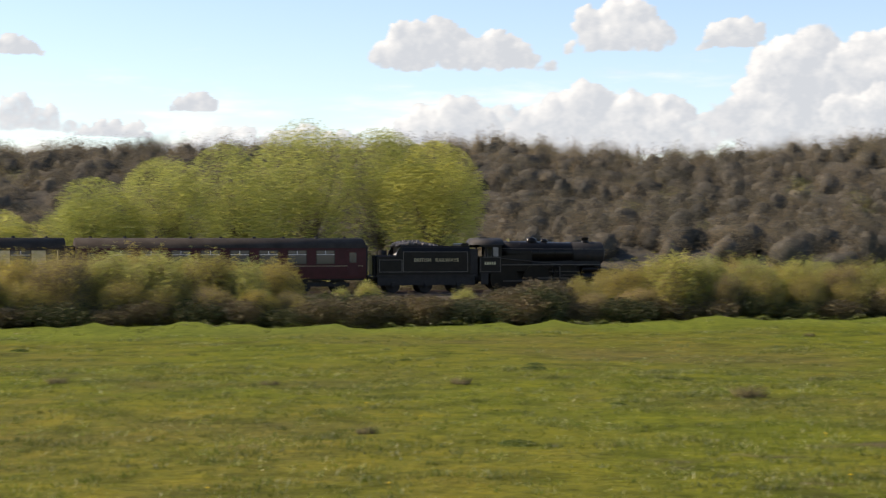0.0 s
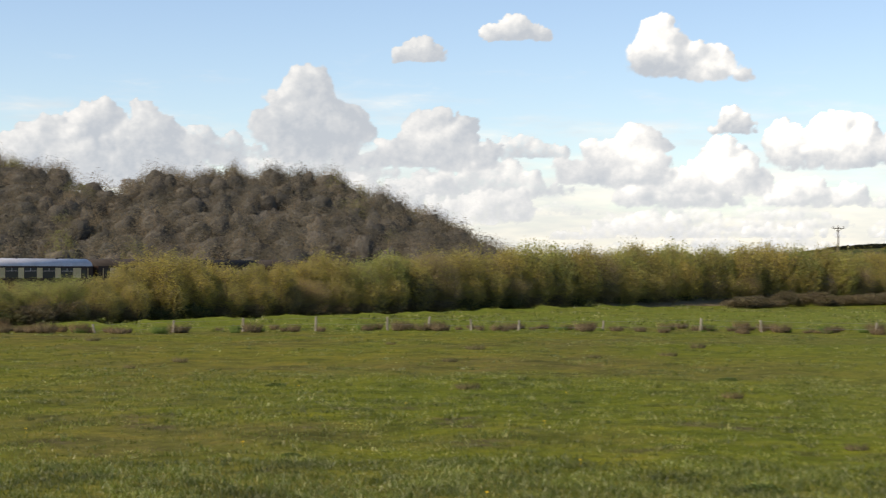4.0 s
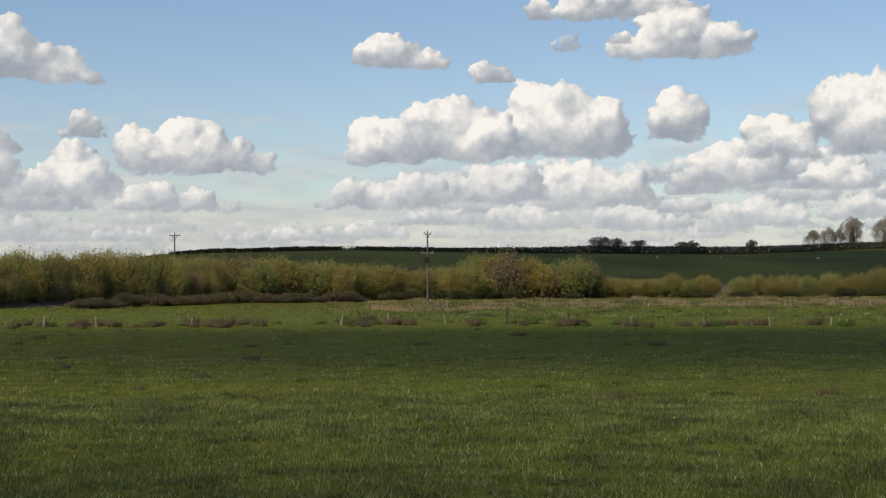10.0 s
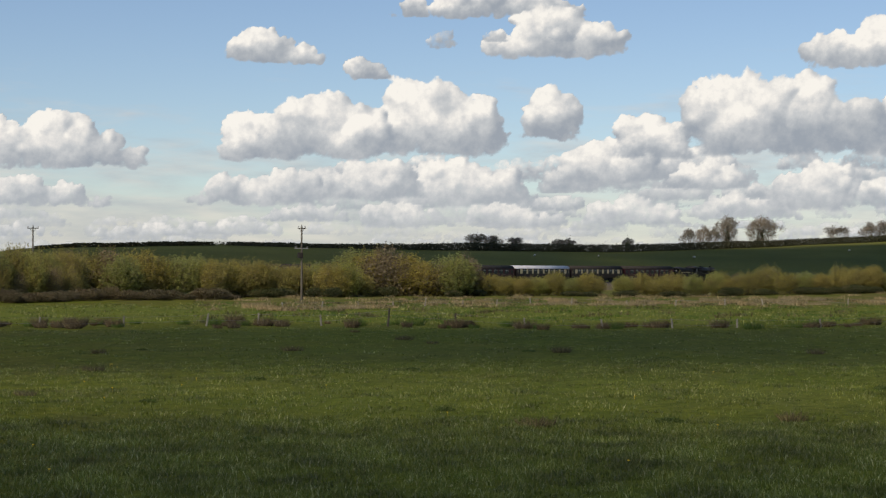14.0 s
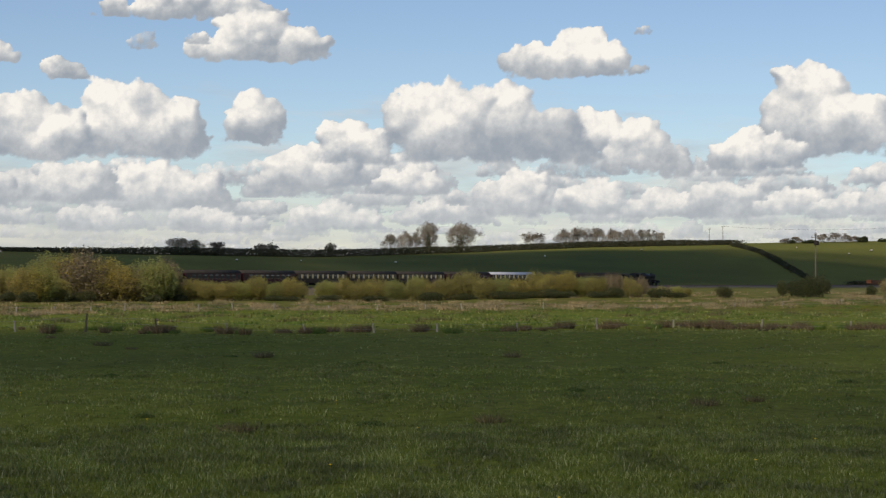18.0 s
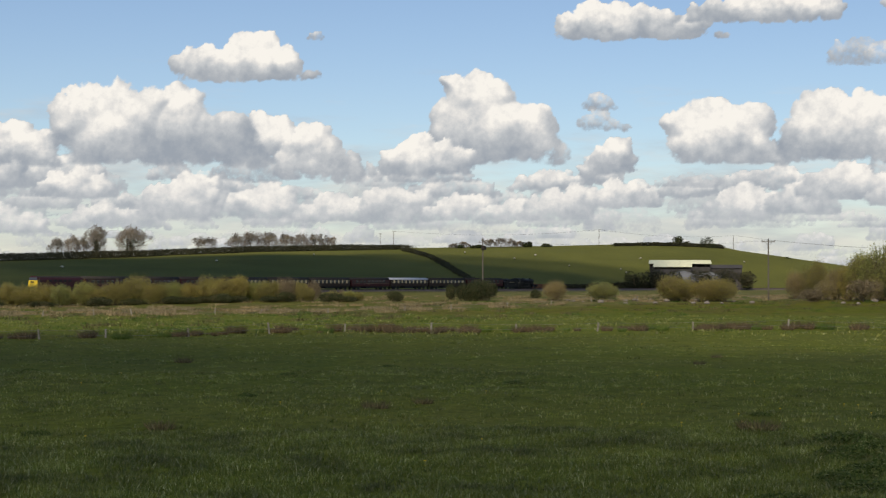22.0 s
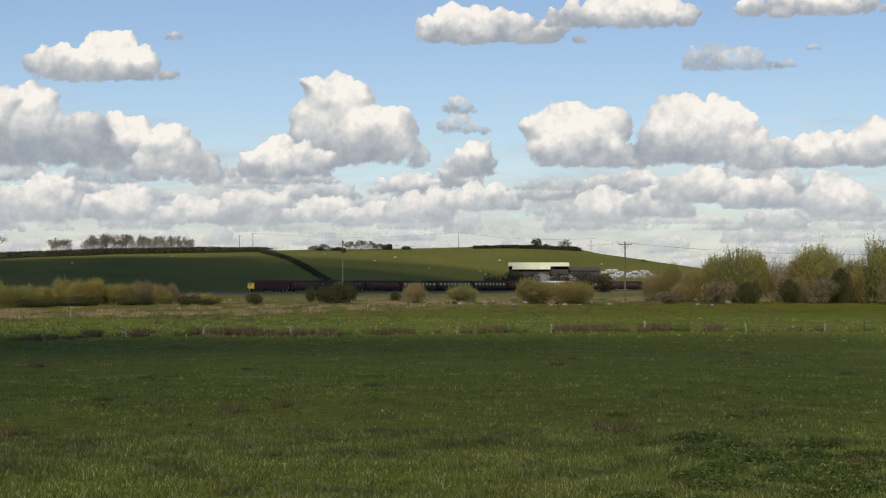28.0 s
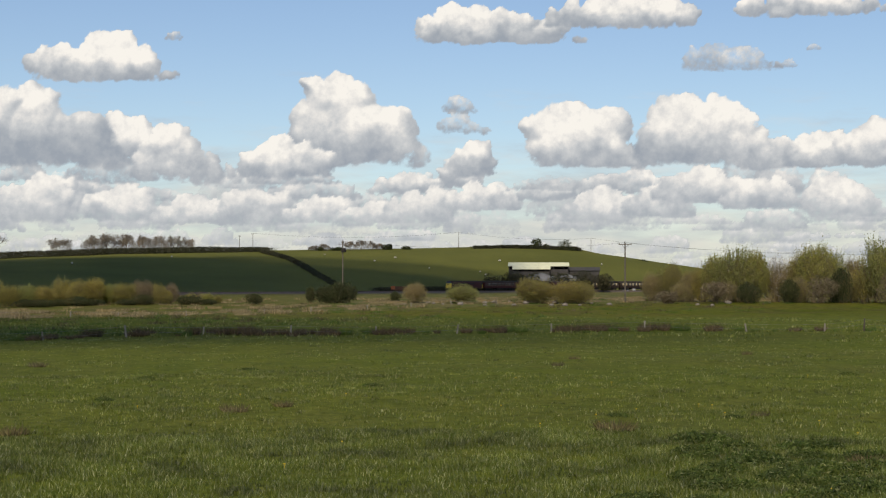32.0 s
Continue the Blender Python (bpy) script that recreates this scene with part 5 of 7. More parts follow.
def diesel():
    """A boxy maroon main-line diesel with yellow ends; its middle at y = 0."""
    d = tagged(new("diesel_locomotive"), "dark maroon diesel locomotive with yellow end at the tail", "diesel locomotive", "steam train")
    bm = bmesh.new()
    sec = [(-1.33, 0.95), (-1.34, 2.9), (-1.15, 3.45), (-0.6, 3.78), (0.6, 3.78), (1.15, 3.45), (1.34, 2.9), (1.33, 0.95)]
    extrude(bm, sec, -8.9, 8.9)
    part("body", bm, m_maroon, d)
    bm = bmesh.new()
    extrude(bm, [(1.17, 3.46), (0.61, 3.80), (-0.61, 3.80), (-1.17, 3.46)][::-1], -8.8, 8.8)
    part("roof", bm, m_roof, d)
    for s in (-1, 1):
        bm = bmesh.new()
        a = [(-1.33, 0.95), (-1.34, 2.75), (1.34, 2.75), (1.33, 0.95)]
        y0, y1 = s * 8.9, s * 9.35
        lo = [bm.verts.new((x, y0, z)) for x, z in a]
        hi = [bm.verts.new((x * 0.93, y1 - (0.3 * s if z > 2 else 0), z)) for x, z in a]
        for i in range(4):
            bm.faces.new((lo[i], lo[(i + 1) % 4], hi[(i + 1) % 4], hi[i]))
        bm.faces.new(hi)
        bmesh.ops.recalc_face_normals(bm, faces=bm.faces)
        cab = part("nose", bm, m_yellow, d, "bright yellow cab front")
        bm = bmesh.new()
        lo = [bm.verts.new(p) for p in ((-1.25, s * 9.02, 2.76), (1.25, s * 9.02, 2.76), (1.1, s * 8.92, 3.45), (-1.1, s * 8.92, 3.45))]
        hi = [bm.verts.new(p.co - Vector((0, s * 0.12, 0))) for p in lo]
        bm.faces.new(lo)
        bm.faces.new(hi[::-1])
        for i in range(4):
            bm.faces.new((lo[i], lo[(i + 1) % 4], hi[(i + 1) % 4], hi[i]))
        part("windscreen", bm, m_glass, cab)
        part("head_code_panel", boxes((-0.5, 0.5, *sorted((s * 9.3, s * 9.36)), 2.2, 2.5)), m_soot, cab)
        for sx in (-0.8, 0.8):
            part("buffer", lathe(bmesh.new(), [(0, 0.13), (0.4, 0.13), (0.42, 0.22), (0.46, 0.2)], ((sx, s * 9.3, 1.06), (0, s, 0), (0, 0, 1)), 10), m_soot, d)
        bogie(d, s * 5.8, 3.8)
        part("cab_window", boxes((1.335, 1.35, *sorted((s * 7.9, s * 8.6)), 2.35, 2.95), (-1.35, -1.335, *sorted((s * 7.9, s * 8.6)), 2.35, 2.95)), m_glass, d)
    for k in range(5):
        part("grille", boxes((1.33, 1.352, -4.5 + k * 1.9, -3.3 + k * 1.9, 2.4, 2.95), (-1.352, -1.33, -4.5 + k * 1.9, -3.3 + k * 1.9, 2.4, 2.95)), m_soot, d)
    part("fuel_tank", boxes((-1.2, 1.2, -2.4, 2.4, 0.4, 0.95), bevel=0.08), m_soot, d)
    return d


def lengthen(thing, k):
    """Draw a vehicle out along its length; wheels and lettering only move."""
    done = set()
    for c in thing.children_recursive:
        if c.data in (WHEEL_DRIVE, WHEEL_BOGIE) or c.name.startswith("lettering"):
            c.location.y *= k
        elif c.data.name not in done:
            c.data.transform(Matrix.Diagonal((1, k, 1, 1)))
            done.add(c.data.name)
    return thing


LOCO, TENDER, DIESEL = lengthen(locomotive(), 1.075), lengthen(tender(), 1.075), diesel()
_c1, _c2, _c3 = coach("maroon"), coach("cream"), coach("pale")
COACHES = [_c1, _c2, _c3, copy_thing(_c1, Matrix()), copy_thing(_c2, Matrix()), copy_thing(_c2, Matrix()), copy_thing(_c2, Matrix()),
           copy_thing(_c1, Matrix()), copy_thing(_c1, Matrix()), copy_thing(_c1, Matrix())]


def front_at(t):
    """How far along the railway the engine's buffers are."""
    return 10.43 + 28.39 * t - 0.0206 * t * t


def on_track(thing, back, ahead):
    """Rows for a vehicle whose local origin is `back` behind the buffers and whose axles lie about it by `ahead`."""
    rows = []
    for k in range(0, 65):
        t = k * 0.5
        s = front_at(t) - back
        x, y, z, _ = track(s)
        xa, ya, za, _ = track(s + ahead[0])
        xb, yb, zb, _ = track(s + ahead[1])
        h = math.degrees(math.atan2(xa - xb, ya - yb))
        # the origin lies on the chord through both axles
        u = -ahead[1] / (ahead[0] - ahead[1])
        rows.append((t, pose(xb + (xa - xb) * u, yb + (ya - yb) * u, zb + (za - zb) * u, 0, 0, -h)))
    walk(thing, rows)


# ---- steam ----
m_steam, _nt, _b = material("steam", 1.0, 0.0, 0.0)
_b.inputs["Base Color"].default_value = (0.93, 0.93, 0.92, 1)
_b.inputs["Subsurface Weight"].default_value = 1.0
_b.inputs["Subsurface Radius"].default_value = (1.0, 1.0, 1.0)
_b.inputs["Subsurface Scale"].default_value = 0.6
_ms = _nt.nodes.new("ShaderNodeMixShader")
_ms.inputs[0].default_value = 0.26
_nt.links.new(_nt.nodes.new("ShaderNodeBsdfTransparent").outputs[0], _ms.inputs[1])
_nt.links.new(_b.outputs[0], _ms.inputs[2])
_nt.links.new(_ms.outputs[0], _nt.nodes["Material Output"].inputs[0])


def steam_puff(k):
    rng = np.random.default_rng(500 + k)
    vs, fs = [], []
    v, f = BALLS[2]
    for j in range(6):
        r = rng.uniform(0.28, 0.6)
        c = np.clip(rng.normal(size=3) * np.array([0.3, 1.0, 0.28]), (-0.4, -1.7, -0.4), (0.4, 1.7, 0.4))
        q = v * np.array([r, r * 1.7, r * 0.8]) + c
        vs.append(q + v * lumps(q * 4, 1.0, rng.uniform(0, 9), 0.22)[:, None])
        fs.append(f + j * len(v))
    return tagged(new("steam_puff", mesh_of("steam_puff", np.concatenate(vs), np.concatenate(fs), m_steam, True)), "ragged white puff of steam from the engine", "steam", "steam over the train")


STEAM = [steam_puff(k) for k in range(64)]


def drift(puff, k):
    """A puff rides hidden in the tender's tank, leaves by the chimney, hangs over the train and sinks away behind it."""
    rng = np.random.default_rng(900 + k)
    out = 25.9 + k * 0.05
    rows = []
    for j in range(0, int(out * 2) + 1):
        if j * 0.5 < out - 0.3:
            x, y, z, h = track(front_at(j * 0.5) - 15.0)
            rows.append((j * 0.5, pose(x, y, z + 2.15, 0, 0, -math.degrees(h))))
    s0 = front_at(out) - 3.14
    rise, side, slow = rng.uniform(1.6, 4.6), rng.uniform(-1.6, 1.2), rng.uniform(6, 14)
    for dt, up, sd, go in ((-0.3, -0.45, 0, -12.6 - 8.5), (-0.04, -0.45, 0, -1.1), (0.0, 0.3, 0, 0), (0.25, 0.5, 0.3, 0.25), (0.9, 0.9, 0.8, 0.9), (1.7, 1.0, 1.0, 1.7), (2.3, 0.8, 1.1, 2.3), (2.7, -1.6, 1.1, 2.7), (6.5, -2.4, 1.1, 2.8)):
        x, y, z, h = track(s0 + (go * slow if dt > 0 else go))
        px, py = x + math.cos(h) * side * sd, y - math.sin(h) * side * sd
        if out + dt < 32:
            rows.append((out + dt, pose(px, py, z + 3.7 + rise * up, 0, 0, -math.degrees(h))))
    rows.append((32.0, rows[-1][1]))
    walk(puff, rows)

# ---- fences ----
m_post = plain("weathered_post", (0.33, 0.295, 0.235), (0.2, 0.175, 0.135), 1.5, 0.9, grain=0.6, depth=0.02)
m_post_dark = plain("dark_post", (0.10, 0.085, 0.06), (0.06, 0.05, 0.035), 1.5, 0.9, grain=0.6, depth=0.02)
m_wire = plain("galvanised_wire", (0.30, 0.30, 0.29), (0.2, 0.2, 0.2), 2.0, 0.5, 0.7)


def fence(name, posts, height, label, radius):
    f = tagged(new(name), label, "fence", "wire fences across the meadow")
    rng = np.random.default_rng(len(posts))
    tops = []
    for k, (b, d, dark) in enumerate(posts):
        p = place(b, d)
        z = float(land(p.x, p.y))
        h = height * rng.uniform(0.72, 1.15) * (1.35 if dark else 0.9)
        lean = Vector((rng.normal() * 0.12, rng.normal() * 0.12, 1.0)) * h
        bm = bmesh.new()
        tube(bm, p + Vector((0, 0, z - 0.2)), p + Vector((0, 0, z)) + lean, radius * 1.1, radius * 0.85, 7)
        part("post", bm, m_post_dark if dark else m_post, f, "dark round timber post" if dark else "")
        tops.append(p + Vector((0, 0, z)) + lean * 0.9)
    for lvl in (0.0, 0.42):
        bm = bmesh.new()
        for a, c in zip(tops, tops[1:]):
            mid = (a + c) / 2 + Vector((0, 0, -0.05 - lvl * height))
            tube(bm, a - Vector((0, 0, lvl * height)), mid, 0.007, 0.007, 4, False)
            tube(bm, mid, c - Vector((0, 0, lvl * height)), 0.007, 0.007, 4, False)
        part("wire", bm, m_wire, f)
    return f


_near = [22.0, 24.4, 26.6, 28.9, 31.2, 32.5, 33.9, 35.4, 38.1, 41.2, 43.1, 46.6, 49.4, 52.2, 54.0, 56.2, 58.5, 60.9, 63.3, 66.0, 68.4, 70.6, 73.4, 76.2, 78.8, 81.8, 84.8, 87.6, 90.9, 94.1, 97.6, 100.2, 101.5, 104.5]
fence("field_fence", [(b, float(fence_dist(b)), b in (58.5, 60.9, 101.5)) for b in _near], 1.0, "old post and wire fence with leaning weathered posts", 0.085)
_far = [(54.9, 183), (56.2, 183), (57.5, 187), (58.7, 197), (59.8, 200), (61.1, 198), (62.3, 201), (63.5, 208), (64.9, 209), (66.8, 210), (68.5, 211), (70.2, 212), (71.5, 214), (74.3, 216), (75.9, 225),
        (78.2, 231), (80.9, 238), (82.5, 243), (84.5, 257), (86.0, 270), (87.4, 285), (89.0, 288), (92.0, 300), (95.5, 315), (99.1, 330), (100.4, 340)]
fence("meadow_fence", [(b, d, False) for b, d in _far], 0.95, "low broken post fence along the wet meadow", 0.09)

# ---- power line poles ----
m_pole = plain("creosoted_pole", (0.145, 0.125, 0.095), (0.095, 0.08, 0.06), 1.0, 0.85, grain=0.4, depth=0.02)
m_insul = plain("insulator", (0.33, 0.32, 0.30), (0.22, 0.21, 0.2), 3.0, 0.3)


def pole(bearing, dist, base, height, arm, turn, label, box_at=None, name="power_pole"):
    p = place(bearing, dist)
    z = min(float(land(p.x, p.y)), base)
    ob = tagged(new(name), label, "utility pole", "power line poles")
    ob.matrix_basis = Matrix.Translation((p.x, p.y, z)) @ Matrix.Rotation(radians(turn), 4, "Z")
    h = height + base - z
    part("shaft", tube(bmesh.new(), (0, 0, -0.5), (0, 0, h), 0.16, 0.11, 10), m_pole, ob)
    if arm:
        part("crossarm", boxes((-arm / 2, arm / 2, -0.06, 0.06, h - 0.35, h - 0.22)), m_pole, ob)
        for x in (-arm / 2 + 0.1, 0.0, arm / 2 - 0.1):
            part("insulator", lathe(bmesh.new(), [(0, 0.03), (0.08, 0.03), (0.1, 0.09), (0.18, 0.1), (0.22, 0.06), (0.3, 0.05)], ((x, 0, h - 0.22 if x else h), (0, 0, 1), (1, 0, 0)), 8), m_insul, ob)
        part("brace", tube(bmesh.new(), (-arm * 0.3, 0, h - 0.3), (0, 0, h - 0.95), 0.03, 0.03, 5), m_pole, ob)
        part("brace", tube(bmesh.new(), (arm * 0.3, 0, h - 0.3), (0, 0, h - 0.95), 0.03, 0.03, 5), m_pole, ob)
    if box_at:
        part("transformer", boxes((-0.55, 0.15, -0.35, 0.35, box_at - 0.45, box_at + 0.35), bevel=0.06), m_roof, ob, "grey steel transformer tank")
        part("bracket", boxes((-1.1, 1.0, -0.05, 0.05, box_at + 0.9, box_at + 1.0), (-0.9, -0.8, -0.05, 0.05, box_at + 0.9, box_at + 1.25), (0.75, 0.85, -0.05, 0.05, box_at + 0.9, box_at + 1.25)), m_insul, ob)
    return ob, Matrix.Translation((p.x, p.y, z)) @ Vector((0, 0, h))


_p1 = pole(46.38, 285, 0.0, 11.7, 2.0, -25, "wooden power pole with a crossarm above the hedge")
_p2 = pole(55.5, 236, 0.0, 10.7, 1.2, -40, "tall wooden power pole carrying a transformer", 6.6)
_p3 = pole(83.61, 300, 1.3, 11.0, 0.5, 60, "wooden power pole standing in a dark bush", 9.6)
_p6 = pole(93.45, 300, 1.3, 10.7, 2.4, -85, "wooden power pole with a wide crossarm")
_r1 = pole(80.03, 850, 22.4, 7.3, 1.6, -80, "distant power pole on the ridge")
_r2 = pole(80.49, 853, 22.5, 8.5, 1.6, -80, "distant power pole on the ridge")
_r3 = pole(87.66, 892, 22.3, 10.8, 0, -80, "distant bare power pole on the ridge")
_r4 = pole(92.27, 905, 18.9, 11.2, 0, -80, "distant bare power pole on the ridge")


def cable(a, b, sag, r):
    bm = bmesh.new()
    pts = [a + (b - a) * (k / 12) - Vector((0, 0, sag * 4 * (k / 12) * (1 - k / 12))) for k in range(13)]
    side = (b - a).cross(Vector((0, 0, 1))).normalized() * r
    up = Vector((0, 0, r))
    rings = [[bm.verts.new(p + o) for o in (side, up, -side, -up)] for p in pts]
    for p, q in zip(rings, rings[1:]):
        for k in range(4):
            bm.faces.new((p[k], p[(k + 1) % 4], q[(k + 1) % 4], q[k]))
    bm.faces.new(rings[0][::-1])
    bm.faces.new(rings[-1])
    me = bpy.data.meshes.new("overhead_cable")
    bm.to_mesh(me)
    bm.free()
    me.materials.append(m_soot)
    return tagged(new("overhead_cable", me), "thin dark overhead power cable", "cable", "power cables")


cable(_r2[1], _r3[1], 2.5, 0.035)
cable(_r3[1], _r4[1], 2.0, 0.035)
cable(_r4[1], place(99.5, 905, 22), 2.0, 0.035)
cable(_p6[1], place(104.0, 330, 10.5), 1.0, 0.016)
cable(_p3[1], _p6[1], 1.2, 0.012)

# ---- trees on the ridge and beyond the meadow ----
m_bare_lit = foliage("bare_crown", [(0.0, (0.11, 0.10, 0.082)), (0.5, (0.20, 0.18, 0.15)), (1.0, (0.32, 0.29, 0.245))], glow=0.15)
m_green = foliage("spring_leaves", [(0.0, (0.075, 0.085, 0.015)), (0.5, (0.125, 0.130, 0.022)), (1.0, (0.19, 0.18, 0.03))], glow=0.4)
m_gold = foliage("golden_leaves", [(0.0, (0.22, 0.17, 0.05)), (0.5, (0.32, 0.245, 0.07)), (1.0, (0.42, 0.33, 0.10))], glow=0.4)
m_blossom = foliage("blossom", [(0.0, (0.35, 0.34, 0.3)), (0.5, (0.6, 0.58, 0.54)), (1.0, (0.78, 0.76, 0.72))], glow=0.4)
m_far_hedge = foliage("far_hedge", [(0.0, (0.028, 0.032, 0.014)), (0.6, (0.05, 0.052, 0.024)), (1.0, (0.085, 0.075, 0.04))], glow=0.15)


def branches(rng, h, w, levels=6):
    """A leafless crown: limbs that fork again and again, fanning up and out from a short trunk."""
    p, d = np.array([[0, 0, h * 0.2]]), np.array([[0, 0, 1.0]])
    feet, tips, wid = [np.array([[0, 0, -0.3]])], [p], [np.array([h * 0.022])]
    ln, wd = h * 0.24, h * 0.016
    for lv in range(levels):
        k = 5 if lv == 0 else 3
        p, d = np.repeat(p, k, 0), np.repeat(d, k, 0)
        v = d * 0.8 + rng.normal(size=d.shape) * np.array([0.5, 0.5, 0.28]) * (1.25 if lv == 0 else 0.9) + np.array([0, 0, 0.12])
        v /= np.linalg.norm(v, axis=1)[:, None]
        q = p + v * (ln * rng.uniform(0.7, 1.2, (len(p), 1)))
        feet.append(p)
        tips.append(q + v * 0.12 * ln)
        wid.append(np.full(len(p), wd))
        p, d, ln, wd = q, v, ln * 0.74, wd * 0.62
    return np.concatenate(feet), np.concatenate(tips), np.concatenate(wid)


def bare_tree(bearing, dist, base, h, w, label, ivy=False):
    rng = np.random.default_rng(int(bearing * 100))
    p = place(bearing, dist)
    z = min(float(land(p.x, p.y)), base)
    ob = tagged(new("bare_tree"), label, "tree", "trees on the ridge")
    ob.location = (p.x, p.y, z)
    h = h + base - z
    a, b, wd = branches(rng, h, w)
    sc = np.array([w / 2 / np.percentile(np.abs(b[:, 0]), 97), w / 2 / np.percentile(np.abs(b[:, 1]), 97), h / np.percentile(b[:, 2], 99.5)])
    thick = wd > h * 0.005
    v, f = twig_fan(rng, a[thick] * sc, b[thick] * sc, np.maximum(wd[thick] * 1.5, 0.06))
    part("branch_frame", mesh_of("branch_frame", v, f, m_bark), m_bark, ob)
    v, f = twig_fan(rng, a[~thick] * sc, b[~thick] * sc, 0.065)
    part("branch_spray", mesh_of("branch_spray", v, f, m_bare_lit), m_bare_lit, ob)["kind"] = "stuff"
    n = int(np.clip(w * h * 18, 800, 4200))
    way = rng.normal(size=(n, 3))
    way[:, 2] += 0.2
    way /= np.linalg.norm(way, axis=1)[:, None]
    lobe = 0.95 + 0.12 * np.sin(way[:, 0] * 5 + bearing) * np.sin(way[:, 2] * 6 + bearing * 3)
    tip = way * (lobe * rng.uniform(0.3, 1.0, n) ** 0.45)[:, None] * np.array([w * 0.5, w * 0.5, h * 0.52]) + np.array([0, 0, h * 0.47])
    fork = np.array([0, 0, h * 0.30])
    tip[:, 2] = np.maximum(tip[:, 2], 0.1 * h)
    foot = tip + (fork - tip) * rng.uniform(0.12, 0.3, (n, 1)) + rng.normal(size=(n, 3)) * 0.03 * h
    v, f = twig_fan(rng, foot, tip, 0.034)
    part("twig_crown", mesh_of("twig_crown", v, f, m_bare_lit), m_bare_lit, ob)
    if ivy:
        c = rng.normal(size=(1200, 3)) * np.array([w * 0.07, w * 0.07, h * 0.2]) + np.array([0, 0, h * 0.32])
        c[:, 2] = np.maximum(c[:, 2], 0.2)
        v, f = spray(rng, c, 0.3)
        part("ivy", mesh_of("ivy", v, f, m_ivy), m_ivy, ob, "dark ivy on the trunk")
    return ob


def leafy_tree(bearing, dist, base, h, w, mat, label, count=5000, leaf=0.15, low=0.06, group="trees beyond the meadow"):
    rng = np.random.default_rng(int(bearing * 100) + 1)
    p = place(bearing, dist)
    z = min(float(land(p.x, p.y)), base)
    ob = tagged(new("leafy_tree"), label, "tree", group)
    ob.location = (p.x, p.y, z)
    h = h + base - z
    c = crown_points(rng, count, w, h * (1 - low), 12) + np.array([0, 0, h * low])
    c[:, 2] = np.maximum(c[:, 2], 0.15)
    v, f = spray(rng, c, leaf, 0.45)
    part("crown", mesh_of("crown", v, f, mat), mat, ob)
    part("trunk", tube(bmesh.new(), (0, 0, -0.3), (0, 0, h * 0.5), h * 0.022, h * 0.012, 8), m_bark, ob)
    tips = rng.normal(size=(60, 3)) * np.array([w * 0.22, w * 0.22, h * 0.16]) + np.array([0, 0, h * 0.66])
    v, f = twig_fan(rng, np.tile([0, 0, h * 0.2], (60, 1)), tips, 0.06)
    part("branch_frame", mesh_of("branch_frame", v, f, m_twig), m_twig, ob)
    return ob


for row in [(68.95, 768, 17.4, 7.2, 8.5), (69.45, 772, 17.5, 8.6, 9.0), (69.8, 772, 17.5, 7.6, 7.0)]:
    bare_tree(*row, "leafless ash tree on the ridge hedge")
bare_tree(70.28, 777, 17.6, 13.4, 11.3, "tall leafless ivy-clad tree on the ridge", True)
bare_tree(71.41, 786, 17.9, 13.5, 17.9, "broad leafless oak on the ridge", True)
bare_tree(74.00, 805, 18.9, 7.9, 13.0, "round leafless tree on the ridge")
for row in [(75.05, 813, 19.9, 9.6, 11.0), (75.6, 817, 20.0, 10.4, 12.0), (76.2, 821, 20.2, 10.2, 11.0), (76.75, 825, 20.3, 9.8, 10.0), (77.3, 829, 20.4, 9.6, 10.5), (77.85, 833, 20.5, 9.4, 10.5), (78.3, 836, 20.5, 8.0, 7.0)]:
    bare_tree(row[0], row[1], row[2] - 2.6, row[3] + 1.8, row[4], "pale leafless tree in a row on the ridge")
for _b0, _h0, _w0 in [(22.95, 9.0, 8.5), (21.95, 3.6, 6.0), (21.2, 6.0, 7.0)]:
    bare_tree(_b0, 546, float(land(*place(_b0, 546)[:2])), _h0, _w0, "small leafless tree on the wooded hilltop")
leafy_tree(16.8, 350, float(land(*place(16.8, 350)[:2])), 9.5, 8.5, m_gold, "golden-leaved tree at the foot of the wood", 5000, 0.14, 0.1, "trees at the wood edge")
for row in [(61.6, 705, 15.5, 5.2, 12), (62.2, 708, 15.5, 4.6, 11), (62.95, 715, 15.7, 3.6, 9.9), (64.49, 728, 15.8, 3.0, 7.5), (64.82, 731, 15.9, 3.5, 6.6), (66.85, 748, 16.1, 3.8, 6.2)]:
    bare_tree(*row, "small dark leafless tree in the ridge hedge", True)
for row in [(82.6, 864, 21.3, 3.8, 6.0), (83.0, 866, 21.4, 4.6, 6.5), (83.9, 871, 21.8, 5.8, 7.5), (84.25, 873, 21.9, 6.4, 8.0), (84.6, 875, 21.9, 6.0, 7.0), (84.9, 877, 22.0, 4.6, 5.5)]:
    bare_tree(*row, "small leafless tree on the skyline")
for row in [(82.8, 866, 21.4, 3.0, 5), (83.4, 866, 21.4, 3.0, 7), (85.15, 878, 22.0, 4.6, 6), (85.84, 882, 22.1, 3.2, 6), (90.38, 905, 21.4, 8.6, 6.8), (90.74, 905, 21.4, 6.4, 4.4), (91.37, 900, 17.6, 11.6, 9.8), (94.11, 905, 12.0, 6.2, 7.5)]:
    leafy_tree(*row, m_ivy, "dark green ivy-covered tree on the skyline", 1800, 0.3, 0.1, "trees on the ridge")
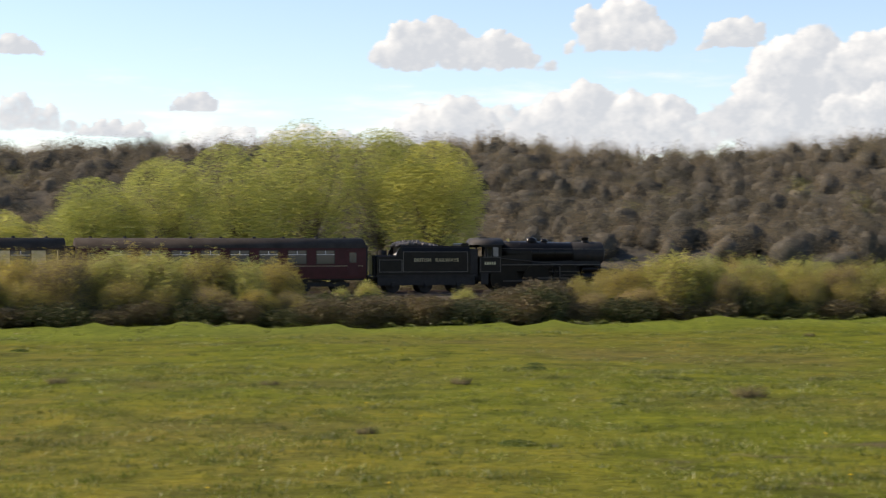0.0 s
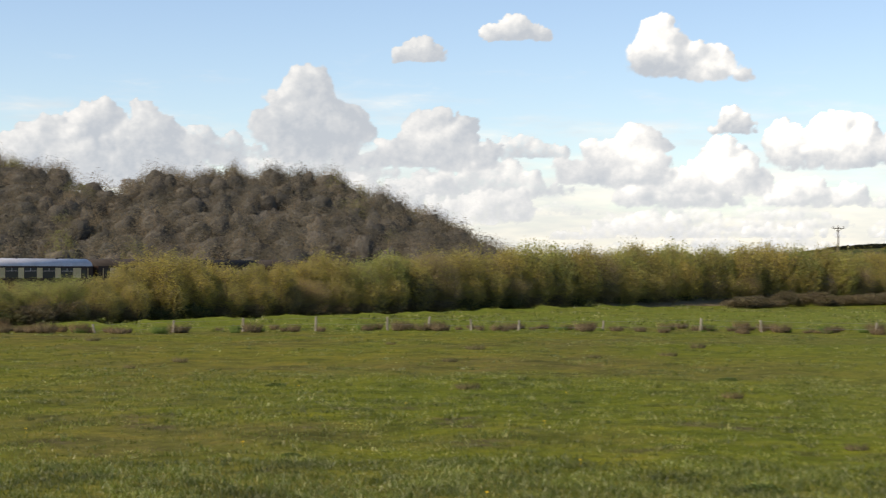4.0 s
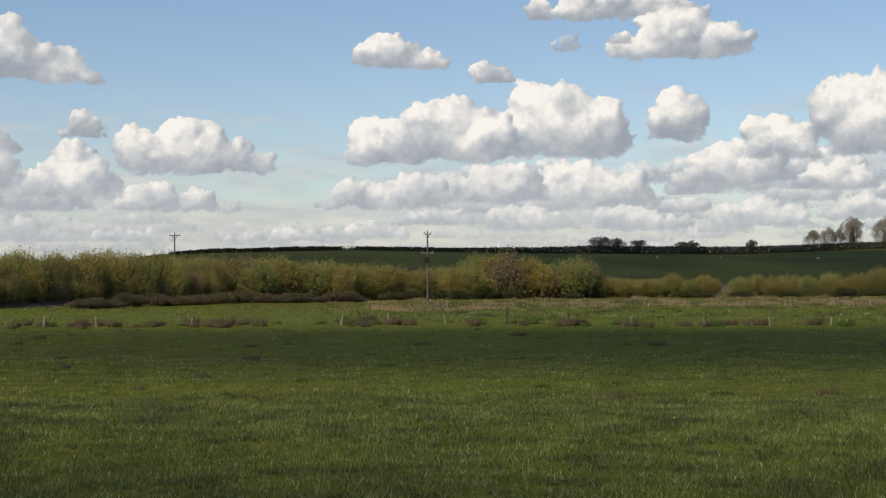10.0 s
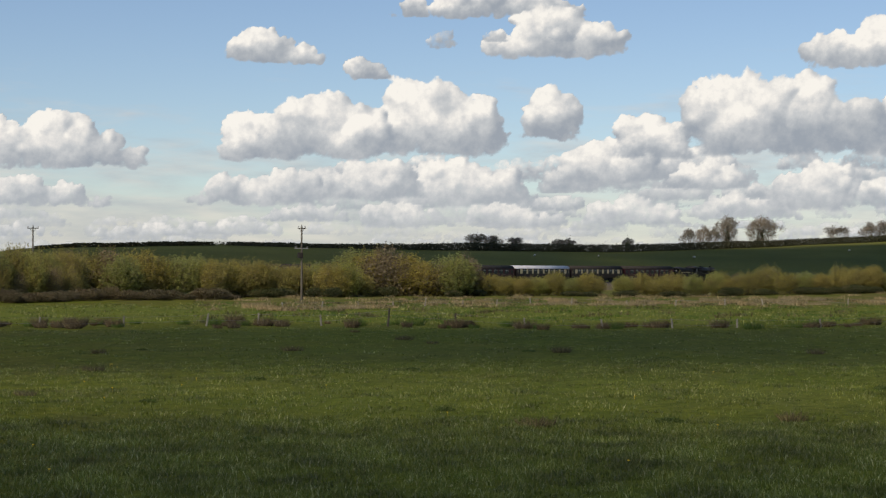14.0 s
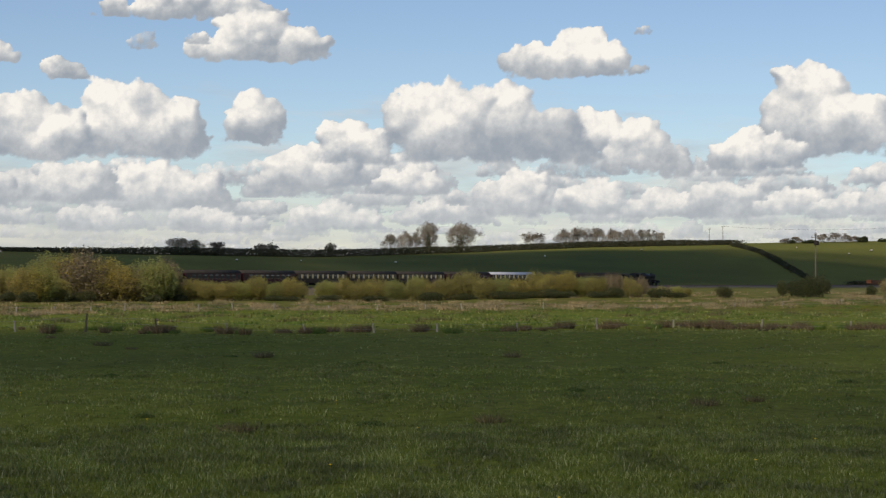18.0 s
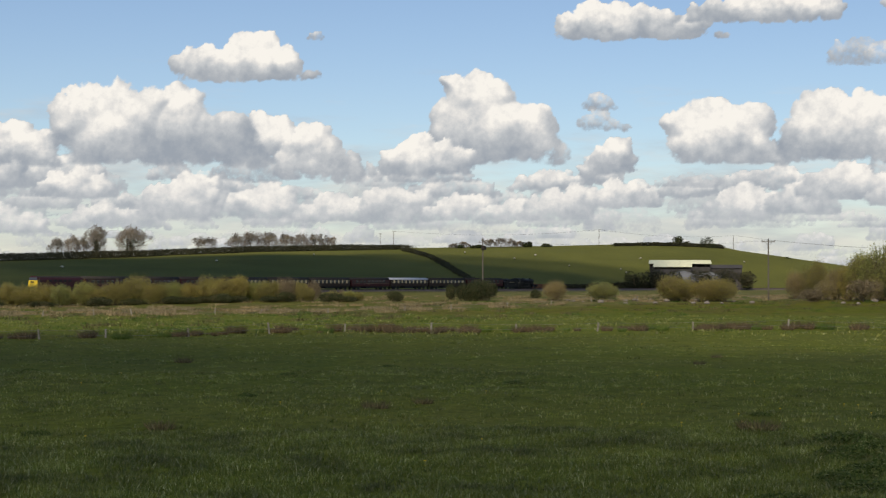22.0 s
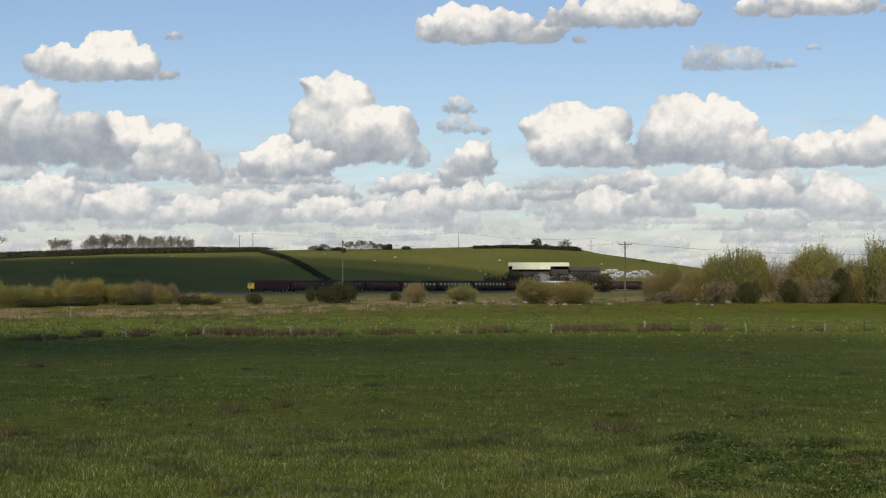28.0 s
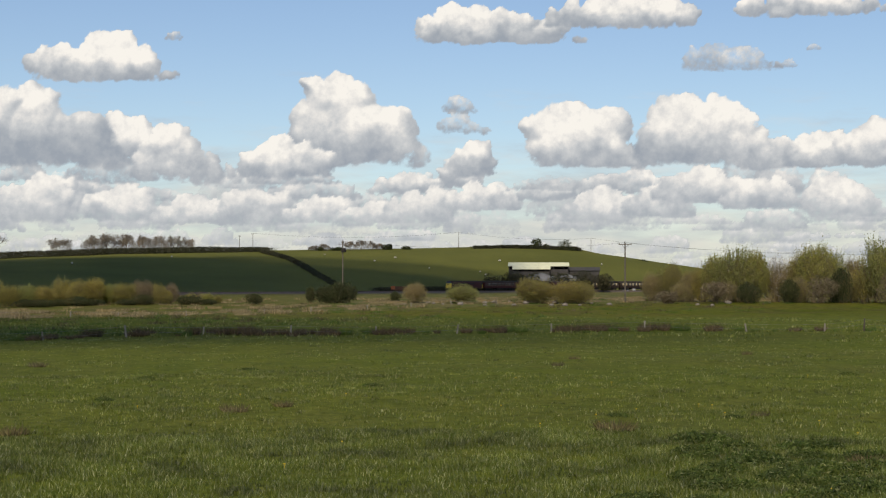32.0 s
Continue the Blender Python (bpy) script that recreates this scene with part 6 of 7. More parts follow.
for _b0, _d0, _w0, _h0, _k0 in [(94.4, 313, 5, 5.2, 7), (95.0, 312, 7, 6.6, 0), (95.7, 308, 5, 5.4, 8), (96.1, 306, 5, 6.2, 1), (96.6, 305, 8, 8.2, 3), (97.3, 303, 12, 9.4, 4), (97.9, 303, 6.5, 8.8, 3), (99.0, 309, 7, 7.5, 7),
                                (99.55, 304, 6.5, 9.0, 1), (100.0, 302, 9.5, 10.0, 3), (100.5, 305, 7, 8.6, 4), (101.2, 307, 7, 7.5, 8), (102.0, 299, 8.5, 10.8, 4), (102.9, 299, 8, 10.2, 0), (103.8, 302, 9, 9.5, 1), (98.55, 306, 6, 6.2, 8), (99.25, 300, 5.5, 4.6, 7), (101.0, 303, 6, 5.6, 7), (101.55, 300, 6, 6.0, 0), (102.45, 303, 6, 7.0, 3), (95.35, 305, 5, 3.6, 7), (96.95, 299, 5, 3.8, 8)]:
    _o = put(_k0, _b0, _d0, _w0 * 1.05, _h0 * 1.17)
    tagged(_o, "tall pale green sallow beyond the meadow" if _k0 not in (7, 8) else "tall leafless grey sallow beyond the meadow", "tree", "trees beyond the meadow")
leafy_tree(98.69, 306, 1.6, 9.0, 4.2, m_blossom, "blackthorn tree in white blossom", 2500, 0.11)
for _b0, _d0, _w0, _h0 in [(99.01, 297, 5.0, 4.6), (100.79, 295, 5.2, 6.6), (100.6, 297, 4.0, 5.0), (97.67, 294, 5.6, 4.0)]:
    tagged(put(5, _b0, _d0, _w0, _h0), "dark evergreen bush among the sallows", "shrub", "trees beyond the meadow")
for row in [(96.6, 293, 1.4, 3.6, 6.0), (100.0, 292, 1.4, 4.6, 7.0), (102.46, 290, 1.3, 5.0, 6.2), (94.88, 292, 0.8, 2.6, 4.2)]:
    leafy_tree(*row, m_twig, "leafless brown thorn bush at the meadow edge", 3500, 0.11, 0.0)
for _b0, _w0, _h0 in [(83.15, 6.0, 3.6), (83.6, 6.4, 4.2)]:
    tagged(put(6, _b0, 292, _w0, _h0), "dense dark thorn bush round a power pole", "shrub", "shrubs along the railway")
for row in [(88.9, 672, 3.6, 6.2, 9), (89.6, 674, 3.8, 6.4, 10), (90.3, 672, 3.8, 5.6, 9), (91.2, 672, 3.8, 6.0, 10), (92.0, 674, 3.8, 6.4, 10), (92.7, 676, 3.6, 5.6, 9)]:
    leafy_tree(*row, m_far_hedge, "dark scrub bush before the farm sheds", 2600, 0.28, 0.0)
for _b0, _d0, _w0, _h0 in [(82.50, 300, 2.8, 3.0), (80.54, 290, 4.2, 2.2), (85.45, 305, 2.6, 2.2)]:
    tagged(put(5, _b0, _d0, _w0, _h0), "small dark bush beside the railway", "shrub", "shrubs along the railway")
for _b0, _d0, _h0, _w0, _k0 in [(86.14, 290, 3.9, 5.6, 8), (87.78, 290, 3.9, 7.4, 4), (90.15, 292, 5.0, 7.5, 0), (90.5, 294, 4.6, 7.5, 1), (91.5, 292, 4.6, 8, 2), (91.9, 293, 4.4, 8, 0)]:
    put(_k0, _b0, _d0, _w0, _h0)


def far_hedge(name, rows, label, thick=2.5):
    """A hedge along (bearing, distance, height) rows, one clipped line of small leaf pieces."""
    rng = np.random.default_rng(len(rows))
    pts = []
    for (b0, d0, h0), (b1, d1, h1) in zip(rows, rows[1:]):
        a, c = place(b0, d0), place(b1, d1)
        n = int((c - a).length * 200)
        u = rng.random(n)
        x, y = a.x + (c.x - a.x) * u + rng.normal(size=n) * thick * 0.4, a.y + (c.y - a.y) * u + rng.normal(size=n) * thick * 0.4
        hh = (h0 + (h1 - h0) * u) * (0.9 + 0.12 * np.sin(u * 37 + b0) * np.sin(u * 11))
        pts.append(np.stack([x, y, land(x, y) - 1.2 + rng.random(n) ** 0.95 * (hh + 1.2)], -1))
    v, f = spray(rng, np.concatenate(pts), 0.36)
    return tagged(new(name, mesh_of(name, v, f, m_far_hedge)), label, "hedge", "field hedges on the ridge", kind="stuff")


far_hedge("ridge_hedge", [(46.5, 600, 1.2), (48, 610, 1.6), (52.4, 630, 1.6)], "thin dark hedge along the ridge crest")
far_hedge("ridge_hedge", [(53.0, 640, 1.4), (57.5, 668, 1.8), (61, 690, 3.3), (64, 715, 3.5), (67, 740, 3.4), (70, 765, 3.4), (73, 790, 3.0), (76, 812, 3.0), (79, 835, 2.9), (80.9, 850, 2.4)], "thick dark field hedge along the ridge", 9.0)
far_hedge("slope_hedge", [(80.9, 830, 1.8), (81.9, 775, 1.2), (82.7, 715, 1.1), (83.4, 665, 1.0)], "dark hedge running down the hillside", 2.2)
far_hedge("ridge_hedge", [(88.2, 890, 1.6), (90.2, 900, 2.0), (91.9, 903, 2.0)], "brown hedge along the hill top")
far_hedge("lineside_hedge", [(84.8, 640, 1.6), (87.0, 665, 2.0), (89.0, 680, 3.5), (90.2, 684, 3.0)], "dark scrub beside the railway", 4.0)

# ---- farm sheds ----
m_cream_roof = plain("cream_sheet_roof", (0.80, 0.80, 0.52), (0.70, 0.70, 0.45), 0.4, 0.6)
m_shed_dark = plain("dark_cladding", (0.075, 0.068, 0.06), (0.045, 0.042, 0.037), 0.5, 0.85)
m_shed_grey = plain("grey_sheet", (0.24, 0.25, 0.26), (0.17, 0.175, 0.18), 0.5, 0.7)
m_moss_roof = plain("mossy_roof", (0.16, 0.17, 0.11), (0.10, 0.11, 0.07), 0.5, 0.85)


def shed(bearing, dist, base, length, depth, eaves, ridge, wall_mat, roof_mat, label, turn=0.0, posts=0):
    p = place(bearing, dist)
    ob = tagged(new("farm_shed"), label, "shed", "farm sheds below the hill")
    ob.matrix_basis = Matrix.Translation((p.x, p.y, base)) @ Matrix.Rotation(radians(-bearing + turn), 4, "Z")
    hl, hd = length / 2, depth / 2
    low = float(land(p.x, p.y)) - base - 1.0
    part("back_wall", boxes((-hl, hl, hd - 0.2, hd, low, eaves)), wall_mat, ob)
    part("front_wall", boxes((-hl, hl, -hd, -hd + 0.2, low, eaves * (0.72 if posts else 1.0))), wall_mat, ob)
    for s in (-1, 1):
        bm = bmesh.new()
        x0, x1 = sorted((s * hl, s * (hl - 0.2)))
        ring = [(-hd, low), (hd, low), (hd, eaves), (0, ridge), (-hd, eaves)]
        a = [bm.verts.new((x0, y, z)) for y, z in ring]
        b = [bm.verts.new((x1, y, z)) for y, z in ring]
        bm.faces.new(a)
        bm.faces.new(b[::-1])
        for i in range(5):
            bm.faces.new((a[i], a[(i + 1) % 5], b[(i + 1) % 5], b[i]))
        bmesh.ops.recalc_face_normals(bm, faces=bm.faces)
        part("gable", bm, wall_mat, ob)
        n = max(3, int(length / 4))
        for k in range(n):
            x0, x1 = -hl - 0.3 + (length + 0.6) * k / n, -hl - 0.3 + (length + 0.6) * (k + 1) / n - 0.04
            bm = bmesh.new()
            q = [(x0, s * (hd + 0.4), eaves - 0.1), (x1, s * (hd + 0.4), eaves - 0.1), (x1, 0, ridge), (x0, 0, ridge)]
            lo = [bm.verts.new(v) for v in q]
            hi = [bm.verts.new((v[0], v[1], v[2] + 0.12)) for v in q]
            bm.faces.new(lo)
            bm.faces.new(hi[::-1])
            for i in range(4):
                bm.faces.new((lo[i], lo[(i + 1) % 4], hi[(i + 1) % 4], hi[i]))
            bmesh.ops.recalc_face_normals(bm, faces=bm.faces)
            part("roof_panel", bm, roof_mat, ob)
    for k in range(posts):
        x = -hl + length * (k + 0.5) / posts
        part("post", boxes((x - 0.12, x + 0.12, -hd - 0.05, -hd + 0.2, 0, eaves)), m_shed_dark, ob)
    return ob


shed(90.45, 704, 7.4, 25.5, 12, 5.0, 6.5, m_shed_dark, m_cream_roof, "long open barn with a cream sheet roof", 0, 6)
shed(90.2, 694, 7.4, 15.5, 7, 3.6, 4.9, m_shed_dark, m_cream_roof, "low cream-roofed lean-to before the long barn", 0, 4)
shed(91.75, 712, 7.4, 20, 11, 3.2, 4.6, m_shed_dark, m_shed_dark, "low dark timber barn beside the cream-roofed one")
shed(90.55, 690, 5.0, 10, 11, 2.8, 4.6, m_shed_grey, m_moss_roof, "small grey sheet shed with a mossy roof", 90)
shed(91.45, 690, 5.0, 9, 11, 2.4, 4.0, m_shed_grey, m_moss_roof, "small grey sheet shed with a mossy roof", 90)

m_orange = plain("orange_paint", (0.62, 0.16, 0.035), (0.45, 0.11, 0.03), 1.0, 0.5)
m_rust = plain("rusty_steel", (0.17, 0.075, 0.035), (0.10, 0.045, 0.025), 1.0, 0.85)


def farm_trailer(bearing, dist):
    """A high-sided rusty tipping trailer with an orange tailboard."""
    p = place(bearing, dist)
    ob = tagged(new("farm_trailer"), "rusty brown farm trailer with a bright orange tailboard", "trailer")
    ob.matrix_basis = Matrix.Translation((p.x, p.y, float(land(p.x, p.y)))) @ Matrix.Rotation(radians(-bearing), 4, "Z")
    part("chassis", boxes((-3.4, 3.8, -0.5, 0.5, 0.75, 0.95), (3.8, 5.0, -0.08, 0.08, 0.7, 0.85)), m_soot, ob)
    part("floor", boxes((-3.4, 3.4, -1.2, 1.2, 0.95, 1.05)), m_rust, ob)
    for y in (-1.2, 1.14):
        part("side_board", boxes((-3.4, 3.4, y, y + 0.06, 1.05, 2.5), *[(x, x + 0.08, y - 0.04, y + 0.1, 1.0, 2.55) for x in (-2.4, -0.9, 0.8, 2.3)]), m_rust, ob)
        for x in (-1.2, 0.1):
            part("wheel", lathe(bmesh.new(), [(-0.16, 0.3), (-0.16, 0.46), (-0.12, 0.5), (0.12, 0.5), (0.16, 0.46), (0.16, 0.3)], ((x, y * 0.85, 0.5), (0, 1, 0), (0, 0, 1)), 16), m_soot, ob)
    part("tailboard", boxes((-3.5, -3.42, -1.2, 1.2, 0.95, 2.6), (-3.5, -2.0, -1.22, -1.2, 1.4, 2.6)), m_orange, ob, "bright orange tailboard")
    part("headboard", boxes((3.42, 3.48, -1.2, 1.2, 0.95, 2.8)), m_rust, ob)
    return ob


farm_trailer(85.62, float(track_dist(85.62)) + 16)

# ---- sheep ----
m_wool = plain("wool", (0.68, 0.64, 0.55), (0.55, 0.51, 0.43), 4.0, 0.95, grain=0.8, depth=0.03)


def sheep(bearing, dist, turn):
    p = place(bearing, dist)
    ob = tagged(new("sheep"), "white sheep grazing on the hill pasture", "sheep", "sheep on the hill")
    ob.matrix_basis = Matrix.Translation((p.x, p.y, float(land(p.x, p.y)))) @ Matrix.Rotation(radians(turn), 4, "Z")
    v, f = BALLS[2]
    d = lumps(v * 2, 1.0, bearing, 0.12)
    part("body", mesh_of("body", (v + v * d[:, None]) * np.array([0.6, 0.32, 0.33]) + np.array([0, 0, 0.66]), f, m_wool, True), m_wool, ob)
    part("head", mesh_of("head", v * np.array([0.2, 0.1, 0.12]) + np.array([0.72, 0, 0.62]), f, m_wool, True), m_wool, ob)
    for x in (-0.35, 0.35):
        for y in (-0.16, 0.16):
            part("leg", tube(bmesh.new(), (x, y, -0.05), (x, y, 0.45), 0.05, 0.06, 6), m_soot, ob)
    return ob


for _b0, _d0, _t0 in [(82.98, 815, 10), (85.45, 812, 120), (84.72, 790, 40), (86.63, 770, 200), (89.10, 820, 80), (88.41, 772, 20), (88.61, 760, 150), (92.64, 845, 30), (63.63, 640, 60), (65.85, 655, 15),
                      (69.15, 660, 100), (74.36, 715, 45), (77.71, 770, 170)]:
    sheep(_b0, _d0, _t0)

for _o in BUSHES:
    for _c in list(_o.children_recursive) + [_o]:
        bpy.data.objects.remove(_c)


# ---- rubble by the railway ----
m_stone = plain("pale_stone", (0.27, 0.235, 0.185), (0.18, 0.155, 0.12), 1.5, 0.9, grain=0.6, depth=0.03)
_rr = np.random.default_rng(8)
for _k in range(20):
    _p = place(_rr.uniform(85.5, 97.5), _rr.uniform(275, 300))
    _v, _f = BALLS[2]
    _s = _rr.uniform(0.25, 0.65)
    _q = _v * np.array([_s * _rr.uniform(1, 2.2), _s, _s * 0.6])
    _q = _q + _v * lumps(_v * 2, 1.0, _k, 0.25 * _s)[:, None]
    _o = tagged(new("boulder", mesh_of("boulder", _q, _f, m_stone)), "pale rounded boulder dumped on rough ground", "stone", "boulders by the railway")
    _o.location = (_p.x, _p.y, float(land(_p.x, _p.y)) + _s * 0.3)

# ---- grass ----
# the palest stop paints glints onto a few blades
m_blade = foliage("grass_blades", [(0.0, (0.072, 0.108, 0.012)), (0.4, (0.120, 0.156, 0.020)), (0.72, (0.182, 0.208, 0.038)), (0.9, (0.25, 0.265, 0.085)), (1.0, (0.46, 0.47, 0.25))], gloss=0.6, glow=0.4, patch=0.45, deep=0.26)
m_blade.node_tree.nodes["Principled BSDF"].inputs["Roughness"].default_value = 0.5
m_rush = foliage("rush_blades", [(0.0, (0.055, 0.050, 0.020)), (0.5, (0.10, 0.090, 0.038)), (1.0, (0.20, 0.175, 0.085))], glow=0.2)
m_rush_red = foliage("dead_rush", [(0.0, (0.048, 0.037, 0.018)), (0.5, (0.092, 0.070, 0.035)), (0.85, (0.155, 0.12, 0.064)), (1.0, (0.30, 0.24, 0.145))], glow=0.2)
m_reed = foliage("pale_reed", [(0.0, (0.13, 0.105, 0.05)), (0.5, (0.22, 0.18, 0.095)), (1.0, (0.42, 0.35, 0.22))], glow=0.2)
m_dock = foliage("dock_leaves", [(0.0, (0.04, 0.085, 0.012)), (0.6, (0.075, 0.135, 0.02)), (1.0, (0.15, 0.21, 0.05))], glow=0.3)
m_nettle = foliage("nettle_leaves", [(0.0, (0.045, 0.08, 0.016)), (0.5, (0.085, 0.125, 0.026)), (0.85, (0.14, 0.18, 0.045)), (1.0, (0.30, 0.32, 0.15))], glow=0.35, patch=0.4, deep=0.2)
m_dandelion = plain("dandelion", (0.75, 0.52, 0.02), (0.65, 0.42, 0.02), 5.0, 0.7)


def blades(rng, x, y, hgt, wid, lean):
    """Single bent grass blades: two quads each, rooted in the ground."""
    n = len(x)
    z = land(x, y)
    a = rng.uniform(0, 2 * math.pi, n)
    side = np.stack([np.cos(a), np.sin(a), np.zeros(n)], -1) * wid[:, None]
    b = rng.uniform(0, 2 * math.pi, n)
    bend = np.stack([np.cos(b), np.sin(b), np.zeros(n)], -1) * (hgt * lean)[:, None]
    root = np.stack([x, y, z - 0.02], -1)
    mid = root + bend * 0.35 + np.stack([np.zeros(n), np.zeros(n), hgt * 0.6], -1)
    tip = root + bend + np.stack([np.zeros(n), np.zeros(n), hgt], -1)
    v = np.stack([root - side, root + side, mid + side * 0.7, mid - side * 0.7, tip], 1).reshape(-1, 3)
    k = np.arange(n)[:, None] * 5
    f = np.concatenate([k + [[0, 1, 2]], k + [[0, 2, 3]], k + [[3, 2, 4]]], 0)
    return v, f


def sow(rng, n, r0, r1, b0, b1, power=1.0):
    r = np.sqrt(r0 * r0 + (r1 * r1 - r0 * r0) * rng.random(n) ** power)
    b = np.radians(rng.uniform(b0, b1, n))
    return r * np.sin(b), r * np.cos(b)


def build_grass():
    rng = np.random.default_rng(77)
    for r0, r1, n, h, w, b0, b1 in ((19, 31, 70000, 0.10, 0.0085, 30, 80), (31, 48, 430000, 0.10, 0.0088, 6, 106), (48, 80, 270000, 0.09, 0.0115, -24, 106), (80, 132, 150000, 0.08, 0.018, -24, 106), (128, 215, 90000, 0.17, 0.036, -24, 106)):
        x, y = sow(rng, n, r0, r1, b0, b1)
        clump = np.sin(x * 0.8 + 3 * np.sin(y * 0.31)) * np.sin(y * 0.7 + 2 * np.sin(x * 0.23)) * 0.7
        # some of the blades stand in tufts, some in wide rank patches
        for part0, part1, per, wide, tall in ((0.0, 0.38, 22, 10 * w, 0.9), (0.38, 0.6, 160, 48 * w, 0.75)):
            i0, i1 = int(n * part0), int(n * part1)
            cx, cy = x[i0:i1:per], y[i0:i1:per]
            pick = rng.integers(0, len(cx), i1 - i0)
            x[i0:i1], y[i0:i1] = cx[pick] + rng.normal(size=i1 - i0) * wide, cy[pick] + rng.normal(size=i1 - i0) * wide
            clump[i0:i1] += tall * rng.uniform(0.3, 1.6, len(cx))[pick]
        hh = h * rng.uniform(0.45, 1.25, n) * np.maximum(1 + 0.5 * clump, 0.35)
        v, f = blades(rng, x, y, hh, w * rng.uniform(0.6, 1.3, n), rng.uniform(0.2, 0.9, n))
        tagged(new("meadow_grass", mesh_of("meadow_grass", v, f, m_blade)), "short tussocky meadow grass", "grass", kind="stuff")


build_grass()


def tussock(name, mat, n, h, w, spread, label, cat):
    rng = np.random.default_rng(n + int(h * 100))
    a = rng.uniform(0, 2 * math.pi, n)
    q = np.sqrt(rng.random(n)) * spread
    foot = np.stack([np.cos(a) * q, np.sin(a) * q, np.full(n, -0.05)], -1)
    tip = foot + np.stack([np.cos(a) * h * rng.uniform(0, 0.7, n), np.sin(a) * h * rng.uniform(0, 0.7, n), h * rng.uniform(0.5, 1.0, n)], -1)
    v, f = twig_fan(rng, foot, tip, w)
    ob = new(name, mesh_of(name, v, f, mat))
    return tagged(ob, label, cat, "tussocks in the meadow")


def leaf_clump(name, mat, n, h, leaf, spread, label, cat):
    """A low rank clump of broad leaves over short stems."""
    rng = np.random.default_rng(n + 5)
    a, q = rng.uniform(0, 2 * math.pi, n), np.sqrt(rng.random(n))
    top = h * (1 - 0.7 * q * q)
    c = np.stack([np.cos(a) * q * spread, np.sin(a) * q * spread, top * rng.uniform(0.25, 1.0, n)], -1)
    v, f = spray(rng, c, leaf, 0.3)
    v[:, 2] = np.maximum(v[:, 2], -0.03)
    return tagged(new(name, mesh_of(name, v, f, mat)), label, cat, "tussocks in the meadow")


def scatter(src, rows):
    rng = np.random.default_rng(len(rows) * 3 + 1)
    for b, d, s in rows:
        p = place(b, d)
        ob = copy_thing(src, Matrix.Translation((p.x, p.y, float(land(p.x, p.y)))) @ Matrix.Rotation(rng.uniform(0, 6), 4, "Z"))
        ob.scale = (s * rng.uniform(0.85, 1.3), s * rng.uniform(0.85, 1.3), s)
    bpy.data.objects.remove(src)


_r = np.random.default_rng(9)
_rows = []
_runs = np.random.default_rng(14).uniform(17, 104, 60)
for _k in range(340):
    _bb = float(_runs[_k % 60] + _r.normal() * 0.5) if _k % 2 else _r.uniform(17, 104)
    _rows.append((_bb, float(fence_dist(_bb)) + _r.normal() * 2.0 + 1.2, _r.choice([0.45, 0.6, 0.75, 0.9, 1.2])))
scatter(tussock("rush_tussock", m_rush_red, 220, 0.75, 0.02, 0.42, "brown dead rush tussock along the fence", "rush"), [q for k, q in enumerate(_rows) if k % 4])
scatter(tussock("rush_tussock", m_dock, 200, 0.6, 0.02, 0.42, "dark green rush tussock along the fence", "rush"), _rows[::4])
_rows = []
for _k in range(170):
    _bb = _r.uniform(53, 103)
    _rows.append((_bb, float(np.interp(_bb, [b for b, _ in _far], [d for _, d in _far])) + _r.uniform(-5, 34), _r.uniform(0.5, 1.5)))
scatter(tussock("reed_tussock", m_reed, 200, 0.55, 0.03, 1.1, "pale straw-coloured reed tussock in the wet meadow", "reed"), _rows)
scatter(leaf_clump("dock_clump", m_nettle, 620, 0.20, 0.042, 0.55, "rank green dock and nettle clump in the grass", "plant"),
        [(_r.uniform(-22, 104), _r.uniform(29, 95), _r.uniform(0.4, 0.9)) for _k in range(45)] + [(94, 33, 1.0), (97, 35, 1.2), (99, 37, 1.3), (101, 36, 1.3), (100, 33, 1.2), (98, 31, 1.1), (102, 40, 1.2)] + [(_r.uniform(95.5, 104) , _r.uniform(32, 46), _r.uniform(0.8, 1.5)) for _k in range(30)])
scatter(tussock("rush_clump", m_rush, 140, 0.42, 0.020, 0.40, "dry brown rush clump in the grass", "rush"),
        [(_r.uniform(-22, 104), _r.uniform(36, 118), _r.uniform(0.5, 1.1)) for _k in range(44)])


def reed_bed():
    """Dead reeds and rushes standing in clumps over the wet meadow."""
    rng = np.random.default_rng(31)
    for mat, n, lo, hi, h, w, label in ((m_reed, 30000, -8, 110, 0.38, 0.045, "pale dead reeds over the wet meadow"), (m_rush, 12000, -60, 50, 0.38, 0.04, "brown rushes over the wet meadow"),
                                        (m_dock, 18000, -75, 45, 0.26, 0.04, "green rushes over the wet meadow")):
        nc = n // 26
        b = rng.uniform(52, 105, nc)
        far = np.interp(b, [q for q, _ in _far], [q for _, q in _far])
        r = np.minimum(far + rng.uniform(lo, hi, nc), track_dist(b) - 8)
        keep = (r > fence_dist(b) + 3) & (value_noise(b * 1.3, r * 0.11) > 0.42)
        b, r = np.radians(b[keep]), r[keep]
        pick = rng.integers(0, len(b), n)
        x = r[pick] * np.sin(b[pick]) + rng.normal(size=n) * 0.55
        y = r[pick] * np.cos(b[pick]) + rng.normal(size=n) * 0.55
        v, f = blades(rng, x, y, h * rng.uniform(0.4, 1.3, n), w * rng.uniform(0.6, 1.3, n), rng.uniform(0.1, 0.8, n))
        tagged(new("reed_bed", mesh_of("reed_bed", v, f, mat)), label, "reeds", kind="stuff")


reed_bed()


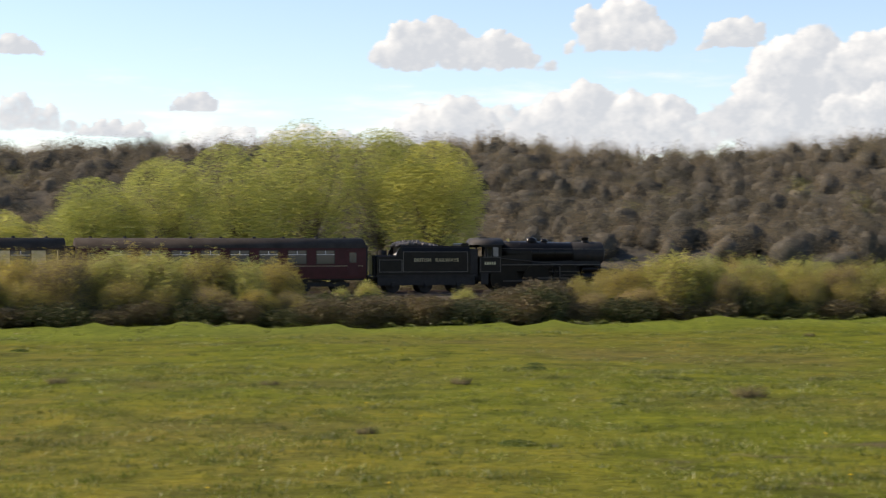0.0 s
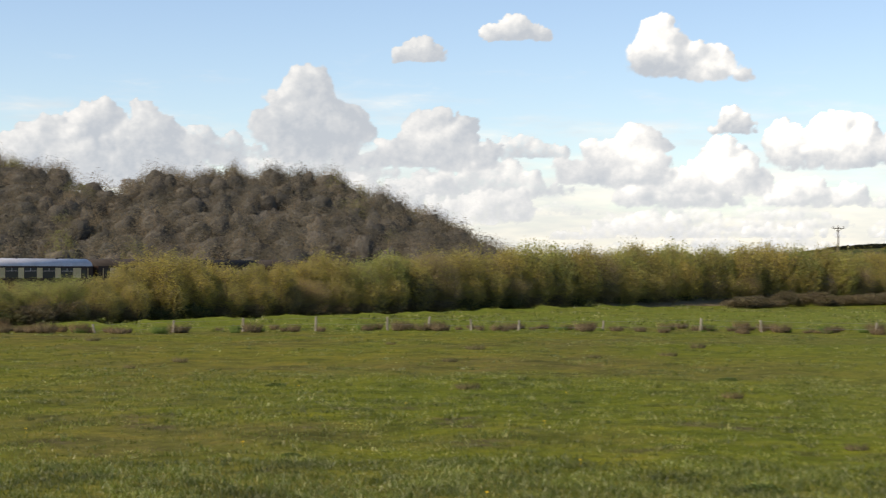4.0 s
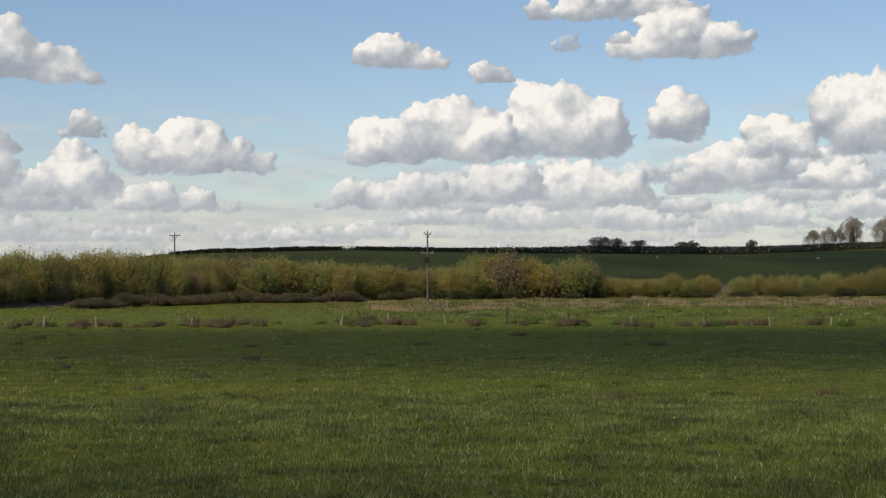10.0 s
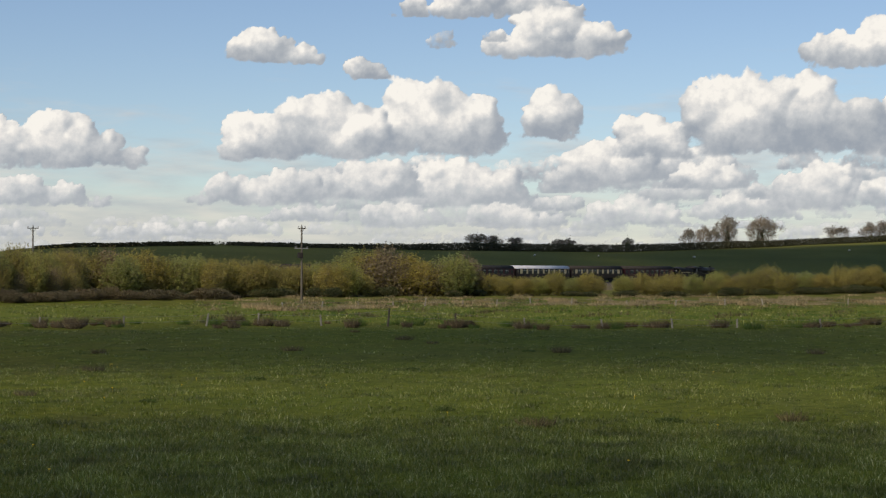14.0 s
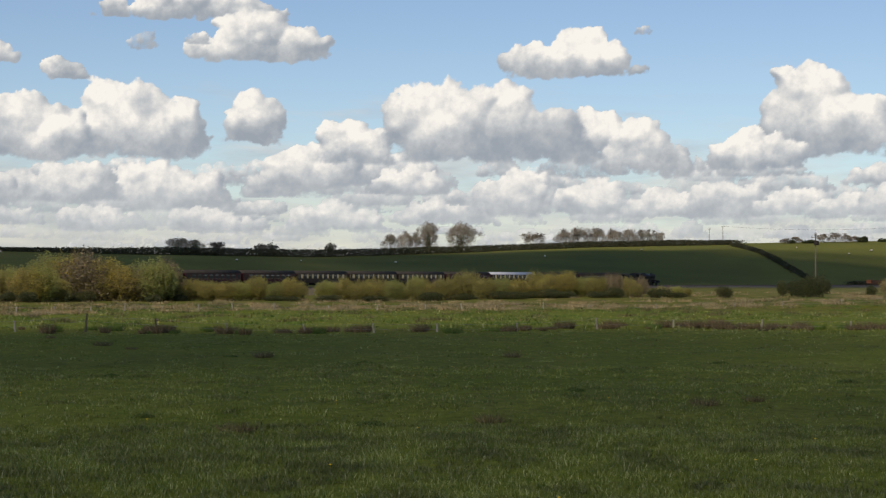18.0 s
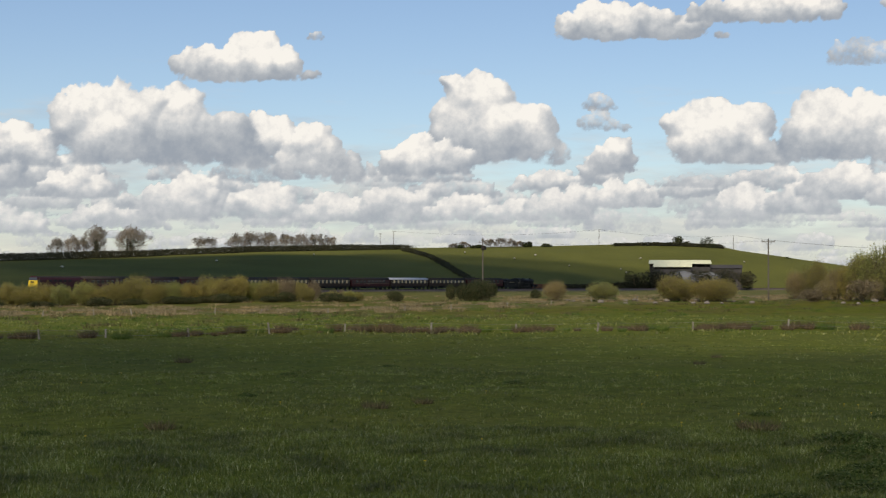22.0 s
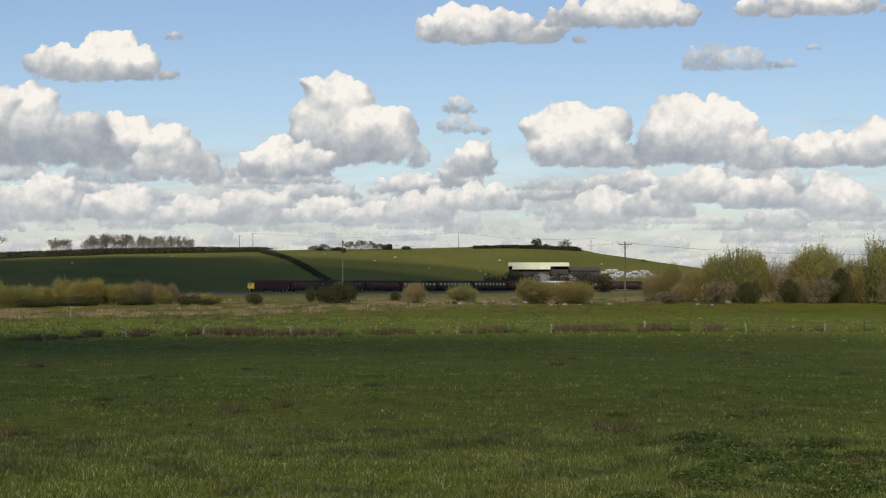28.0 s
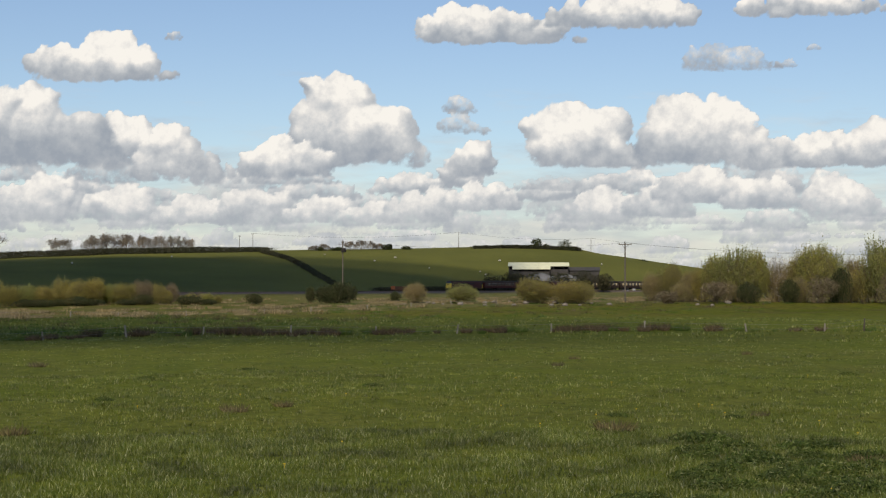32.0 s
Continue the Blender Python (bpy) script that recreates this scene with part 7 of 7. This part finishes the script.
def dandelions():
    rng = np.random.default_rng(4)
    bm = bmesh.new()
    tube(bm, (0, 0, -0.02), (0, 0, 0.12), 0.003, 0.003, 4)
    bmesh.ops.create_icosphere(bm, subdivisions=1, radius=0.035, matrix=Matrix.Translation((0, 0, 0.13)) @ Matrix.Diagonal((1, 1, 0.5, 1)))
    me = bpy.data.meshes.new("dandelion")
    bm.to_mesh(me)
    bm.free()
    me.materials.append(m_dandelion)
    for k in range(60):
        p = place(rng.uniform(-5, 103), rng.uniform(30, 80))
        ob = tagged(new("dandelion", me), "yellow dandelion flower in the grass", "flower", "dandelions in the meadow")
        ob.location = (p.x, p.y, float(land(p.x, p.y)))


dandelions()

# ---- clouds overhead that shade the field ----


def shade_cloud(bearing, dist, across, along, mat, height=1300.0):
    """A flat-bottomed cloud towards the sun whose shadow falls on the given spot."""
    rng = np.random.default_rng(int(bearing * 7 + dist))
    g = place(bearing, dist) + SUN_WAY * (height / SUN_WAY.z)
    bv, bf = BALLS[3]
    vs, fs, n = [], [], 0
    right, away = place(bearing + 90, 1.0), place(bearing, 1.0)
    for k in range(3):
        r = along * rng.uniform(0.42, 0.55)
        p = np.array(g + right * (k - 1) * 0.3 * across + away * rng.uniform(-0.15, 0.15) * along)
        q = bv * np.array([r, r, r * 0.3])
        q = q @ np.eye(3) + np.outer(bv @ np.array(right), np.array(right)) * max(0.0, across * 0.45 - r) + p
        q = q + bv * lumps(q, r * 0.8, rng.uniform(0, 9), r * 0.25)[:, None]
        vs.append(q)
        fs.append(bf + n)
        n += len(q)
    me = mesh_of("cloud", np.concatenate(vs), np.concatenate(fs), mat, True)
    ob = new("cloud", me)
    return tagged(ob, "grey-bottomed cumulus cloud drifting overhead", "cloud", "clouds in the sky")


# two long clouds whose shadows cross the meadow, and broad cloud over the hill
m_veil = overhead_cloud("thin_cloud", 0.19)
# rows: seconds, metres along the drift and aside from it
DRIFTING = [(shade_cloud(66, 93, 90, 60, m_cloud), 68, [(0.0, -20, 120), (4.5, -14, 55), (6.5, -10, 12), (9.0, 0, 0), (14.0, 14, -4), (20.0, 18, -14), (25.0, 22, -34), (32.0, 60, -40)]),
            (shade_cloud(77, 70, 96, 44, m_veil), 66, [(0.0, -114, 0), (14.0, -44, 0), (18.0, -10, 0), (21.0, 3, 0), (28.0, 50, 0), (32.0, 66, 0)]),
            (shade_cloud(80, 30, 124, 84, m_veil), 62, [(0.0, -120, 0), (14.0, -39, 0), (18.0, -33, 0), (21.0, -12, 0), (25.0, 16, 0), (28.0, 56, 0), (32.0, 150, 0)])]
m_bank_cloud = overhead_cloud("dense_cloud", 0.34)
shade_cloud(62, 660, 420, 300, m_bank_cloud)
shade_cloud(78.5, 700, 160, 210, m_bank_cloud)


def motions():
    on_track(LOCO, 0.0, (-2.4, -9.5))
    on_track(TENDER, 11.75, (-1.3, -6.0))
    for k, c in enumerate(COACHES):
        on_track(c, 19.75 + 9.95 + 20.4 * k, (6.9, -6.9))
    for k, p in enumerate(STEAM):
        drift(p, k)
    # the clouds overhead drift away over the railway and their shadows with them
    for c, way, rows in DRIFTING:
        walk(c, [(t, Matrix.Translation(place(way, gone) + place(way + 90, aside))) for t, gone, aside in rows])
    on_track(DIESEL, 19.75 + 20.4 * 10 + 9.6, (5.8, -5.8))


motions()
